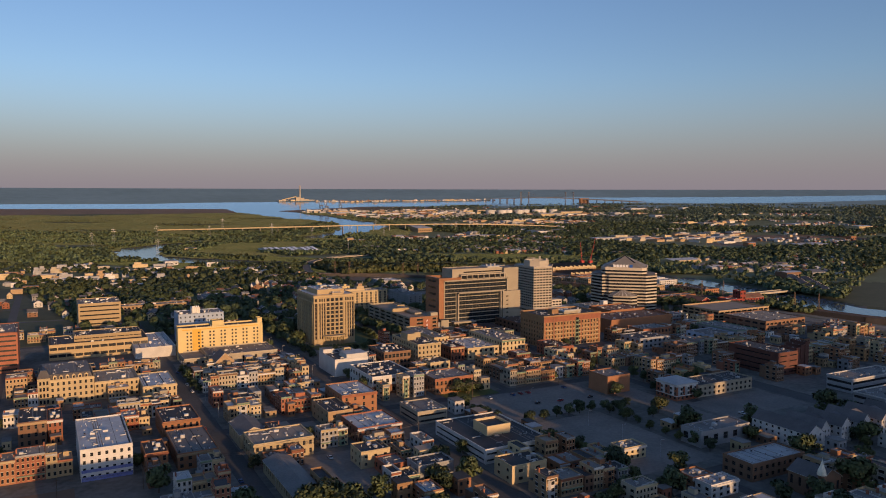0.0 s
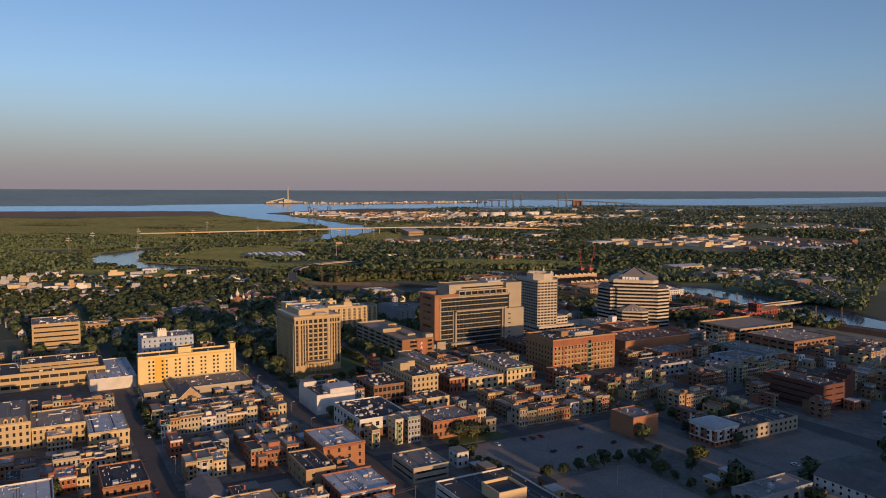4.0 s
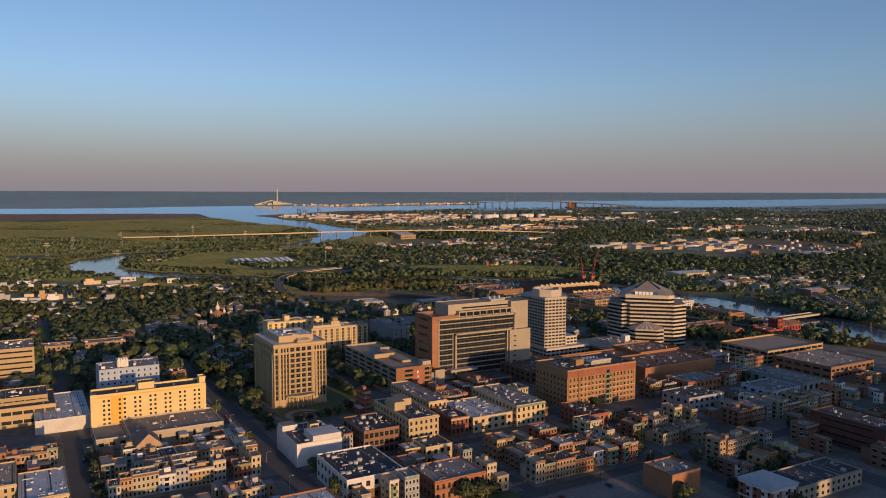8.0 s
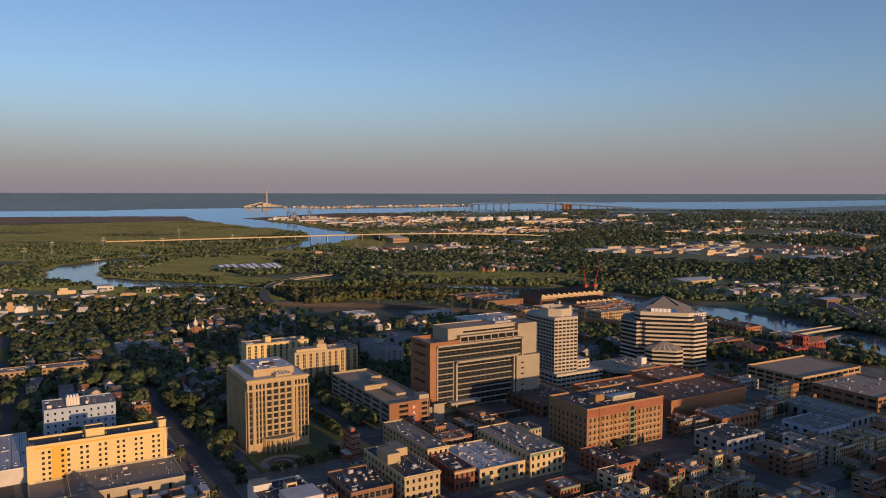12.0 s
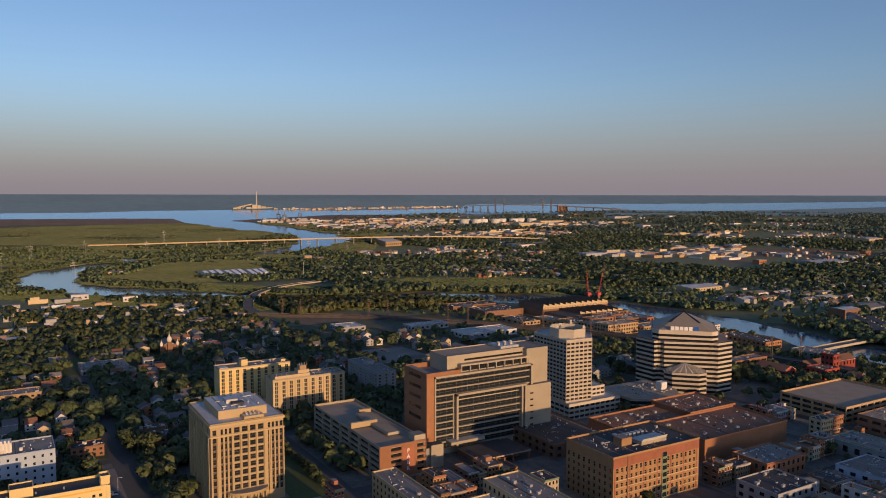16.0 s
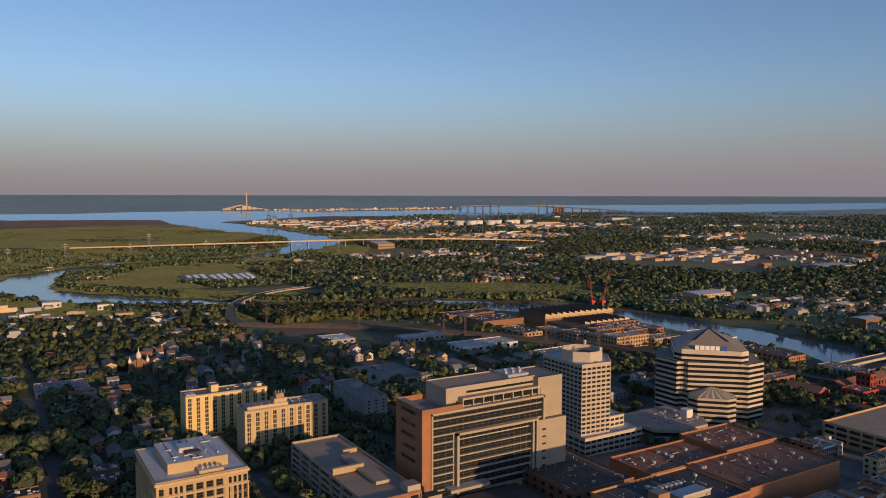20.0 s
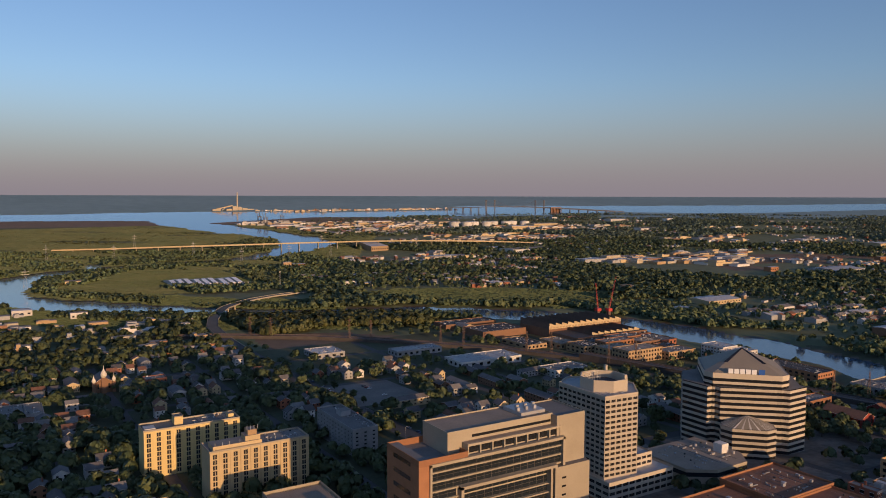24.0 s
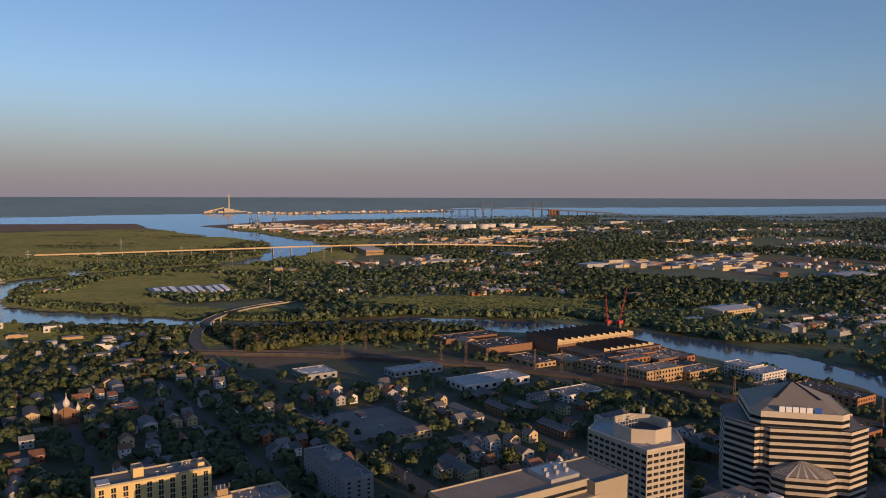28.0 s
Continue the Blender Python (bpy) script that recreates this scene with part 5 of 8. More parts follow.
def gable_hall(name, label, x, y, w, d, h, rise, wall, roof, category="hall", along_y=True, nx=3, z=None, group="", chimney=False, panes=False, st=1):
    """A body under a pitched roof with overhanging eaves."""
    g = float(gz(x + w / 2, y + d / 2)) if z is None else z
    r = thing(name, x, y, g, label, category, group)
    s, holes = Shape(), []
    rows = storeys(h, st, 0.45, 0.3, 0.3)
    wall_side(s, (0, 0), (1, 0), w, -2, h, even(w, nx, 0.32), rows, wall, 0.15, holes, not panes)
    wall_side(s, (0, d), (0, -1), d, -2, h, even(d, max(2, int(d / 3.5)), 0.32), rows, wall, 0.15, holes, not panes)
    wall_side(s, (w, 0), (0, 1), d, -2, h, even(d, max(2, int(d / 3.5)), 0.32), rows, wall, 0.15, holes, True)
    wall_side(s, (w, d), (-1, 0), w, -2, h, even(w, nx, 0.32), rows, wall, 0.15, holes, True)
    if along_y:
        s.face([(0, 0, h), (w, 0, h), (w / 2, 0, h + rise)], wall)
        s.face([(w, d, h), (0, d, h), (w / 2, d, h + rise)], wall)
    else:
        s.face([(0, d, h), (0, 0, h), (0, d / 2, h + rise)], wall)
        s.face([(w, 0, h), (w, d, h), (w, d / 2, h + rise)], wall)
    part("wall", s.mesh("wall"), r)
    for at, ww, wh, turn in holes:
        part("window", PANE["white"], r, at, size=(ww, 1, wh), turn=turn)
    q, e, t = Shape(), 0.4, 0.18
    if along_y:
        k = rise / (w / 2)
        for sx in (-1, 1):
            x0, x1 = (-e, w / 2) if sx < 0 else (w + e, w / 2)
            zl, zh = h - e * k, h + rise
            a = [(x0, -e, zl + t), (x1, -e, zh + t), (x1, d + e, zh + t), (x0, d + e, zl + t)]
            b = [(p[0], p[1], p[2] - t) for p in a]
            q.face(a if sx > 0 else a[::-1], roof)
            q.face(b if sx < 0 else b[::-1], roof)
            q.face([a[0], a[1], b[1], b[0]], "white"), q.face([a[3], a[2], b[2], b[3]], "white"), q.face([a[0], a[3], b[3], b[0]], "white")
    else:
        k = rise / (d / 2)
        for sy in (-1, 1):
            y0, y1 = (-e, d / 2) if sy < 0 else (d + e, d / 2)
            zl, zh = h - e * k, h + rise
            a = [(-e, y0, zl + t), (-e, y1, zh + t), (w + e, y1, zh + t), (w + e, y0, zl + t)]
            b = [(p[0], p[1], p[2] - t) for p in a]
            q.face(a if sy > 0 else a[::-1], roof)
            q.face(b if sy < 0 else b[::-1], roof)
            q.face([a[0], a[1], b[1], b[0]], "white"), q.face([a[3], a[2], b[2], b[3]], "white"), q.face([a[0], a[3], b[3], b[0]], "white")
    part("roof", q.mesh("roof"), r)
    if chimney:
        part("chimney", CHIM, r, (w * 0.7, d * 0.62, h - 0.5), size=(0.8, 0.8, rise + 2.0))
    TAKEN.append((x, y, x + w, y + d))
    return r


F("plain_cream_house", "plain cream-walled house with dark flat roof", 183, 275, 19, 15, 8, "cream", "roof_dark", 2, 2, 2, 0.25, 0.4, units=2)
F("grey_walled_house", "grey-walled house with dark flat roof", 146, 295, 18, 12, 8, "grey", "roof_dark", 2, 2, 2, 0.25, 0.4, units=3)
F("pale_yard_building", "pale rendered building with dark roof", 130, 324, 15, 14, 8, "cream", "roof_dark", 3, 3, 2, 0.3, 0.4, units=2)
F("low_brick_store", "low brick store with grey roof", 136, 309, 11, 13, 5.5, "brick", "roof_grey", 3, 3, 1, units=1)
corniced("white_trim_house", "pale house with bright cornice", 249, 221, 17, 9, 6, "white", "roof_white", 4, 2)
corniced("brick_lit_house", "brick house with pale roof", 249, 231, 12, 10, 6, "orange", "roof_grey", 3, 2)
corniced("small_corner_store", "small pale corner store", 248, 274, 14, 10, 6, "cream", "roof_grey", 4, 2)
gable_hall("long_grey_roofed_hall", "long brick hall with pitched grey metal roof", 88, 288, 13, 54, 6, 2.2, "cream", "roof_grey")
gable_hall("pedimented_hall", "small hall with white pediment and grey pitched roof", 86, 379, 14, 26, 7.5, 3.2, "cream", "shingle")
gable_hall("gabled_brick_church", "buff stone church with steep grey roof", 108, 548, 13, 17, 9, 6.0, "buff", "shingle", "church")
gable_hall("white_gabled_apartments", "white apartment house with grey gabled roof", 340, 241, 12, 34, 9, 4, "white", "shingle", "apartment house", st=3)
for k in range(5):
    gable_hall("white_gabled_bay", "white gabled bay of apartment house", 353 + 15 * k, 243 - 1.5 * k, 8, 22, 9, 4.5, "white", "shingle", "apartment house", True, st=3, group="gabled bays")
    gable_hall("white_gabled_range", "white range of apartment house under a grey roof", 361.2 + 15 * k, 248 - 1.5 * k, 6.6, 16, 8.6, 3, "brown", "shingle", "apartment house", False, st=3, group="gabled ranges")
r = gable_hall("domed_corner_house", "dark brick house with pale pointed turret", 289, 198, 14, 16, 9, 4, "brown", "shingle", "house")
s = Shape()
for (r0, z0), (r1, z1) in zip([(1.6, -2), (1.6, 11), (2.0, 11.2), (1.7, 13), (0.9, 15), (0.15, 17.5)], [(1.6, 11), (2.0, 11.2), (1.7, 13), (0.9, 15), (0.15, 17.5), (0.02, 19)]):
    for i in range(10):
        a, b = 2 * math.pi * i / 10, 2 * math.pi * (i + 1) / 10
        s.face([(2 + r0 * math.cos(a), 1 + r0 * math.sin(a), z0), (2 + r0 * math.cos(b), 1 + r0 * math.sin(b), z0), (2 + r1 * math.cos(b), 1 + r1 * math.sin(b), z1), (2 + r1 * math.cos(a), 1 + r1 * math.sin(a), z1)], "brown" if z1 < 11.1 else "gold")
part("turret", s.mesh("turret"), r, label="pale metal pointed turret")

for fx, fy, fw, fd in ((186, 726, 22, 15), (212, 742, 26, 12), (190, 748, 18, 10), (226, 724, 16, 12), (150, 728, 18, 12)):
    F("dark_roofed_flats", "low brown flats with studded dark roof", fx, fy, fw, fd, 6.5, "brown", "roof_dark", 5, 4, 2, units=9, panes=False, group="low flats")

# ---- rows of smaller buildings ----
def free(x0, y0, x1, y1, gap=0.6):
    if any(x0 < c + h + 2 and x1 > c - h - 2 for c, h in XST) or any(y0 < c + h + 2 and y1 > c - h - 2 for c, h in YST):
        return False
    return not any(x0 - gap < bx1 and x1 + gap > bx0 and y0 - gap < by1 and y1 + gap > by0 for bx0, by0, bx1, by1 in TAKEN)


WALLS = [("brick", "red brick"), ("orange", "orange brick"), ("brown", "brown brick"), ("buff", "buff brick"), ("cream", "cream stucco"), ("tan", "tan stone"), ("grey", "grey stucco"), ("brown", "brown brick"), ("ochre", "ochre brick"), ("white", "white painted"), ("orange", "orange brick"), ("buff", "buff brick"), ("concrete", "beige rendered")]
ROOFS = ["roof_grey", "roof_dark", "roof_dark", "roof_white", "roof_tan", "roof_grey"]


def fill_rows(x0, y0, x1, y1, seed, tall=(7.0, 12.5), skip=0.1, near=True):
    """Joined town houses and shops in rows: cornice, sills and lintels, chimneys on the party walls, lower wings behind."""
    rng = random.Random(seed)
    y = y0
    while y < y1 - 9:
        d = rng.uniform(10, 16)
        x = x0 + rng.uniform(0, 3)
        base, row = rng.uniform(*tall), y
        while x < x1 - 5:
            w = rng.choice((4.8, 5.2, 5.6, 6.2, 6.2, 7.5, 9.0, 12.0))
            dd = d * rng.uniform(0.75, 1.0)
            y = row + rng.choice((0.0, 0.0, 0.0, 0.5, 1.2))
            if rng.random() > skip and free(x, y, x + w, y + dd, 0.02):
                h = min(max(base * rng.uniform(0.72, 1.25), tall[0] - 1.5), tall[1] + 1.5)
                st = max(2, round(h / 3.3))
                wall, word = rng.choice(WALLS)
                roof = rng.choice(ROOFS)
                small = w < 8
                nx = max(2, round(w / 2.0))
                g = float(gz(x + w / 2, y))
                r = thing("row_house" if small else "shop_building", x, y, g, f"{word} {'row house' if small else 'shop building'} with flat {'white' if 'white' in roof else 'dark' if 'dark' in roof else 'gravel'} roof", "house" if small else "building", "town rows")
                block(r, 0, 0, w, dd, 0, h, wall, roof, nx, max(2, int(dd / 4)), st, 0.46, 0.52, sink=2, pane="white" if rng.random() < 0.5 else "dark", deep=0.18, panes=False, trim=rng.choice(("white", "cream", "concrete", None)), parapet=rng.choice((0.3, 0.5, 0.9)), joined=True)
                top = rng.choice(("white", "brown", "cream", "brick", "green", "grey"))
                s = Shape()
                s.box(-0.02, -0.5, h - 0.2, w + 0.02, -0.07, h + 0.35, top)
                s.box(-0.02, -0.25, h - 0.65, w + 0.02, -0.07, h - 0.2, top)
                part("cornice", s.mesh("cornice"), r)
                if not small:
                    s = Shape()
                    s.box(0.2, -0.7, 2.9, w - 0.2, -0.004, 3.3, rng.choice(("white", "green", "brown", "redpaint")))
                    part("awning", s.mesh("awning"), r)
                if small and rng.random() < 0.25:
                    s = Shape()
                    s.prism([(w * 0.15, 0), (w * 0.28, -0.9), (w * 0.62, -0.9), (w * 0.75, 0)], 0.6, h * 0.86, rng.choice((wall, "white", "green")), "roof_dark")
                    for k in range(st):
                        z = h * 0.86 / st * k + 1.1
                        s.box(w * 0.32, -0.95, z, w * 0.58, -0.9, z + 1.5, "glass")
                    part("bay_window", s.mesh("bay_window"), r)
                for cx in (0.45, w - 0.45):
                    if rng.random() < 0.36:
                        part("chimney", CHIM, r, (cx, dd * rng.uniform(0.3, 0.9), h - 0.3), size=(0.6, 1.0, rng.uniform(1.4, 2.6)))
                wd = rng.uniform(3.5, 7.5)
                far = dd
                if rng.random() < 0.4 and free(x + 0.1, y + dd + 0.1, x + w - 0.1, y + dd + wd, 0.0):
                    s, k, q = Shape(), rng.choice((0.0, 0.42)), h * rng.uniform(0.5, 0.8)
                    a, c = w * k + 0.1, w * (k + 0.56) - 0.1
                    s.box(a, dd + 0.02, -2, c, dd + wd, q, wall)
                    s.face([(a - 0.2, dd + 0.02, q + 0.7), (a - 0.2, dd + wd + 0.2, q + 0.03), (c + 0.2, dd + wd + 0.2, q + 0.03), (c + 0.2, dd + 0.02, q + 0.7)][::-1], rng.choice(ROOFS))
                    part("rear_wing", s.mesh("rear_wing"), r)
                    far = dd + wd
                if rng.random() < 0.25 and w > 5:
                    a = rng.uniform(2, w * 0.5)
                    s = Shape()
                    s.box(w * 0.4, dd * 0.5, h, w * 0.4 + a, dd * 0.5 + 3.5, h + 2.2, wall, "roof_grey")
                    part("roof_house", s.mesh("roof_house"), r)
                if not small or rng.random() < (0.5 if near else 0.2):
                    clutter(r, rng, 0, 0, w, dd, h, 0 if small else 1, 0.7)
                TAKEN.append((x, y, x + w, y + far))
            x += w + (0.03 if rng.random() < 0.86 else rng.uniform(1, 6))
        y = row + d + rng.uniform(2.5, 6.5)


TAKEN.append((184, 540, 240, 612))   # the forecourt of the office tower stays open
fill_rows(-70, 300, 74, 606, 1)
fill_rows(88, 300, 168, 594, 2, (6.0, 9.5), 0.06)
fill_rows(185, 410, 265, 594, 3, skip=0.06)
fill_rows(277, 420, 356, 594, 4, skip=0.06)
fill_rows(368, 412, 424, 508, 5)
fill_rows(441, 412, 550, 530, 6)
fill_rows(368, 344, 460, 405, 7, skip=0.3)
fill_rows(520, 340, 600, 410, 8, skip=0.3, near=False)
fill_rows(110, 160, 230, 240, 9, (6, 9), 0.25)
fill_rows(230, 158, 345, 225, 10, (6, 9), 0.3)
fill_rows(130, 252, 232, 300, 11, (6, 9), 0.3)
fill_rows(186, 158, 240, 300, 12, (6, 9), 0.3)
fill_rows(610, 350, 690, 470, 13, (7, 11), 0.3, False)
fill_rows(562, 530, 600, 600, 14, (7, 10), 0.3, False)
fill_rows(-60, 700, 70, 780, 15, (6, 9), 0.4, False)


def outbuildings(x0, y0, x1, y1, n, seed):
    """Rear wings, garages and sheds in the gaps of the blocks."""
    rng = random.Random(seed)
    for _ in range(n * 6):
        x, y, w, d, h = rng.uniform(x0, x1), rng.uniform(y0, y1), rng.uniform(3.5, 8), rng.uniform(4, 9), rng.uniform(3, 8.5)
        if not free(x, y, x + w, y + d, 0.1):
            continue
        wall, word = rng.choice(WALLS)
        s, rr = Shape(), storeys(h, max(1, int(h / 3.2)), 0.45)
        for o, u, ln in (((0, 0), (1, 0), w), ((0, d), (0, -1), d), ((w, 0), (0, 1), d), ((w, d), (-1, 0), w)):
            wall_side(s, o, u, ln, -2, h, even(ln, 2, 0.35), rr, wall, 0.12, [], True)
        s.box(-0.15, -0.15, h, w + 0.15, d + 0.15, h + 0.25, rng.choice(ROOFS))
        r = tagged(new("rear_building", s.mesh("rear_building")), f"small {word} rear building with flat roof", "outbuilding", "rear buildings")
        r.location = (x, y, float(gz(x, y)))
        TAKEN.append((x, y, x + w, y + d))
        n -= 1
        if n <= 0:
            break


outbuildings(-70, 300, 74, 606, 50, 61)
outbuildings(88, 300, 168, 594, 32, 62)
outbuildings(185, 300, 268, 594, 26, 63)
outbuildings(276, 420, 358, 594, 22, 64)
outbuildings(368, 344, 600, 530, 40, 65)
outbuildings(110, 150, 350, 300, 26, 66)


def fill_houses(x0, y0, x1, y1, seed, skip=0.35, dx=(11, 20), dy=(15, 24)):
    rng = random.Random(seed)
    y = y0
    while y < y1 - 10:
        d = rng.uniform(*dy)
        x = x0 + rng.uniform(0, 8)
        while x < x1 - 8:
            w, dd = rng.uniform(6.5, 10), rng.uniform(8, 13)
            if rng.random() > skip and free(x, y, x + w, y + dd, 1.0) and float(wetness(np.array([x]), np.array([y]))[0]) > 25:
                wall, word = rng.choice((("white", "white"), ("grey", "grey"), ("brick", "red brick"), ("cream", "cream"), ("brown", "brown brick"), ("white", "white")))
                gable_hall("house", f"{word} two-storey house with pitched grey roof", x, y, w, dd, rng.uniform(5.2, 6.8), rng.uniform(2.0, 3.2), wall, rng.choice(("shingle", "shingle", "roof_grey", "roof_brown")), "house", rng.random() < 0.5, 2, None, "neighbourhood houses", rng.random() < 0.12, False, 2)
            x += rng.uniform(*dx)
        y += d


fill_houses(62, 722, 250, 862, 20, 0.35)
fill_houses(60, 872, 250, 1180, 21, 0.35)
fill_houses(260, 850, 415, 1190, 22, 0.3)
fill_houses(445, 720, 560, 1060, 23, 0.3)
fill_houses(560, 720, 650, 900, 24, 0.35)
fill_houses(-130, 800, 60, 1150, 25, 0.65)
fill_houses(150, 130, 420, 240, 26, 0.5)


def terraces(x0, y0, x1, y1, n, seed):
    """Rows of joined houses under one pitched roof."""
    rng = random.Random(seed)
    for _ in range(n * 5):
        w, d = (rng.uniform(18, 34), rng.uniform(9, 11)) if rng.random() < 0.4 else (rng.uniform(9, 11), rng.uniform(18, 34))
        x, y = rng.uniform(x0, x1 - w), rng.uniform(y0, y1 - d)
        if not free(x, y, x + w, y + d, 1.5):
            continue
        wall, word = rng.choice((("white", "white"), ("grey", "grey"), ("brick", "red brick"), ("brown", "brown brick"), ("cream", "cream")))
        gable_hall("terrace", f"{word} terrace of houses under one grey roof", x, y, w, d, rng.uniform(5.5, 7), 2.2, wall, rng.choice(("shingle", "roof_grey", "shingle")), "house", d > w, 6, group="neighbourhood terraces", st=2)
        n -= 1
        if n <= 0:
            break


terraces(230, 870, 420, 1180, 26, 27)
terraces(445, 720, 640, 1010, 26, 28)

# ---- riverside works, rail and the east side ----
def dome_church():
    x, y = 262, 1062
    g = float(gz(x, y))
    r = gable_hall("brick_church", "brown brick church with three pale onion domes", x, y, 13, 24, 10, 4, "brown", "shingle", "church")
    for k, (dx, dy, w, h) in enumerate(((4.4, -3.0, 4.0, 14), (-2.8, -2.2, 2.6, 10), (13.2, -2.2, 2.6, 10))):
        s = Shape()
        s.box(dx, dy, -2, dx + w, dy + w, h, "brown", "shingle")
        t = part("tower", s.mesh("tower"), r)
        q = Shape()
        prof = [(0.42, 0), (0.62, 0.35), (0.66, 0.7), (0.5, 1.15), (0.2, 1.6), (0.07, 2.0), (0.03, 2.7)]
        cx, cy = dx + w / 2, dy + w / 2
        for (r0, z0), (r1, z1) in zip(prof, prof[1:]):
            for i in range(12):
                a, b = 2 * math.pi * i / 12, 2 * math.pi * (i + 1) / 12
                q.face([(cx + w * r0 * math.cos(a), cy + w * r0 * math.sin(a), h + w * z0), (cx + w * r0 * math.cos(b), cy + w * r0 * math.sin(b), h + w * z0),
                        (cx + w * r1 * math.cos(b), cy + w * r1 * math.sin(b), h + w * z1), (cx + w * r1 * math.cos(a), cy + w * r1 * math.sin(a), h + w * z1)], "gold")
        part("dome", q.mesh("dome"), r, label="pale gilded onion dome")


def sawtooth_works():
    x, y, w, d = 772, 1072, 121, 58
    r = thing("sawtooth_factory", x, y, 0, "long factory with cream clerestory and sawtooth roof", "factory")
    s = Shape()
    s.box(0, 0, -2, w, d, 11, "brown", "roof_dark")
    part("wall", s.mesh("wall"), r)
    s = Shape()
    s.box(0, -0.3, 11, w, 0.6, 15.4, "cream", "roof_tan")
    part("clerestory", s.mesh("clerestory"), r, label="cream glazed band")
    for i in range(24):
        s = Shape()
        s.box(1.4 + 5 * i, -0.42, 11.8, 4.6 + 5 * i, -0.3, 13.4, "buff")
        part("louvre", s.mesh("louvre"), r)
    for i in range(12):
        s = Shape()
        a, b = 0.5 + 10 * i, 10.2 + 10 * i
        s.face([(a, -0.3, 15.4), (b, -0.3, 15.4), (a, -0.3, 18.4)], "cream")
        s.face([(b, d, 15.4), (a, d, 15.4), (a, d, 18.4)], "brown")
        s.face([(a, -0.3, 18.4), (b, -0.3, 15.4), (b, d, 15.4), (a, d, 18.4)], "roof_dark")
        s.face([(a, d, 11), (a, -0.3, 11), (a, -0.3, 18.4), (a, d, 18.4)], "steel")
        part("sawtooth", s.mesh("sawtooth"), r)
    r = thing("low_sawtooth_shed", 800, 1022, 0, "dark low shed with a short lit sawtooth front", "factory")
    s = Shape()
    s.box(-26, 0, -2, 88, 49, 8, "brown", "roof_dark")
    part("wall", s.mesh("wall"), r)
    for i in range(8):
        s = Shape()
        a, b = 2 + 10 * i, 11 + 10 * i
        s.face([(a, 6, 8), (b, 6, 8), (b, 6, 9.5), (a, 6, 12)], "cream")
        s.face([(a, 6, 12), (b, 6, 9.5), (b, 47, 9.5), (a, 47, 12)], "roof_dark")
        s.face([(a, 47, 8), (a, 6, 8), (a, 6, 12), (a, 47, 12)], "steel")
        s.face([(b, 6, 8), (b, 47, 8), (b, 47, 9.5), (b, 6, 9.5)], "steel")
        part("sawtooth", s.mesh("sawtooth"), r)
    TAKEN.append((770, 1020, 895, 1132))
    F("factory_shed", "dark low factory shed", 700, 1110, 66, 44, 8, "brown", "roof_dark", 0, 0, 0, units=4, panes=False, z=0)
    F("factory_shed", "long dark shed by the water", 690, 1180, 80, 30, 7, "brown", "roof_dark", 0, 0, 0, units=2, panes=False, z=0)
    gable_hall("white_gabled_shed", "cream gabled works building", 704, 1158, 17, 20, 7, 3, "cream", "roof_grey", "shed", z=0)
    F("buff_brick_works", "long buff brick works with rows of windows", 748, 916, 50, 24, 14, "buff", "roof_tan", 12, 5, 3, 0.5, 0.5, units=4, panes=False, z=0)
    F("buff_brick_works", "buff brick works wing with arched windows", 798.3, 907, 42, 22, 9, "buff", "roof_grey", 10, 4, 2, 0.5, 0.5, units=3, panes=False, z=0)
    F("white_riverside_flats", "white four-storey riverside flats", 840, 857, 37, 20, 12.5, "white", "roof_white", 8, 5, 4, 0.45, 0.5, units=3, panes=False, z=0)
    F("white_riverside_flats", "white riverside flats wing", 848, 878, 24, 28, 14, "white", "roof_white", 5, 7, 4, 0.45, 0.5, units=3, panes=False, z=0)
    wr = random.Random(77)
    for k, (sx, sy, sw, sd, sh) in enumerate(((752, 946, 38, 24, 10), (794, 936, 30, 20, 8), (828, 934, 24, 26, 6), (742, 976, 26, 30, 9), (772, 974, 44, 18, 11), (820, 966, 30, 24, 8), (770, 996, 34, 20, 7), (808, 994, 40, 22, 9), (856, 968, 24, 40, 6), (740, 1012, 26, 40, 6), (858, 1012, 26, 8, 6), (706, 1030, 28, 50, 5))):
        F("works_shed", "low brick works shed with dark roof", sx, sy, sw, sd, sh, wr.choice(("brown", "orange", "buff", "brick")), wr.choice(("roof_dark", "roof_grey", "roof_tan", "roof_dark")), max(3, int(sw / 5)), 4, 2 if sh > 8 else 1, 0.5, 0.5, units=4, panes=False, z=0, group="works sheds")
    F("riverside_brick_block", "long dark block with lit orange brick end", 842, 768, 28, 62, 9, "orange", "roof_dark", 7, 10, 2, units=6, panes=False, z=0)
    F("riverside_store", "low pale riverside store", 846, 700, 24, 40, 6, "grey", "roof_grey", 5, 6, 1, units=4, panes=False, z=1)
    F("riverside_yard_office", "small buff office by the tracks", 818, 840, 16, 12, 8, "buff", "roof_grey", 4, 3, 2, units=2, panes=False, z=0)
    F("white_store", "pale low store with flat roof", 640, 905, 42, 24, 7, "white", "roof_grey", 8, 4, 2, units=6, panes=False)
    F("blue_roofed_warehouse", "pale warehouse with grey-blue roof", 588, 985, 74, 34, 6.5, "white", "roof_white", 8, 4, 1, units=4, panes=False)
    F("blue_roofed_warehouse", "long pale warehouse with grey roof", 560, 1070, 56, 22, 6, "grey", "roof_white", 8, 3, 1, units=2, panes=False)
    F("pale_depot", "pale flat depot by the avenue", 480, 1104, 34, 34, 5.5, "grey", "roof_white", 4, 5, 1, units=2, panes=False)
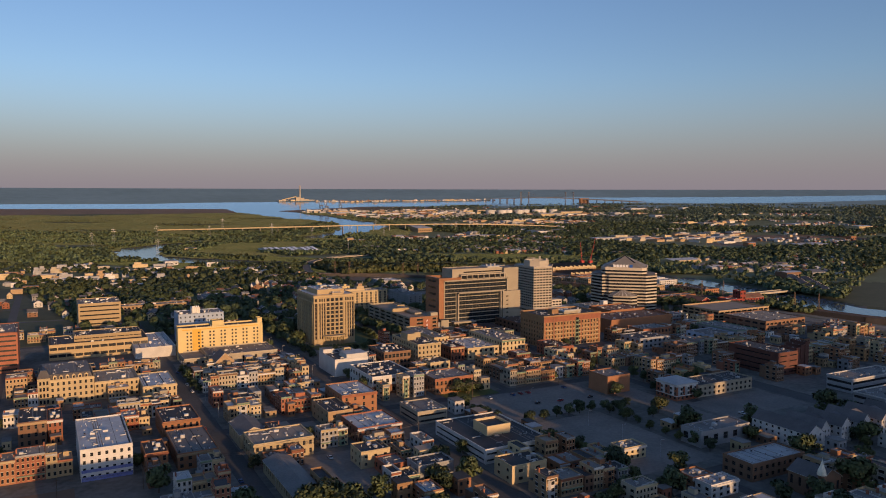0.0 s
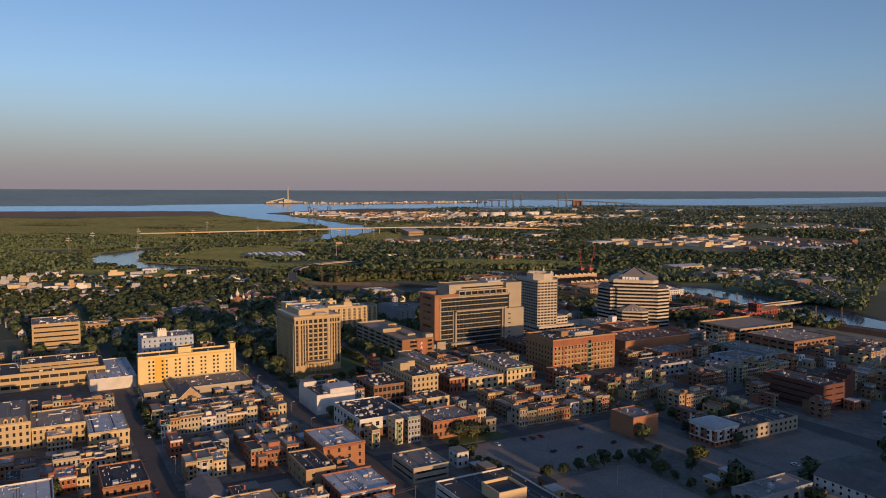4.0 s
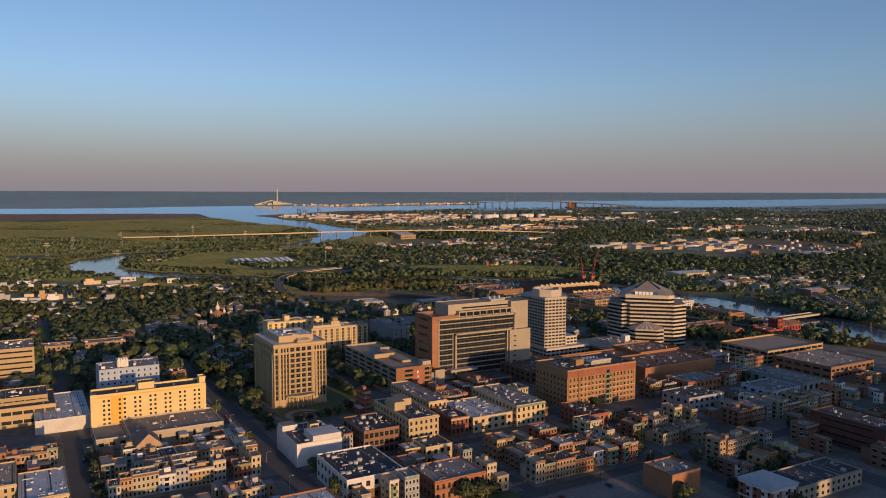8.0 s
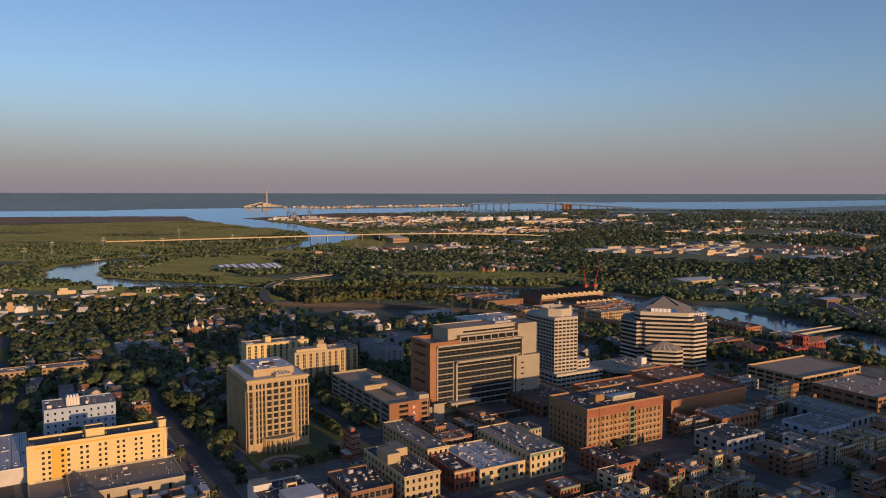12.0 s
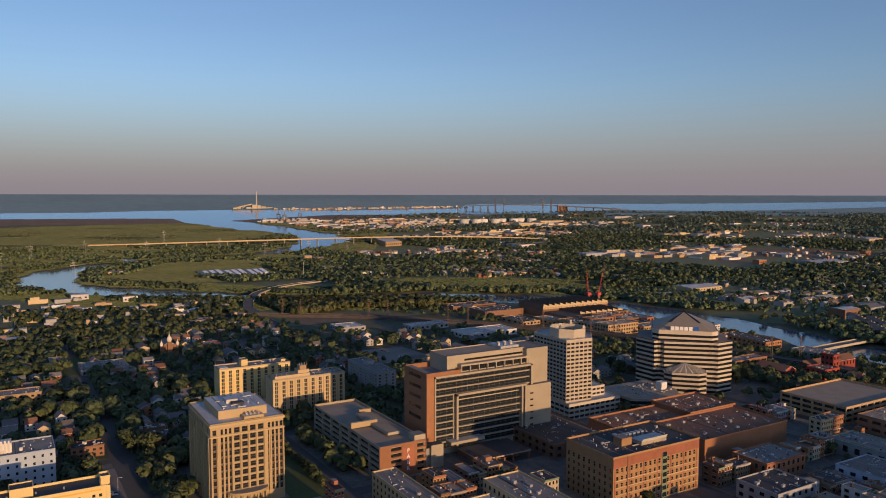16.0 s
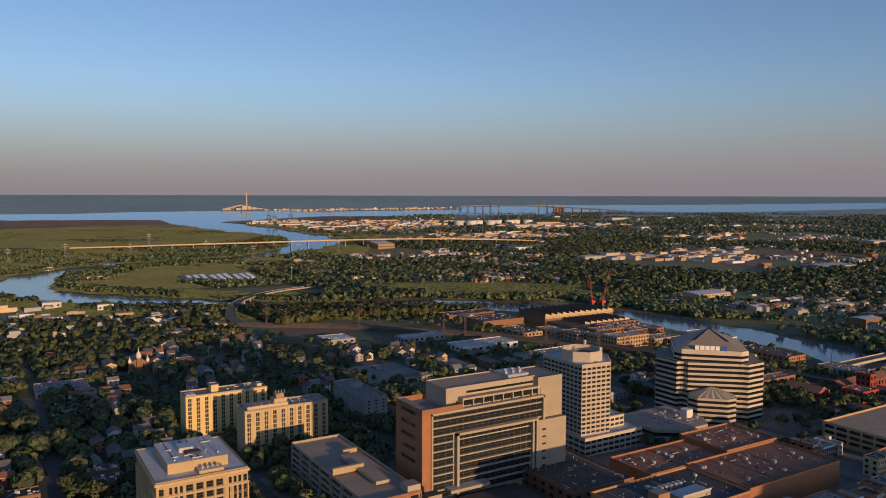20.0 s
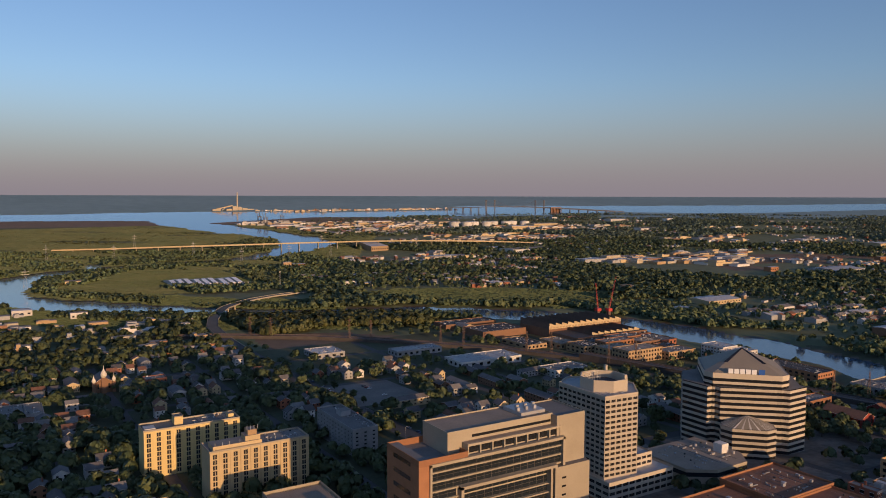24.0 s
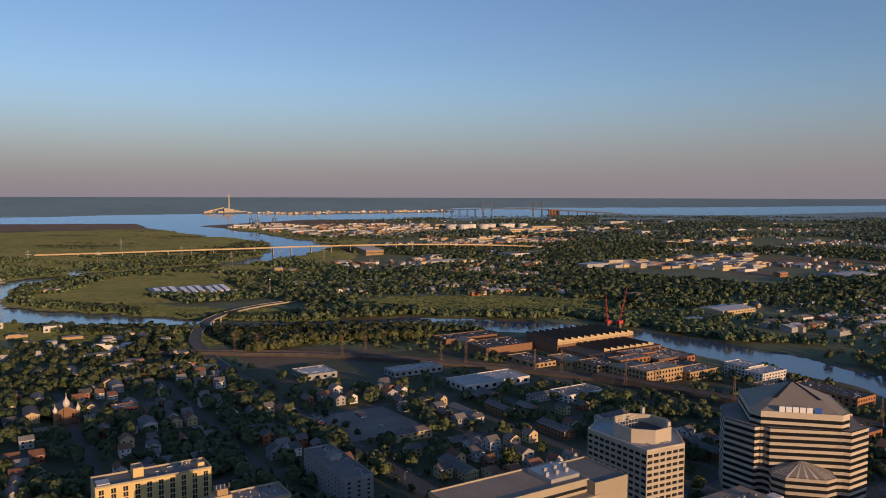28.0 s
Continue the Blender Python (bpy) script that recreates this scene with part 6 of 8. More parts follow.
    F("brick_terrace", "long low brick terrace", 350, 1215, 60, 16, 6, "orange", "roof_tan", 14, 3, 1, units=3, panes=False)
    F("school", "buff three-storey school with flat grey roof", 72, 880, 70, 18, 10, "buff", "roof_grey", 18, 4, 3, 0.5, 0.5, units=8, panes=False)
    F("school_hall", "low pale school hall with flat roof", 178, 985, 40, 34, 6, "grey", "roof_grey", 6, 5, 1, units=4, panes=False)
    F("brick_school", "square red brick school", 300, 1048, 18, 14, 10, "brick", "roof_grey", 6, 4, 3, units=1, panes=False)


def cranes():
    for k, (x, y, lean, ln) in enumerate(((905, 1128, -7, 36), (918, 1120, 16, 44))):
        r = thing("crane", x, y, 0, "red lattice crane with raised boom", "crane", "riverside cranes")
        s = Shape()
        s.box(-2, -2, -1, 2, 2, 16, "steel")
        s.box(-3, -3, 16, 4, 3, 20, "cranered")
        part("cab", s.mesh("cab"), r)
        s = Shape()
        t = math.tan(radians(lean))
        for ox, oy in ((-0.9, -0.9), (0.9, -0.9), (0.9, 0.9), (-0.9, 0.9)):
            a = [(ox - 0.16, oy - 0.16), (ox + 0.16, oy - 0.16), (ox + 0.16, oy + 0.16), (ox - 0.16, oy + 0.16)]
            for (x0, y0), (x1, y1) in zip(a, a[1:] + a[:1]):
                s.face([(x0, y0, 19), (x1, y1, 19), (x1 * 0.4 + t * ln, y1 * 0.4, 19 + ln), (x0 * 0.4 + t * ln, y0 * 0.4, 19 + ln)], "cranered")
        for i in range(14):
            z0, z1 = 19 + ln * i / 14, 19 + ln * (i + 1) / 14
            f0, f1 = 1 - 0.6 * i / 14, 1 - 0.6 * (i + 1) / 14
            x0, x1 = t * (z0 - 19), t * (z1 - 19)
            s.face([(x0 - 0.9 * f0, -0.9 * f0, z0), (x0 - 0.9 * f0 + 0.2, -0.9 * f0, z0), (x1 + 0.9 * f1, -0.9 * f1, z1), (x1 + 0.9 * f1 - 0.2, -0.9 * f1, z1)], "cranered")
        part("boom", s.mesh("boom"), r, label="red lattice boom")


def lattice(root, h, w, mat="steel", arms=()):
    """A tapering lattice mast in one mesh, with cross arms as parts."""
    s = Shape()

    def bar(p, q, t=0.14):
        p, q = Vector(p), Vector(q)
        d = (q - p).normalized()
        a = d.cross(Vector((0.3, 0.9, 0.31))).normalized() * t
        b = d.cross(a).normalized() * t
        for m, n in ((a, b), (b, -a), (-a, -b), (-b, a)):
            s.face([p + m, p + n, q + n, q + m], mat)

    n = 6
    for i in range(n):
        z0, z1 = h * i / n, h * (i + 1) / n
        f0, f1 = w * (1 - 0.75 * i / n), w * (1 - 0.75 * (i + 1) / n)
        c = ((-1, -1), (1, -1), (1, 1), (-1, 1))
        for (ax, ay), (bx, by) in zip(c, c[1:] + c[:1]):
            bar((ax * f0, ay * f0, z0), (ax * f1, ay * f1, z1))
            bar((ax * f0, ay * f0, z0), (bx * f1, by * f1, z1), 0.07)
    part("mast", s.mesh("mast"), root)
    for z, ln in arms:
        q = Shape()
        q.box(-ln, -0.25, z, ln, 0.25, z + 0.5, mat)
        part("cross_arm", q.mesh("cross_arm"), root)


def railway():
    pts = [(300, 1330), (420, 1290), (530, 1215), (610, 1130), (680, 1040), (725, 960), (752, 860), (775, 760), (800, 640), (830, 520), (880, 400)]
    r = thing("rail_viaduct", 0, 0, 0, "dark stone railway viaduct with low parapets and tracks", "viaduct")
    for (x0, y0), (x1, y1) in zip(pts, pts[1:]):
        s = Shape()
        d = Vector((x1 - x0, y1 - y0)).normalized()
        nx, ny = -d.y, d.x
        g0, g1 = float(gz(x0, y0)), float(gz(x1, y1))
        h = 1.0 if y0 > 1000 else 5.0

        def P(k, o, z):
            x, y, g = (x0, y0, g0) if k == 0 else (x1, y1, g1)
            return (x + nx * o, y + ny * o, max(g, 2) + z)

        for o0, o1, z0, z1, mat, what in ((-7, 7, -8, h, "ballast", "span"), (-7.2, -6.6, h, h + 0.9, "ballast", "parapet"), (6.6, 7.2, h, h + 0.9, "ballast", "parapet"), (-4.5, -2.7, h, h + 0.3, "steel", "track"), (2.7, 4.5, h, h + 0.3, "steel", "track")):
            s = Shape()
            s.face([P(0, o0, z1), P(1, o0, z1), P(1, o1, z1), P(0, o1, z1)][::-1], mat)
            s.face([P(0, o0, z0), P(1, o0, z0), P(1, o0, z1), P(0, o0, z1)][::-1], mat)
            s.face([P(0, o1, z0), P(1, o1, z0), P(1, o1, z1), P(0, o1, z1)], mat)
            part(what, s.mesh(what), r)
    k = 0
    for (x0, y0), (x1, y1) in zip(pts[1:], pts[2:]):
        for f in (0.45,):
            x, y = x0 + (x1 - x0) * f, y0 + (y1 - y0) * f
            t = thing("catenary_mast", x + 10, y - 10, float(gz(x, y)), "rusty lattice railway mast with cross arms", "pylon", "railway masts", turn=0.5)
            lattice(t, 26, 1.3, "steel", ((18, 4), (21, 4), (24, 3)))
            t = thing("catenary_mast", x - 10, y + 8, float(gz(x, y)), "rusty lattice railway mast with cross arms", "pylon", "railway masts", turn=0.5)
            lattice(t, 26, 1.3, "steel", ((18, 4), (24, 3)))
    F("red_station_hall", "red painted station hall with flat roof", 735, 632, 22, 18, 9, "redpaint", "roof_brown", 4, 4, 2, units=2, panes=False)
    F("red_station_tower", "square red station tower", 770, 646, 9, 12, 17, "redpaint", "roof_brown", 2, 3, 3, units=0, panes=False)
    gable_hall("red_station_wing", "red station wing with pitched roof", 712, 655, 16, 30, 7, 4, "redpaint", "roof_brown", "station")
    gable_hall("red_station_concourse", "long red brick station concourse under a hipped brown roof", 762, 664, 74, 15, 8, 4, "redpaint", "roof_brown", "station", False, 14)
    gable_hall("red_station_pavilion", "small red station pavilion with a brown pitched roof", 742, 606, 12, 12, 6, 3.5, "redpaint", "roof_brown", "station")
    F("brick_station_range", "long brick station range", 690, 700, 60, 14, 9, "orange", "roof_grey", 12, 3, 2, units=3, panes=False)


def road_bridge():
    pts = [(429, 1180, 0), (431, 1270, 0.6), (436, 1350, 2.5), (449, 1396, 4.2), (466, 1440, 5.2), (490, 1488, 5.6), (522, 1530, 5.4), (560, 1568, 4.5), (602, 1600, 3.2), (720, 1660, 0.8), (860, 1720, 0.3)]
    r = thing("road_bridge", 0, 0, 0, "concrete road bridge curving over the creek", "bridge")
    for (x0, y0, z0), (x1, y1, z1) in zip(pts, pts[1:]):
        s = Shape()
        d = Vector((x1 - x0, y1 - y0)).normalized()
        nx, ny = -d.y, d.x

        def Q(k, o, z):
            x, y, g = (x0, y0, z0) if k == 0 else (x1, y1, z1)
            return (x + nx * o, y + ny * o, g + z)

        for o0, o1, a, b, mat in ((-7, 7, -0.9, 0.4, "asphalt"), (-7.2, -6.9, -1.0, 1.1, "concrete"), (6.9, 7.2, -1.0, 1.1, "concrete")):
            s.face([Q(0, o0, b), Q(1, o0, b), Q(1, o1, b), Q(0, o1, b)][::-1], mat)
            s.face([Q(0, o0, a), Q(1, o0, a), Q(1, o0, b), Q(0, o0, b)][::-1], mat)
            s.face([Q(0, o1, a), Q(1, o1, a), Q(1, o1, b), Q(0, o1, b)], mat)
        for f in (0.25, 0.75):
            x, y, z = x0 + (x1 - x0) * f, y0 + (y1 - y0) * f, z0 + (z1 - z0) * f
            s.box(x - 1, y - 4, -5, x + 1, y + 4, z - 0.5, "concrete")
        part("span", s.mesh("span"), r)


def creek_bridge():
    """Low road bridge over the creek beside the station."""
    pts = [(812, 735, 3.4), (862, 735, 3.0), (905, 736, 3.6), (985, 738, 3.6), (1045, 740, 1.2)]
    r = thing("creek_bridge", 0, 0, 0, "low pale concrete road bridge over the creek", "bridge")
    for (x0, y0, z0), (x1, y1, z1) in zip(pts, pts[1:]):
        d = Vector((x1 - x0, y1 - y0)).normalized()
        for o0, o1, a, b, mat, what in ((-6, 6, -1.2, 0.0, "lot", "deck"), (-6.5, -6, -1.5, 1.1, "concrete", "parapet"), (6, 6.5, -1.5, 1.1, "concrete", "parapet")):
            s = Shape()
            low, top = ([(x - d.y * o, y + d.x * o, z + e) for o in (o0, o1) for x, y, z in ((x0, y0, z0), (x1, y1, z1))] for e in (a, b))
            for q in ((0, 1, 3, 2),):
                s.face([top[i] for i in q][::-1], mat)
                s.face([low[i] for i in q], mat)
            for i, j in ((0, 1), (1, 3), (3, 2), (2, 0)):
                s.face([low[i], low[j], top[j], top[i]], mat)
            part(what, s.mesh(what), r)
        s = Shape()
        s.box(x0 - 1, y0 - 4, -5, x0 + 1, y0 + 4, z0 - 1.2, "concrete")
        part("pier", s.mesh("pier"), r)


dome_church()
creek_bridge()
sawtooth_works()
cranes()
railway()
road_bridge()
rng = random.Random(31)
for k in range(26):
    gable_hall("white_town_house", "white riverside town house with grey gabled roof", 1004 + 8.5 * (k % 13) + (k // 13) * 6, 690 + 9 * (k % 13) + 30 * (k // 13), 7.5, 11, 9, 3, "white", "shingle", "house", True, 2, 0.0, "riverside town houses", False, False, 3)

# ---- trees ----
def leaf_cloud(rng, blobs, n, size):
    """Leaf clumps over a set of blobs (x, y, z, radius): arrays of quads."""
    v = []
    w = np.array([b[3] ** 2 for b in blobs])
    pick = rng.choice(len(blobs), n, p=w / w.sum())
    for i in pick:
        x, y, z, r = blobs[i]
        d = rng.normal(size=3)
        d /= np.linalg.norm(d)
        c = np.array([x, y, z]) + d * r * rng.uniform(0.72, 1.08) * np.array([1, 1, 0.85])
        a = rng.normal(size=3)
        a = np.cross(d + rng.normal(size=3) * 0.45, a)
        a /= np.linalg.norm(a)
        b = np.cross(d + rng.normal(size=3) * 0.35, a)
        b /= np.linalg.norm(b)
        s = size * rng.uniform(0.6, 1.3)
        v += [c - a * s - b * s * 0.7, c + a * s - b * s * 0.5, c + a * s * 0.8 + b * s * 0.7, c - a * s * 0.7 + b * s * 0.8]
    return v


def tree_meshes(seed, h, spread):
    rng = np.random.default_rng(seed)
    s = Shape()

    def limb(p, q, r0, r1):
        p, q = Vector(p), Vector(q)
        d = (q - p).normalized()
        a = d.cross(Vector((0.1, 0.97, 0.2))).normalized()
        b = d.cross(a)
        ring = [(a * math.cos(t) + b * math.sin(t)) for t in (0, 1.05, 2.09, 3.14, 4.19, 5.24)]
        for m, n in zip(ring, ring[1:] + ring[:1]):
            s.face([p + m * r0, p + n * r0, q + n * r1, q + m * r1], "bark")

    limb((0, 0, -0.5), (0.1, 0, h * 0.42), 0.32, 0.2)
    limb((0.1, 0, h * 0.42), (0.2, 0.1, h * 0.8), 0.2, 0.06)
    blobs = [(0, 0, h * 0.68, spread * 0.7), (0, 0, h * 0.42, spread * 0.6)]
    for i in range(7):
        a = 2 * math.pi * i / 7 + rng.uniform(-0.4, 0.4)
        rr, z = spread * rng.uniform(0.5, 0.85), h * rng.uniform(0.3, 0.8)
        limb((0.05, 0, h * rng.uniform(0.25, 0.45)), (rr * math.cos(a), rr * math.sin(a), z), 0.13, 0.05)
        blobs.append((rr * math.cos(a), rr * math.sin(a), z, spread * rng.uniform(0.36, 0.56)))
    trunk = s.mesh("trunk")
    v = leaf_cloud(rng, blobs, 900, 0.046 * h)
    return trunk, v


def soften(me, v, centre, up=0.35):
    """Leaves shade as parts of a rounded crown."""
    n = np.asarray(v, float) - centre
    n /= np.linalg.norm(n, axis=1, keepdims=True) + 1e-9
    n[:, 2] += up
    n += np.repeat(np.random.default_rng(5).normal(size=(len(n) // 4, 3)), 4, 0) * 0.5
    n /= np.linalg.norm(n, axis=1, keepdims=True)
    me.polygons.foreach_set("use_smooth", np.ones(len(me.polygons), bool))
    me.normals_split_custom_set_from_vertices(n.tolist())


TREES = []
for k, (h, sp, leaf) in enumerate(((11, 4.6, "leaf"), (9, 3.6, "leaf3"), (13, 5.2, "leaf"), (8, 3.4, "leaf2"), (12, 4.4, "leaf3"), (10, 4.4, "leaf2"))):
    tr, v = tree_meshes(40 + k, h, sp)
    cr = mesh_of("crown", [tuple(p) for p in v], [(i, i + 1, i + 2, i + 3) for i in range(0, len(v), 4)], [M[leaf]])
    soften(cr, v, np.array([0, 0, h * 0.42]), 0.12)
    TREES.append((tr, cr, ("broad green", "dark green", "tall green", "olive green", "dark leafy", "yellow-green")[k]))


def tree(x, y, kind, size, turn, z=None):
    tr, cr, word = TREES[kind]
    r = thing("tree", x, y, float(gz(x, y)) + 0.1 if z is None else z, f"{word} broadleaf tree with uneven crown", "tree", "town trees", turn)
    r.scale = (size, size, size)
    part("trunk", tr, r)
    part("crown", cr, r)
    PLANTED.append((x, y))


PLANTED = []


def plant(x0, y0, x1, y1, n, seed, size=(0.7, 1.25), kinds=(0, 1, 2, 3, 4, 5), gap=2.0, roads=False):
    rng = random.Random(seed)
    for _ in range(n * 4):
        x, y, s = rng.uniform(x0, x1), rng.uniform(y0, y1), rng.uniform(*size)
        c = 1.6 * s
        if any(bx0 - c < x < bx1 + c and by0 - c < y < by1 + c for bx0, by0, bx1, by1 in TAKEN):
            continue
        if not roads and (any(abs(x - cc) < h - 1 for cc, h in XST) or any(abs(y - cc) < h - 1 for cc, h in YST)):
            continue
        if any((x - a) ** 2 + (y - b) ** 2 < gap * gap for a, b in PLANTED[-400:]):
            continue
        tree(x, y, rng.choice(kinds), s, rng.uniform(0, 6.3))
        n -= 1
        if n <= 0:
            break


def avenue(x0, y0, x1, y1, n, seed, size=(0.55, 0.8)):
    rng = random.Random(seed)
    for i in range(n):
        f = (i + 0.5) / n
        tree(x0 + (x1 - x0) * f + rng.uniform(-0.6, 0.6), y0 + (y1 - y0) * f + rng.uniform(-1, 1), rng.choice((0, 1, 3, 4)), rng.uniform(*size), rng.uniform(0, 6.3))


avenue(187, 560, 187, 700, 12, 51, (0.7, 1.0))
avenue(87, 496, 87, 570, 6, 50, (0.6, 0.9))
avenue(224, 350, 224, 410, 7, 52)
avenue(296, 258, 296, 345, 8, 53)
avenue(236, 250, 236, 300, 6, 54, (0.7, 1.0))
avenue(240, 348, 320, 348, 9, 55)
avenue(420, 760, 420, 1000, 12, 56)
avenue(443, 760, 443, 1000, 12, 57)
avenue(350, 410, 350, 470, 5, 58)
avenue(90, 230, 90, 284, 5, 59, (0.8, 1.1))
avenue(262, 610, 262, 700, 10, 61, (0.6, 0.9))
avenue(204, 576, 238, 576, 5, 62, (0.6, 0.8))
plant(318, 420, 352, 470, 9, 63, (0.7, 1.0))
plant(120, 120, 420, 330, 72, 64, (0.8, 1.35))
plant(230, 330, 420, 410, 14, 74, (0.7, 1.0))
plant(40, 250, 120, 340, 16, 75, (0.8, 1.3))
plant(228, 410, 262, 440, 7, 65, (0.7, 1.1))
plant(90, 620, 255, 760, 22, 66, (0.9, 1.5), (0, 1, 2, 4))
plant(445, 700, 620, 820, 16, 68, (0.7, 1.2))
plant(-60, 300, 560, 600, 46, 71, (0.5, 0.9))
plant(560, 620, 700, 720, 12, 70, (0.7, 1.1))
plant(20, 220, 120, 330, 12, 73, (0.7, 1.2))
tree(313, 196, 5, 1.7, 0.3)


def woods(name, label, n, seed, size, leaf, where, cards=14, fine=1.0):
    """Many far trees as one mesh. where(x, y): which of the tried spots of the map are wooded. Drawn in with the distance."""
    rng = np.random.default_rng(seed)
    X, Y = [], []
    while len(X) < n:
        a, s = rng.uniform(-0.62, 0.62, 40000) + GA, np.exp(rng.uniform(np.log(380), np.log(8500), 40000))
        x, y = RX + s * np.sin(a), RY + s * np.cos(a)
        k = where(x, y, s) & (wetness(x, y) > 7)
        X += x[k].tolist()
        Y += y[k].tolist()
        if not k.any():
            break
    X, Y = np.array(X[:n]), np.array(Y[:n])
    px, py, pz, k = place(X, Y)
    r = rng.uniform(*size, len(X)) * k
    m = len(X)
    d = rng.normal(size=(m, cards, 3))
    d /= np.linalg.norm(d, axis=2, keepdims=True)
    d[:, :, 2] = np.abs(d[:, :, 2]) * 1.1 - 0.15
    c = d * (r[:, None, None] * rng.uniform(0.65, 1.05, (m, cards, 1)))
    c[:, :, 2] += r[:, None] * 1.15
    c += np.stack([px, py, pz], -1)[:, None]
    a = np.cross(d + rng.normal(size=d.shape) * 0.4, rng.normal(size=d.shape))
    a /= np.linalg.norm(a, axis=2, keepdims=True)
    b = np.cross(d, a)
    b /= np.linalg.norm(b, axis=2, keepdims=True)
    s = (r[:, None, None] * rng.uniform(0.36, 0.62, (m, cards, 1)) * fine)
    q = np.stack([c - a * s - b * s, c + a * s - b * s * 0.8, c + a * s * 0.9 + b * s, c - a * s * 0.8 + b * s * 0.9], 2).reshape(-1, 3)
    f = np.arange(len(q)).reshape(-1, 4)
    me = mesh_of(name, q, f.tolist(), [M[leaf]])
    soften(me, q, np.repeat(np.stack([px, py, pz + r * 0.8], -1), cards * 4, 0), 0.12)
    tagged(new(name, me), label, "woods", kind="stuff")


def fringe(x, y, s):
    w = wetness(x, y)
    return (w < 42) & (np.sin(x / 47) + np.sin(y / 39 + 1) > -0.6)


def patch(a, b, c=0.0):
    return lambda x, y: np.sin(x / a + c) * np.sin(y / b + 2 * c) + 0.5 * np.sin(x / (a * 0.37) + y / (b * 0.41))


P1 = patch(130, 150, 0.4)
side_of = lambda x, y: x * math.cos(GA) - y * math.sin(GA)
on_street = lambda x, y: (np.abs(x[:, None] - np.array([c for c, h in XST])).min(1) < 6) | (np.abs(y[:, None] - np.array([c for c, h in YST])).min(1) < 6)
PARK = [(800, 1375), (1010, 1255), (1180, 1340), (1000, 1520), (840, 1600), (740, 1560)]
FIELD = [(330, 1900), (700, 1750), (760, 2050), (480, 2200)]


def clear(x, y):
    """Away from footprints."""
    ok = np.ones(x.shape, bool)
    for x0, y0, x1, y1 in TAKEN:
        ok &= ~((x > x0 - 2) & (x < x1 + 2) & (y > y0 - 2) & (y < y1 + 2))
    return ok


RAIL = [(300, 1330, 12), (420, 1290, 12), (530, 1215, 12), (610, 1130, 12), (680, 1040, 12), (725, 960, 12), (752, 860, 12), (775, 760, 12), (800, 640, 12)]
DIRT = [(450, 1160), (500, 1060), (600, 1040), (680, 1110), (575, 1235), (465, 1290)]
open_land = lambda x, y: np.sin(x / 330 + 2) * np.sin(y / 210) > 0.2
woods("riverside_woods", "green woods along the creek banks", 2300, 81, (2.4, 4.2), "haleaf", lambda x, y, s: fringe(x, y, s) & (s < 3500) & (x < 780), 18)
woods("olive_woods", "olive-green clumps beside the creek", 420, 82, (4.0, 7.0), "leaf2", lambda x, y, s: inside(x, y, [(470, 1250), (560, 1270), (700, 1215), (690, 1290), (520, 1370), (470, 1400)]), 40)
woods("suburban_woods", "dark woods between the suburbs", 8200, 83, (2.2, 6.6), "haleaf", lambda x, y, s: (side_of(x, y) > -150) & (s > 1300) & (s < 3600) & (y + 0.2 * x > 1300) & (P1(x, y) > -0.15) & ~open_land(x, y) & ~inside(x, y, PARK), 16)
woods("suburban_trees", "green trees scattered over the suburbs", 6800, 84, (2.0, 5.6), "haleaf", lambda x, y, s: (side_of(x, y) > -600) & (s > 1250) & (s < 6200) & (P1(y + 300, x) > -0.35) & ~open_land(x, y) & (x > 650) & ~inside(x, y, PARK) & ~((x > 690) & (x < 960) & (y < 1190)), 14)
woods("creekside_woods", "tall green woods on the far creek bank", 800, 89, (2.6, 5.8), "haleaf", lambda x, y, s: (x > 780) & (s < 2600) & (y > 560) & (along(x, y, CREEK) < 90) & (along(x - 19, y - 35, CREEK) < along(x, y, CREEK)) & ~inside(x, y, PARK) & (P1(x * 2.2, y * 2.2) > 0.12), 30, 0.8)
woods("east_side_trees", "trees over the east side yards", 1500, 85, (2.2, 5.4), "leaf", lambda x, y, s: (x > -220) & (x < 700) & (y > 620 + 200 * (x > 400)) & ~inside(x, y, DIRT) & (P1(x * 2, y * 2) > -0.5) & (y < 1230) & ~((x < 105) & (y < 705)) & ~on_street(x, y) & (along(x, y, RAIL) > 2) & clear(x, y), 80, 0.6)
woods("left_side_trees", "trees over the northern yards", 900, 86, (2.4, 5.6), "leaf", lambda x, y, s: (x < 420) & (y > 1180) & (y < 1700) & (P1(x, y) > -0.55), 44, 0.75)
woods("railside_trees", "trees and scrub between the railway and the water", 520, 90, (2.4, 4.8), "leaf", lambda x, y, s: (x > 650) & (x < 1120) & (y > 380) & (y < 900) & (along(x, y, RAIL) > 3) & (P1(x * 2, y * 2) > -0.3) & clear(x, y), 60, 0.65)
woods("far_bank_trees", "green trees among the yards on the far creek bank", 1000, 97, (2.2, 5.2), "haleaf", lambda x, y, s: (x > 1000) & (x < 1750) & (y > 640) & (y < 1400) & (s < 1900) & (P1(x * 1.7, y * 1.7) > -0.35) & ~inside(x, y, PARK), 22, 0.85)
woods("yard_trees", "dark tall trees between the houses", 420, 98, (3.0, 6.2), "leaf3", lambda x, y, s: (x > 60) & (x < 425) & (y > 872) & (y < 1180) & ~on_street(x, y) & (P1(x * 3, y * 3) > -0.3) & clear(x, y), 130, 0.5)
woods("old_quarter_trees", "tall dark trees over the old quarter", 60, 92, (3.5, 7.0), "leaf3", lambda x, y, s: (x > 60) & (x < 256) & (y > 724) & (y < 900) & (np.abs(y - 868) > 5) & clear(x, y), 260, 0.42)
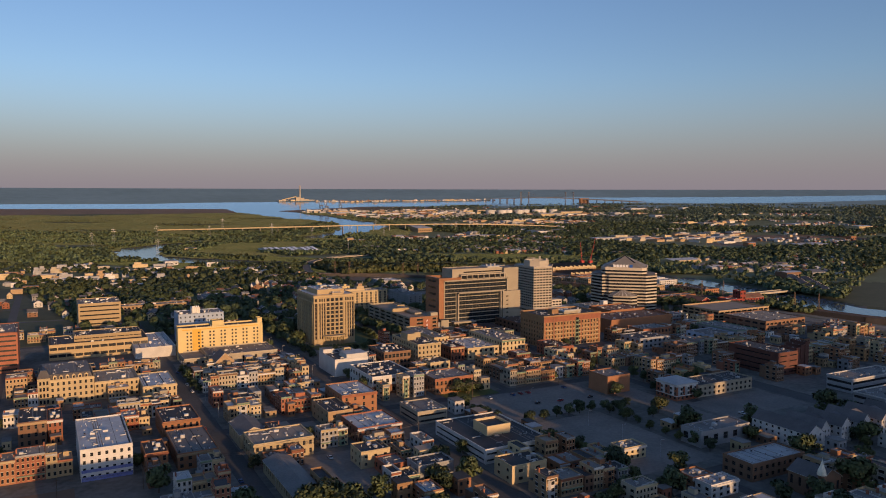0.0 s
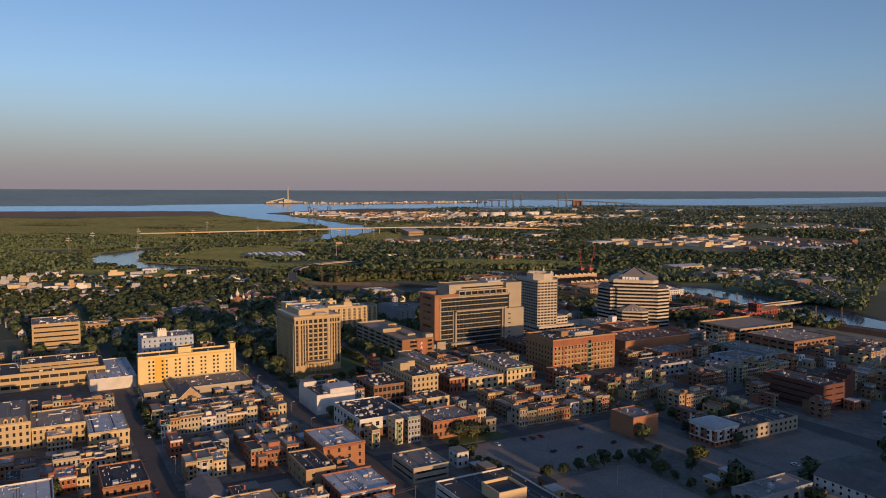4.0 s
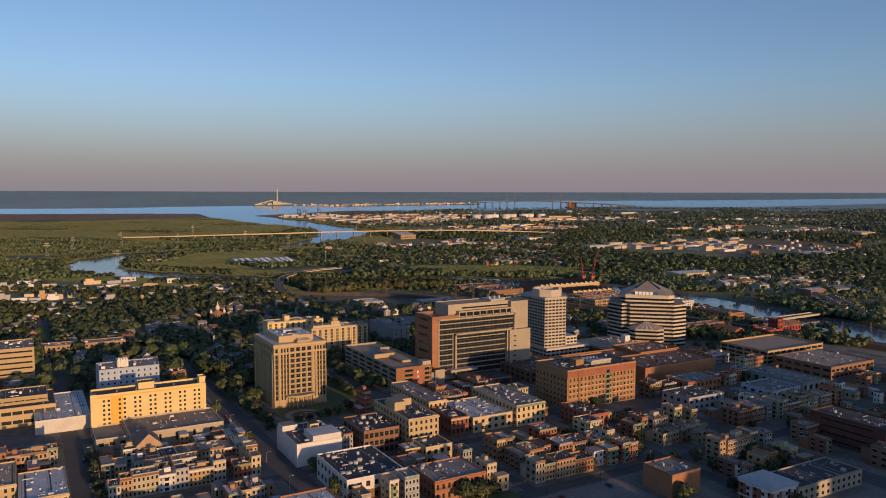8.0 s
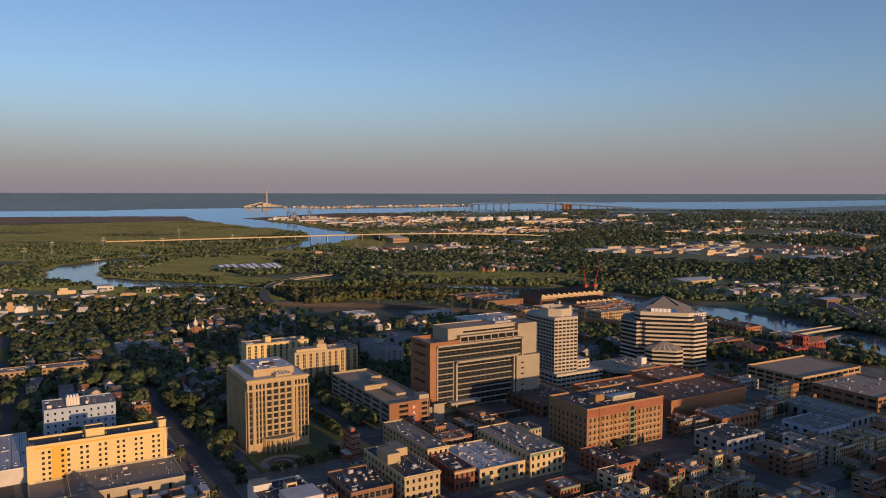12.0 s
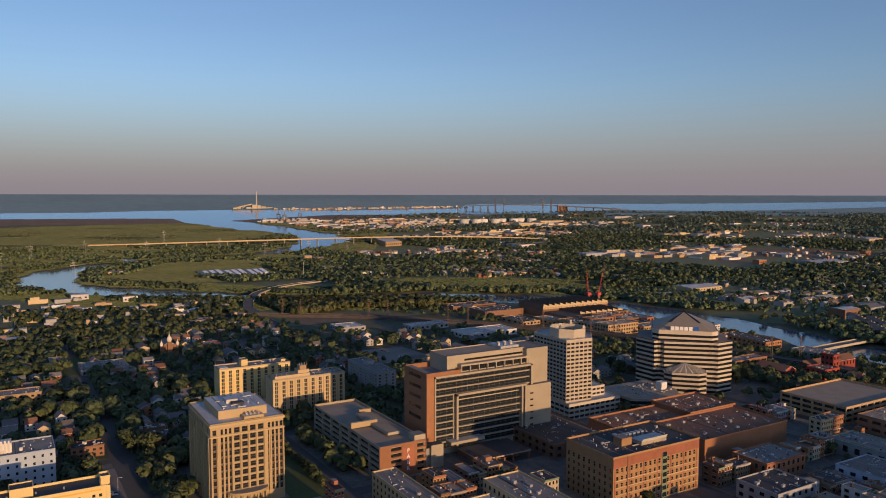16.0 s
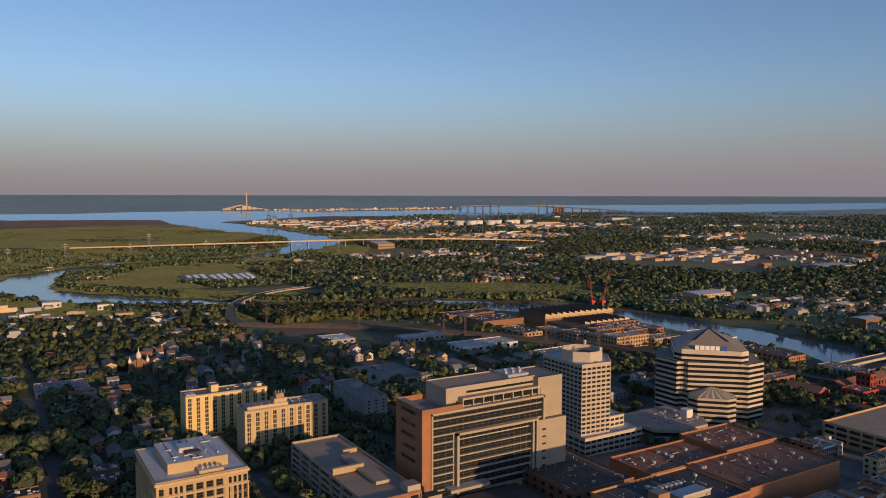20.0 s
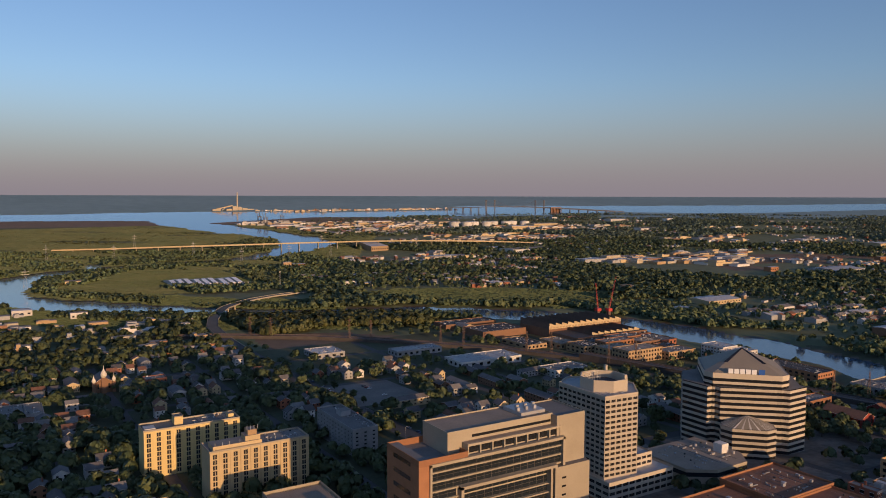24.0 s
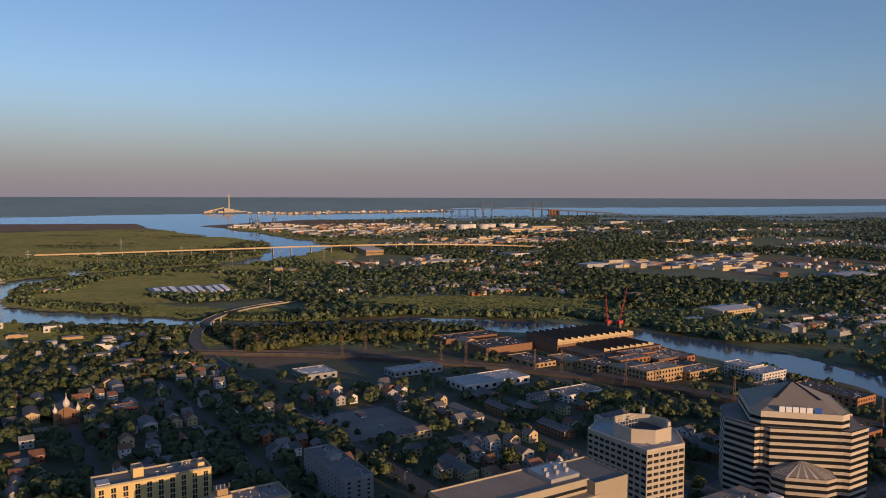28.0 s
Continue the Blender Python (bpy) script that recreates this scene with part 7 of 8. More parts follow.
woods("office_park_trees", "dark trees round the bank office", 90, 93, (2.6, 4.6), "leaf3", lambda x, y, s: (x > 500) & (x < 725) & (y > 560) & (y < 770) & ~on_street(x, y) & clear(x, y), 130, 0.6)
woods("marsh_woods", "olive woods and scrub over the near marsh", 5000, 94, (2.0, 5.0), "haleaf", lambda x, y, s: (x < 1000) & (x > -900) & (y > 1690) & (y < 2880 - 0.45 * (x - 374)) & ~inside(x, y, FIELD) & (P1(x * 1.3, y * 1.1) > -0.45), 14)
woods("marsh_scrub", "scrub scattered over the marsh", 1500, 87, (1.5, 3.2), "leaf2", lambda x, y, s: (x < 1100) & (y > 1900) & (y < 4200) & (P1(x, y) > 0.55) & ~inside(x, y, FIELD), 12)
woods("distant_woods", "woods of the far suburbs in a pale haze-tinted green", 6500, 88, (4.5, 8.5), "farleaf", lambda x, y, s: (s > 3300) & (s < 8000) & (side_of(x, y) > -100) & ~open_land(x, y) & (P1(x, y) > -0.2) & (inside(x, y, [(1480, 3300), (1480, 5200), (3000, 4700), (2900, 4000)]) == False), 12)


def tufts(name, label, n, seed, leaf, size, where):
    """Upright clumps of reed or long grass that catch the low light."""
    rng = np.random.default_rng(seed)
    X, Y = np.zeros(0), np.zeros(0)
    while len(X) < n:
        a, s = rng.uniform(-0.6, 0.6, 60000) + GA, np.exp(rng.uniform(np.log(1100), np.log(6500), 60000))
        x, y = RX + s * np.sin(a), RY + s * np.cos(a)
        k = where(x, y, s) & (wetness(x, y) > 3)
        X, Y = np.append(X, x[k]), np.append(Y, y[k])
    X, Y = X[:n], Y[:n]
    px, py, pz, k = place(X, Y)
    w, h = rng.uniform(*size, n) * 1.6 * k * (1 + np.hypot(X, Y) / 2500), rng.uniform(0.5, 1.5, n) * k * (1 + np.hypot(X, Y) / 4000)
    t = rng.uniform(-0.9, 0.9, n)
    ux, uy = np.cos(t) * w, np.sin(t) * w
    ln = h * rng.uniform(0.2, 0.9, n)
    q = np.stack([np.stack([px - ux, py - uy, pz - 0.3], -1), np.stack([px + ux, py + uy, pz - 0.3], -1), np.stack([px + ux * 0.8, py + uy * 0.8 + ln, pz + h], -1), np.stack([px - ux * 0.8, py - uy * 0.8 + ln, pz + h * 0.9], -1)], 1).reshape(-1, 3)
    tagged(new(name, mesh_of(name, q, np.arange(len(q)).reshape(-1, 4).tolist(), [M[leaf]])), label, "grass", kind="stuff")


tufts("marsh_reeds", "yellow-green reeds over the marsh", 60000, 95, "reed", (2.0, 6.0), lambda x, y, s: (y > 1720) & (y + 60 * np.sin(x / 210) < 4750) & ((side_of(x, y) < -180 + 0.02 * s) | ((x < 900) & (y < 3900))) & (P1(y, x) > -0.75))
tufts("meadow_grass", "long green grass of the riverside meadow", 26000, 96, "turf", (1.0, 3.0), lambda x, y, s: inside(x, y, PARK) | inside(x, y, FIELD) | ((wetness(x, y) < 110) & (y > 1250) & (s < 2700) & (np.abs(x - 800) > 140)))

# ---- beyond the river ----
def shed(x, y, w, d, h, wall, roof=None):
    """A plain far building: walls with a door strip, low roof and edge."""
    px, py, pz, k = (float(v) for v in place(x, y))
    word = {"white": "white", "cream": "cream", "grey": "grey", "orange": "orange brick", "buff": "buff brick", "brown": "dark brick"}[wall]
    r = thing("warehouse", px, py, pz, f"{word} low building across the river with flat pale roof", "warehouse", "buildings across the river")
    r.scale = (k, k, k)
    s = Shape()
    rows = [(h * 0.35, h * 0.62)]
    hl = []
    wall_side(s, (0, 0), (1, 0), w, -3, h, even(w, max(2, int(w / 7)), 0.4), rows, wall, 0.3, hl, True)
    wall_side(s, (0, d), (0, -1), d, -3, h, [], [], wall, 0.3, hl, True)
    wall_side(s, (w, 0), (0, 1), d, -3, h, [], [], wall, 0.3, hl, True)
    wall_side(s, (w, d), (-1, 0), w, -3, h, [], [], wall, 0.3, hl, True)
    part("wall", s.mesh("wall"), r)
    s = Shape()
    roof = roof or RNG.choice(("roof_white", "roof_grey", "roof_white"))
    s.face([(0, 0, h), (w, 0, h), (w, d / 2, h + 0.05 * d), (0, d / 2, h + 0.05 * d)], roof)
    s.face([(0, d / 2, h + 0.05 * d), (w, d / 2, h + 0.05 * d), (w, d, h), (0, d, h)], roof)
    s.face([(0, d, h), (0, 0, h), (0, d / 2, h + 0.05 * d)], wall)
    s.face([(w, 0, h), (w, d, h), (w, d / 2, h + 0.05 * d)], wall)
    part("roof", s.mesh("roof"), r)


shed(216, 1585, 26, 17, 9.0, "white")
shed(285, 1518, 22, 14, 9.6, "white")
shed(360, 1440, 42, 27, 4.6, "cream")
shed(407, 1432, 24, 15, 4.6, "grey")
shed(53, 1645, 38, 24, 4.1, "white")
shed(21, 2057, 21, 14, 3.9, "cream")
shed(310, 1979, 38, 24, 6.3, "cream")
shed(117, 1212, 27, 17, 6.6, "buff")
shed(64, 1385, 11, 14, 5.1, "orange")
shed(797, 2087, 20, 14, 14.2, "buff")
shed(832, 2116, 32, 21, 5.8, "orange")
shed(967, 1951, 42, 27, 5.5, "white")
shed(1092, 2026, 24, 15, 4.4, "white")
shed(780, 1693, 37, 24, 8.2, "white")
shed(806, 1663, 19, 14, 7.0, "cream")
shed(853, 1670, 22, 14, 3.5, "white")
shed(878, 1656, 42, 27, 4.7, "cream")
shed(1522, 4765, 96, 61, 16.5, "white")
shed(1654, 4823, 49, 32, 13.5, "grey")
shed(1565, 4407, 170, 70, 9.2, "white")
shed(1630, 4076, 118, 70, 8.7, "white")
shed(1821, 4076, 71, 45, 11.7, "white")
shed(1564, 3605, 219, 70, 5.1, "cream")
shed(1782, 3733, 237, 70, 10.9, "white")
shed(2229, 4186, 51, 33, 12.5, "white")
shed(1680, 3331, 160, 70, 7.3, "grey")
shed(2385, 4109, 77, 49, 9.4, "white")
shed(2316, 3550, 123, 70, 11.1, "orange")
shed(2597, 3592, 164, 70, 14.6, "cream")
shed(2875, 3757, 178, 70, 18.7, "cream")
shed(3876, 4809, 49, 32, 16.4, "white")
shed(4101, 4890, 209, 70, 17.0, "orange")
shed(2764, 3154, 138, 70, 13.8, "cream")
shed(3949, 4268, 150, 70, 15.4, "white")
shed(2987, 3212, 29, 18, 11.6, "orange")
shed(2981, 3045, 126, 70, 16.8, "white")
shed(4428, 4199, 78, 50, 16.2, "white")
shed(4651, 4262, 363, 70, 8.4, "white")
shed(3552, 3315, 211, 70, 6.4, "cream")
shed(1593, 2351, 54, 34, 9.2, "white")
shed(1558, 2188, 140, 70, 12.1, "white")
shed(1893, 2490, 24, 15, 6.1, "white")
shed(1838, 2111, 45, 29, 9.0, "white")
shed(2050, 1766, 47, 30, 8.8, "cream")
shed(1974, 1747, 45, 29, 5.1, "white")
shed(2696, 2271, 93, 59, 4.6, "cream")
shed(2643, 2008, 50, 32, 8.7, "cream")
shed(2934, 2147, 99, 63, 7.2, "white")
shed(2786, 1765, 87, 56, 17.3, "cream")
shed(2906, 1871, 32, 21, 11.3, "grey")
shed(2245, 1463, 27, 17, 13.9, "orange")
shed(1749, 1445, 29, 19, 10.2, "orange")
shed(2003, 1566, 68, 43, 6.6, "grey")
shed(1833, 1339, 125, 70, 7.3, "grey")
shed(1174, 1157, 79, 51, 6.2, "cream")
shed(1212, 1061, 16, 14, 5.0, "cream")
shed(1209, 1022, 11, 14, 5.9, "orange")
shed(1126, 849, 37, 24, 12.3, "brown")
shed(1212, 862, 67, 43, 7.4, "grey")
shed(1073, 1137, 37, 24, 3.9, "grey")
shed(988, 1664, 42, 27, 4.9, "cream")
shed(1147, 1811, 47, 30, 4.1, "white")
shed(1128, 1538, 22, 14, 4.8, "orange")
shed(1137, 1484, 28, 18, 4.7, "white")
shed(1244, 1396, 22, 14, 3.5, "white")
for k in range(9):
    shed(490 + 15 * k, 1830 + 9 * (k % 3) - 3 * k, 9, 95, 4.5, "white", "sign")
shed(1225, 2480, 60, 200, 16, "buff")
def far_round(name, label, category, x, y, r, h, mat, group=""):
    px, py, pz, k = (float(v) for v in place(x, y))
    o = thing(name, px, py, pz, label, category, group)
    o.scale = (k, k, k)
    part("shell", tube("shell", mat, 20, 1.0, 1.0), o, (0, 0, -1), size=(r, r, h + 1))
    part("top", tube("top", mat, 20, 1.0, 0.05), o, (0, 0, h), size=(r, r, h * 0.12))
    return o


for k in range(8):
    far_round("storage_tank", "round white oil storage tank", "tank", 2535 + 66 * k, 4060 - 4 * k - 30 * (k % 2), 28, 25, "white", "white tank farm")
far_round("gas_holder", "round tan gas holder", "tank", 1190, 1352, 13, 12, "buff")
px, py, pz, k = (float(v) for v in place(2850, 9250))
o = thing("power_station_stack", px, py, pz, "tall pale power station chimney on the far shore", "chimney")
o.scale = (k, k, k)
part("shaft", tube("shaft", "concrete", 12, 1.0, 0.6), o, size=(10, 10, 205))
far_rng = random.Random(14)
s = Shape()
for bx, bw, bh in ((-290, 50, 12), (-235, 40, 22), (-60, 60, 46), (5, 45, 38), (55, 60, 24), (120, 70, 14), (-130, 60, 16)):
    s.box(bx, -20, -6, bx + bw, 30, bh, far_rng.choice(("concrete", "cream", "concrete")))
part("boiler_house", s.mesh("boiler_house"), o)
s = Shape()
s.face([(-250, -24, 8), (-60, -24, 48), (-60, -24, 60), (-250, -24, 18)], "cream")
s.face([(-250, -24, 18), (-60, -24, 60), (-60, 0, 60), (-250, 0, 18)], "roof_grey")
s.face([(-190, -26, 0), (-178, -26, 0), (-120, -26, 44), (-132, -26, 44)], "cream")
part("conveyor", s.mesh("conveyor"), o, label="pale sloping coal conveyor")


def scatter(name, label, spots, seed, size, tall):
    """Many small far buildings as one mesh: box, low roof and a lit end each."""
    rng = random.Random(seed)
    s = Shape()
    for x, y in spots:
        px, py, pz, k = (float(v) for v in place(x, y))
        w, d, h = rng.uniform(*size) * k, rng.uniform(size[0], size[1] * 0.5) * k, rng.uniform(*tall) * k
        wall, roof = rng.choice(("white", "cream", "grey", "grey", "concrete", "buff", "brown")), rng.choice(("roof_white", "roof_grey", "roof_tan", "roof_grey"))
        s.box(px, py, pz - 3, px + w, py + d, pz + h, wall, roof)
        if rng.random() < 0.4:
            s.box(px + w * 0.1, py + d * 0.1, pz + h, px + w * rng.uniform(0.3, 0.8), py + d * 0.8, pz + h * rng.uniform(1.2, 1.7), wall, roof)
    tagged(new(name, s.mesh(name)), label, "buildings", kind="stuff")


far_spots = []
for i in range(170):
    f = far_rng.random()
    far_spots.append((2950 + 2400 * f + far_rng.uniform(-150, 150), 8450 + 150 * math.sin(9 * f) + far_rng.uniform(0, 500) - 650 * math.exp(-((f - 0.15) / 0.12) ** 2)))
scatter("far_shore_works", "pale works and tanks strung along the far shore", far_spots, 15, (12, 60), (4, 17))
port_spots = []
while len(port_spots) < 150:
    x, y = far_rng.uniform(1480, 3000), far_rng.uniform(3450, 5200)
    if inside(np.array([x]), np.array([y]), [(1490, 3480), (1520, 4600), (1490, 5130), (1700, 5150), (2900, 4600), (2750, 4250), (2350, 4000), (1700, 3300)])[0]:
        port_spots.append((x, y))
scatter("port_sheds", "pale sheds and stacks of the river port", port_spots, 16, (25, 110), (5, 13))
estate = []
while len(estate) < 280:
    a, q = GA + far_rng.uniform(0.03, 0.42), math.exp(far_rng.uniform(math.log(2150), math.log(5200)))
    x, y = RX + q * math.sin(a), RY + q * math.cos(a)
    if math.sin(x / 330 + 2) * math.sin(y / 210) > 0.16 and wetness(np.array([x]), np.array([y]))[0] > 30:
        estate.append((x, y))
scatter("far_industrial_estate", "pale flat industrial sheds among the far woods", estate, 17, (18, 85), (5, 9))
north = [(far_rng.uniform(-320, 400), far_rng.uniform(1190, 1600)) for _ in range(170)]
north = [q for q in north if wetness(np.array([q[0]]), np.array([q[1]]))[0] > 30 and along(np.array([q[0]]), np.array([q[1]]), RAIL)[0] > 8]
scatter("northern_houses", "pale roofs among trees north of the railway", north, 19, (9, 28), (4, 9))
parked = []
for cx, cy, n in ((2250, 3900, 40), (1700, 2750, 40), (1250, 1850, 30), (2050, 2350, 40), (2500, 1650, 40), (1350, 1180, 30), (600, 1800, 40)):
    parked += [(cx + far_rng.uniform(-110, 110), cy + far_rng.uniform(-60, 60)) for _ in range(n)]
scatter("far_parked_trucks", "pale parked trucks and trailers in far yards", parked, 18, (4, 14), (2.5, 4))
for x, y in ((1690, 4960), (1870, 5060), (1640, 4700)):
    px, py, pz, k = (float(v) for v in place(x, y))
    o = thing("port_crane", px, py, pz, "pale blue-grey port crane with raised boom", "crane", "port cranes")
    o.scale = (k, k, k)
    s = Shape()
    for ax in (-9, 9):
        for ay in (-8, 8):
            s.box(ax - 1.2, ay - 1.2, -2, ax + 1.2, ay + 1.2, 46, "slate")
    s.box(-11, -9, 40, 11, 9, 45, "slate")
    s.box(-1.5, -1.5, 45, 1.5, 1.5, 70, "slate")
    part("portal", s.mesh("portal"), o)
    s = Shape()
    s.face([(-9, -2, 44), (-9, 2, 44), (-26, 2, 92), (-26, -2, 92)], "slate")
    s.face([(-9, -2, 44), (-12, -2, 44), (-28, -2, 92), (-26, -2, 92)], "slate")
    part("boom", s.mesh("boom"), o)


def viaduct():
    pts = [(374, 2950, 4), (535, 2857, 9), (714, 2782, 14), (894, 2700, 19), (1054, 2656, 22), (1240, 2625, 23), (1394, 2604, 22), (1563, 2578, 19), (1738, 2552, 13), (1894, 2515, 6)]
    r = thing("highway_viaduct", 0, 0, 0, "long pale highway viaduct on piers over the river mouth", "viaduct")
    q = []
    for x, y, z in pts:
        px, py, pz, k = (float(v) for v in place(x, y))
        q.append((Vector((px, py, pz + z * k)), z * k))
    u = Vector((0, 0, 1))
    for (a, za), (b, zb) in zip(q, q[1:]):
        d = (b - a).normalized()
        n = Vector((-d.y, d.x, 0)) * 7
        s = Shape()
        s.face([a - n + u * 0.9, b - n + u * 0.9, b + n + u * 0.9, a + n + u * 0.9], "lot")
        s.face([a - n - u * 1.0, b - n - u * 1.0, b - n + u * 1.9, a - n + u * 1.9], "cream")
        s.face([a + n - u * 1.0, b + n - u * 1.0, b + n + u * 1.9, a + n + u * 1.9][::-1], "cream")
        s.face([a - n - u, b - n - u, b + n - u, a + n - u][::-1], "concrete")
        part("span", s.mesh("span"), r)
        m = max(2, round((b - a).length / 55))
        for i in range(m):
            f = i / m
            p = a + (b - a) * f
            s = Shape()
            s.box(p.x - 0.8, p.y - 4, p.z - (za + (zb - za) * f) - 6, p.x + 0.8, p.y + 4, p.z - 0.8, "concrete")
            part("pier", s.mesh("pier"), r)


def great_bridge():
    """Twin suspension bridges on the horizon."""
    for off in (0.0, 120.0):
        r = thing("suspension_bridge", 0, 0, 0, "dark grey suspension bridge on the horizon", "bridge", "twin bridges")
        A, B = Vector((4930 + off, 7980)), Vector((5900 + off, 6230))
        pts = []
        for i in range(21):
            t = i / 20
            p = A + (B - A) * t
            z = 10 + 46 * max(0.0, 1 - abs(t - 0.4) * 1.7) ** 0.8
            px, py, pz, k = (float(v) for v in place(p.x, p.y))
            pts.append((Vector((px, py, pz)), z * k, k))
        u = Vector((0, 0, 1))
        n = Vector((0.87, 0.48, 0)) * 5
        for i, ((a, za, ka), (b, zb, kb)) in enumerate(zip(pts, pts[1:])):
            s = Shape()
            s.face([a - n + u * za, b - n + u * zb, b - n + u * (zb + 3), a - n + u * (za + 3)], "slate")
            s.face([a - n + u * (za + 3), b - n + u * (zb + 3), b + n + u * (zb + 3), a + n + u * (za + 3)], "slate")
            if not 4 < i < 12:
                s.box(a.x - 1.2, a.y - 1.2, a.z - 3, a.x + 1.2, a.y + 1.2, a.z + za, "slate")
            part("span", s.mesh("span"), r)
        tops = []
        for t in (0.25, 0.55):
            p = A + (B - A) * t
            px, py, pz, k = (float(v) for v in place(p.x, p.y))
            s = Shape()
            for e in (-9, 9):
                s.box(px + e * k - 2.5 * k, py + e * k * 0.5 - 2.5 * k, pz, px + e * k + 2.5 * k, py + e * k * 0.5 + 2.5 * k, pz + 128 * k, "slate")
            s.box(px - 9 * k, py - 5 * k, pz + 116 * k, px + 9 * k, py + 5 * k, pz + 122 * k, "slate")
            part("tower", s.mesh("tower"), r)
            tops.append(Vector((px, py, pz + 126 * k)))
        s = Shape()
        for i in range(12):
            f0, f1 = i / 12, (i + 1) / 12
            c = [tops[0].lerp(tops[1], f) - u * 36 * (1 - (2 * f - 1) ** 2) for f in (f0, f1)]
            s.face([c[0], c[1], c[1] + u * 0.9, c[0] + u * 0.9], "slate")
        part("cable", s.mesh("cable"), r)
    px, py, pz, k = (float(v) for v in place(5560, 6800))
    o = thing("bridge_anchorage", px, py, pz, "brown bridge anchorage of tall piers", "bridge pier")
    s = Shape()
    for i in range(7):
        s.box(-60 * k + 20 * k * i, -8 * k, -4, -50 * k + 20 * k * i, 8 * k, 48 * k, "brown")
    s.box(-62 * k, -9 * k, 48 * k, 82 * k, 9 * k, 54 * k, "brown")
    part("pier", s.mesh("pier"), o)


viaduct()
great_bridge()


def far_town(n, seed):
    """Small far houses and sheds of the suburbs as one mesh."""
    rng = np.random.default_rng(seed)
    s = Shape()
    made = 0
    while made < n:
        a, q = rng.uniform(-0.3, 0.6) + GA, math.exp(rng.uniform(math.log(1300), math.log(6000)))
        x, y = RX + q * math.sin(a), RY + q * math.cos(a)
        y = round(y / 44) * 44 + rng.uniform(-4, 4)
        if float(wetness(np.array([x]), np.array([y]))[0]) < 25 or (x < 1000 and y > 1850) or side_of(x, y) < -420 or math.sin(x / 160 + 1) + math.sin(y / 140) < -0.3 or y < 1150 and x < 800 or x < 620 or (d := along(np.array([x]), np.array([y]), CREEK)[0]) < 130 and x > 700 or math.sin(x / 260) * math.sin(y / 190 + 1) < -0.3:
            continue
        px, py, pz, k = (float(v) for v in place(x, y))
        w, d, h = rng.uniform(7, 13) * k, rng.uniform(8, 14) * k, rng.uniform(4.5, 7) * k
        if rng.random() < 0.1:
            w, d = w * 3, d * 2
        wall, roof = ("cream", "grey", "brick", "white", "brown", "grey", "white")[rng.integers(7)], ("shingle", "roof_grey", "shingle", "roof_white", "roof_brown")[rng.integers(5)]
        s.box(px, py, pz - 2, px + w, py + d, pz + h, wall, roof)
        s.face([(px - 0.3, py - 0.3, pz + h), (px + w + 0.3, py - 0.3, pz + h), (px + w + 0.3, py + d / 2, pz + h * 1.4), (px - 0.3, py + d / 2, pz + h * 1.4)], roof)
        s.face([(px - 0.3, py + d / 2, pz + h * 1.4), (px + w + 0.3, py + d / 2, pz + h * 1.4), (px + w + 0.3, py + d + 0.3, pz + h), (px - 0.3, py + d + 0.3, pz + h)], roof)
        for e, o in ((px, 1), (px + w, -1)):
            s.face([(e, py, pz + h), (e, py + d, pz + h), (e, py + d / 2, pz + h * 1.38)], wall)
        made += 1
    tagged(new("far_suburb", s.mesh("far_suburb")), "scattered pale houses and sheds of the far suburbs", "houses", kind="stuff")


far_town(1500, 91)
for k, (x, y, h) in enumerate(((760, 2300, 40), (900, 2330, 40), (1040, 2370, 40), (700, 2560, 42), (480, 2500, 42), (330, 2600, 42), (190, 2450, 42), (620, 3000, 45), (1150, 2700, 45), (1400, 2500, 42), (250, 1950, 36), (120, 2250, 40))):
    px, py, pz, q = (float(v) for v in place(x, y))
    t = thing("power_pylon", px, py, pz, "grey lattice power pylon on the marsh", "pylon", "marsh pylons")
    t.scale = (q, q, q)
    lattice(t, h, 3.2, "metal", ((h * 0.72, 7), (h * 0.86, 6)))
t = thing("tall_mast", 656, 1712, 0, "tall pale floodlight mast", "mast")
part("pole", tube("pole", "metal", 8, 0.5, 0.3), t, size=(1, 1, 32))
part("head", unit_box("head", "metal"), t, (0, 0, 31), size=(3, 1, 1.2))

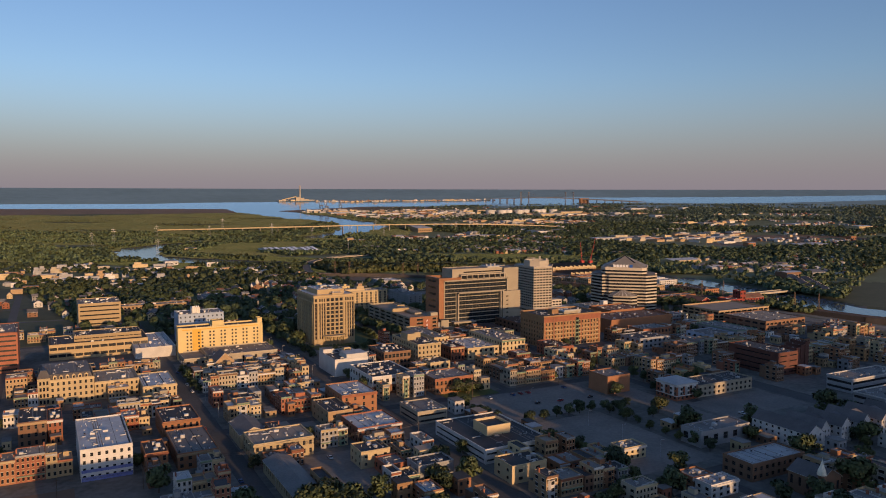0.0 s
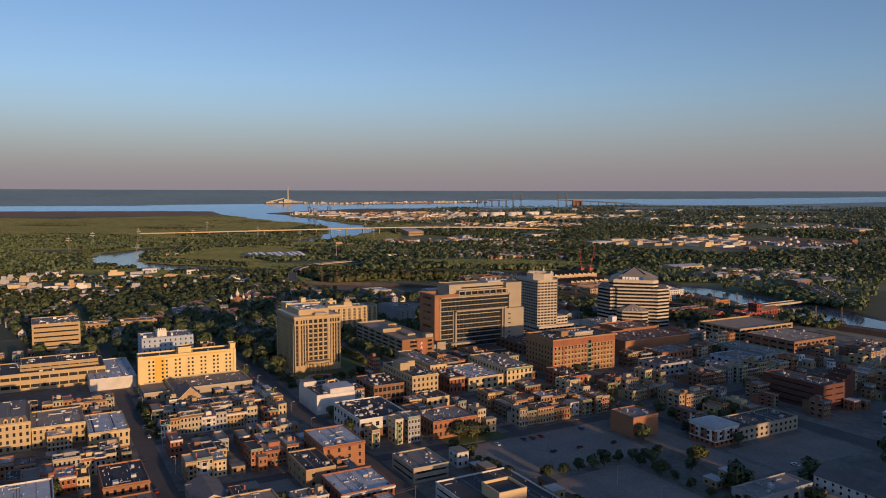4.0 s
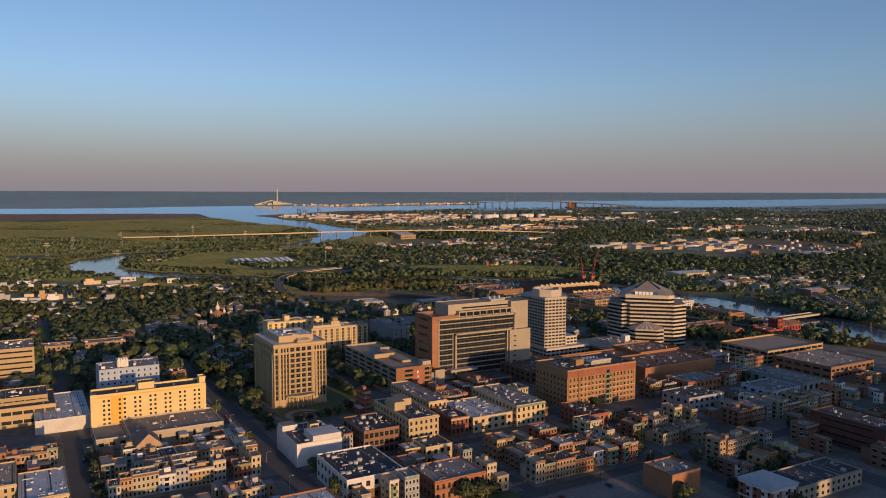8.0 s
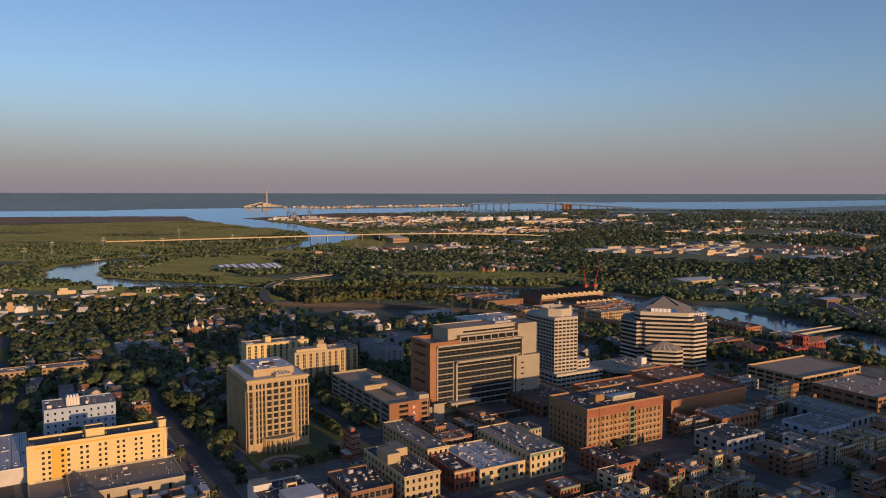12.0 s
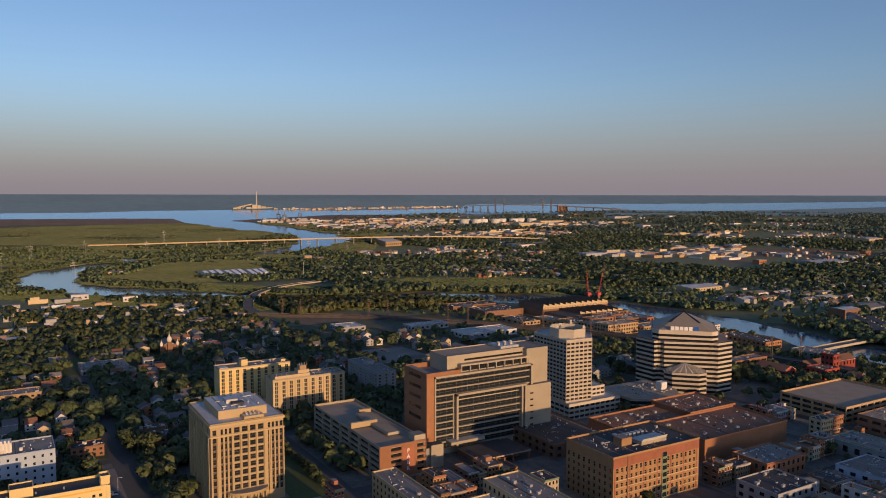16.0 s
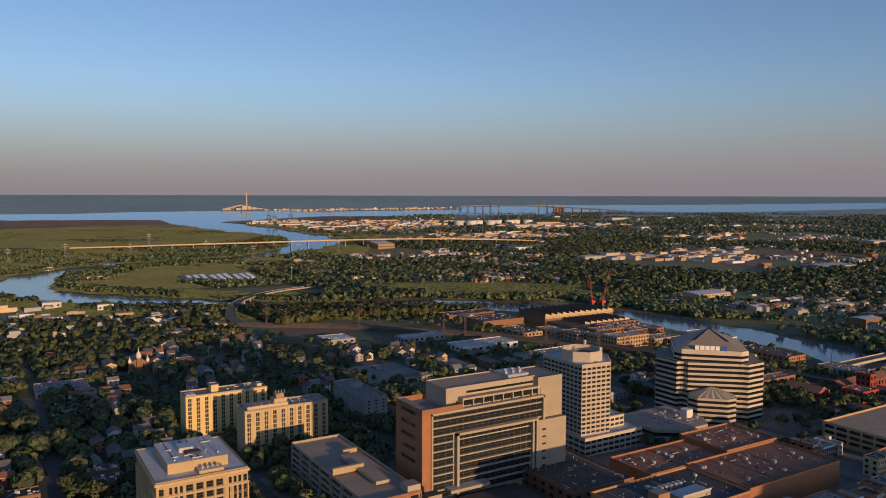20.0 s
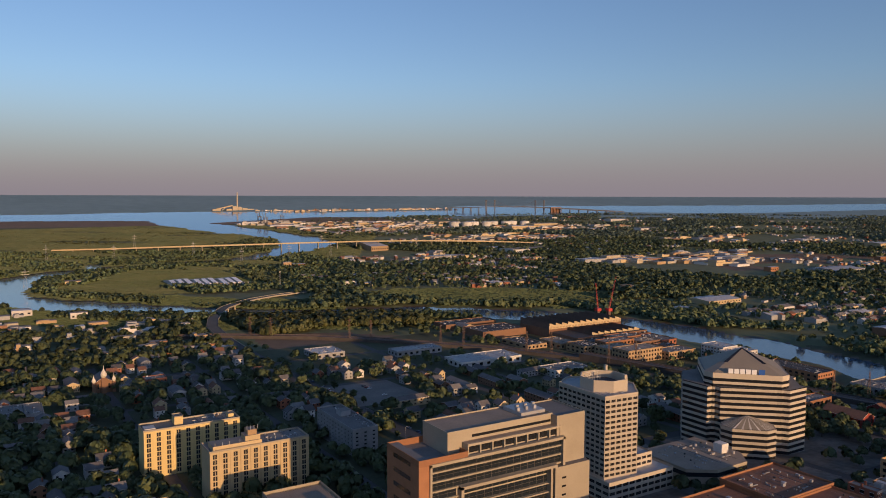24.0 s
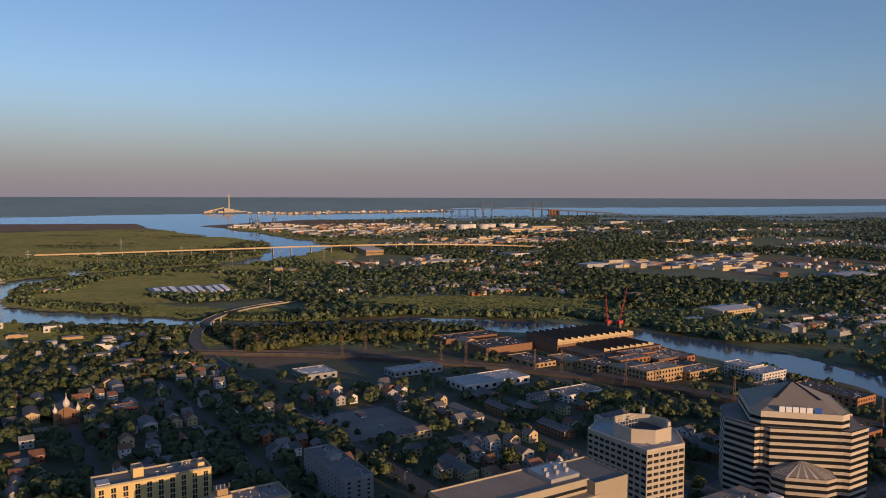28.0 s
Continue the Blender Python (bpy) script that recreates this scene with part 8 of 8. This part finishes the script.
# ---- cars, lamps, wires ----
def car_model(colour):
    r = thing("car", 0, 0, -60, f"small {colour.split('_')[1]} car parked on asphalt", "car", "parked cars")
    s = Shape()
    pts = [(-2.2, 0.35), (2.2, 0.35), (2.25, 0.75), (1.3, 0.92), (-1.7, 0.95), (-2.25, 0.8)]
    for (x0, z0), (x1, z1) in zip(pts, pts[1:] + pts[:1]):
        s.face([(x0, -0.88, z0), (x0, 0.88, z0), (x1, 0.88, z1), (x1, -0.88, z1)], colour)
    s.face([(x, -0.88, z) for x, z in pts], colour), s.face([(x, 0.88, z) for x, z in pts[::-1]], colour)
    part("body", s.mesh("body"), r)
    s = Shape()
    s.face([(1.1, -0.8, 0.92), (1.1, 0.8, 0.92), (0.4, 0.65, 1.45), (0.4, -0.65, 1.45)], "glass")
    s.face([(-1.7, 0.8, 0.95), (-1.7, -0.8, 0.95), (-1.1, -0.65, 1.45), (-1.1, 0.65, 1.45)], "glass")
    s.face([(1.1, -0.8, 0.92), (0.4, -0.65, 1.45), (-1.1, -0.65, 1.45), (-1.7, -0.8, 0.95)], "glass")
    s.face([(1.1, 0.8, 0.92), (-1.7, 0.8, 0.95), (-1.1, 0.65, 1.45), (0.4, 0.65, 1.45)], "glass")
    part("window", s.mesh("window"), r)
    s = Shape()
    s.box(-1.1, -0.65, 1.45, 0.4, 0.65, 1.49, colour)
    part("roof", s.mesh("roof"), r)
    w = tube("wheel", "tyre", 10, 0.33, 0.33)
    for x in (-1.4, 1.4):
        for y in (-0.92, 0.7):
            o = part("wheel", w, r, (x, y, 0.33), size=(1, 1, 0.22))
            o.rotation_euler = (radians(-90), 0, 0)
    return r


MODELS = [car_model(c) for c in ("car_white", "car_black", "car_silver", "car_red", "car_blue")]


def cars(x0, y0, x1, y1, n, turn, seed, fill=0.8, up=0.18):
    fill *= 0.5
    rng = random.Random(seed)
    for i in range(n):
        if rng.random() < fill:
            f = (i + 0.5) / n
            x, y = x0 + (x1 - x0) * f, y0 + (y1 - y0) * f
            copy_thing(rng.choice(MODELS), pose(x, y, float(gz(x, y)) + up, 0, 0, turn + rng.uniform(-3, 3)))


cars(164, 628, 164, 698, 20, 0, 1, 0.9, 0.27)
cars(170, 560, 170, 700, 16, 90, 2, 0.6, 0.03)
cars(76, 330, 76, 480, 14, 90, 3, 0.6, 0.03)
cars(84, 500, 84, 590, 9, 90, 4, 0.6, 0.03)
cars(112, 308, 132, 308, 7, 90, 5, 0.8, 0.27)
cars(112, 345, 132, 345, 7, 90, 6, 0.8, 0.27)
cars(240, 400, 310, 400, 12, 90, 7, 0.35, 0.27)
cars(245, 380, 310, 372, 12, 20, 8, 0.2, 0.27)
cars(424, 740, 424, 1080, 26, 90, 9, 0.5, 0.03)
cars(438, 740, 438, 1080, 26, 90, 10, 0.5, 0.03)
cars(436, 905, 436, 975, 12, 0, 11, 0.8, 0.27)
cars(470, 905, 470, 975, 12, 0, 12, 0.8, 0.27)
cars(355, 302, 418, 302, 10, 90, 15, 0.4, 0.27)
cars(300, 416, 350, 416, 6, 0, 16, 0.5, 0.03)


def street_lamp(x, y, turn):
    r = thing("street_lamp", x, y, float(gz(x, y)) + 0.15, "grey street lamp with curved arm", "street lamp", "street lamps", turn)
    part("pole", LPOLE, r, size=(0.22, 0.22, 9))
    part("arm", UNIT, r, (0.9, 0, 8.9), size=(2.0, 0.1, 0.1))
    part("lamp_head", UNIT, r, (1.9, 0, 8.75), size=(0.7, 0.3, 0.18))


LPOLE = tube("pole", "metal", 6, 0.5, 0.3)
for k in range(7):
    street_lamp(166.5, 430 + 38 * k, 0)
    street_lamp(87.5, 320 + 40 * k, 3.14)
    street_lamp(421, 740 + 60 * k, 0)
for k in range(5):
    street_lamp(300 + 22 * k, 420.5, -1.57)
    street_lamp(268, 270 + 28 * k, 0)


def wire_pole(x, y):
    r = thing("utility_pole", x, y, float(gz(x, y)), "brown wooden utility pole with cross arm", "utility pole", "utility poles")
    part("pole", tube("pole", "bark", 6, 0.5, 0.4), r, size=(0.35, 0.35, 11))
    part("cross_arm", unit_box("cross_arm", "bark"), r, (0, 0, 10), size=(2.4, 0.15, 0.15))


def wire(ax, ay, bx, by, z, off):
    """A sagging overhead wire between two poles."""
    s = Shape()
    n = 8
    pts = [Vector((ax + (bx - ax) * i / n, ay + (by - ay) * i / n + off, z - 1.1 * (1 - (2 * i / n - 1) ** 2))) for i in range(n + 1)]
    for p, q in zip(pts, pts[1:]):
        for a, b in (((0, 0.06), (0.06, 0)), ((0.06, 0), (0, -0.06)), ((0, -0.06), (-0.06, 0)), ((-0.06, 0), (0, 0.06))):
            s.face([p + Vector((0, *a)), p + Vector((0, *b)), q + Vector((0, *b)), q + Vector((0, *a))], "frame")
    tagged(new("overhead_wire", s.mesh("overhead_wire")), "thin black overhead wire between wooden poles", "wire", "overhead wires")


for y, xs_of in ((347.5, [2 + 34 * k for k in range(6)]), (407.0, [206 + 34 * k for k in range(5)])):
    for x in xs_of:
        wire_pole(x, y)
    for a, b in zip(xs_of, xs_of[1:]):
        for off, z in ((-0.9, 10.15), (0.0, 9.4), (0.9, 10.15)):
            wire(a, y, b, y, float(gz(a, y)) + z, off)
for m in MODELS:
    for o in [*m.children_recursive, m]:
        bpy.data.objects.remove(o)
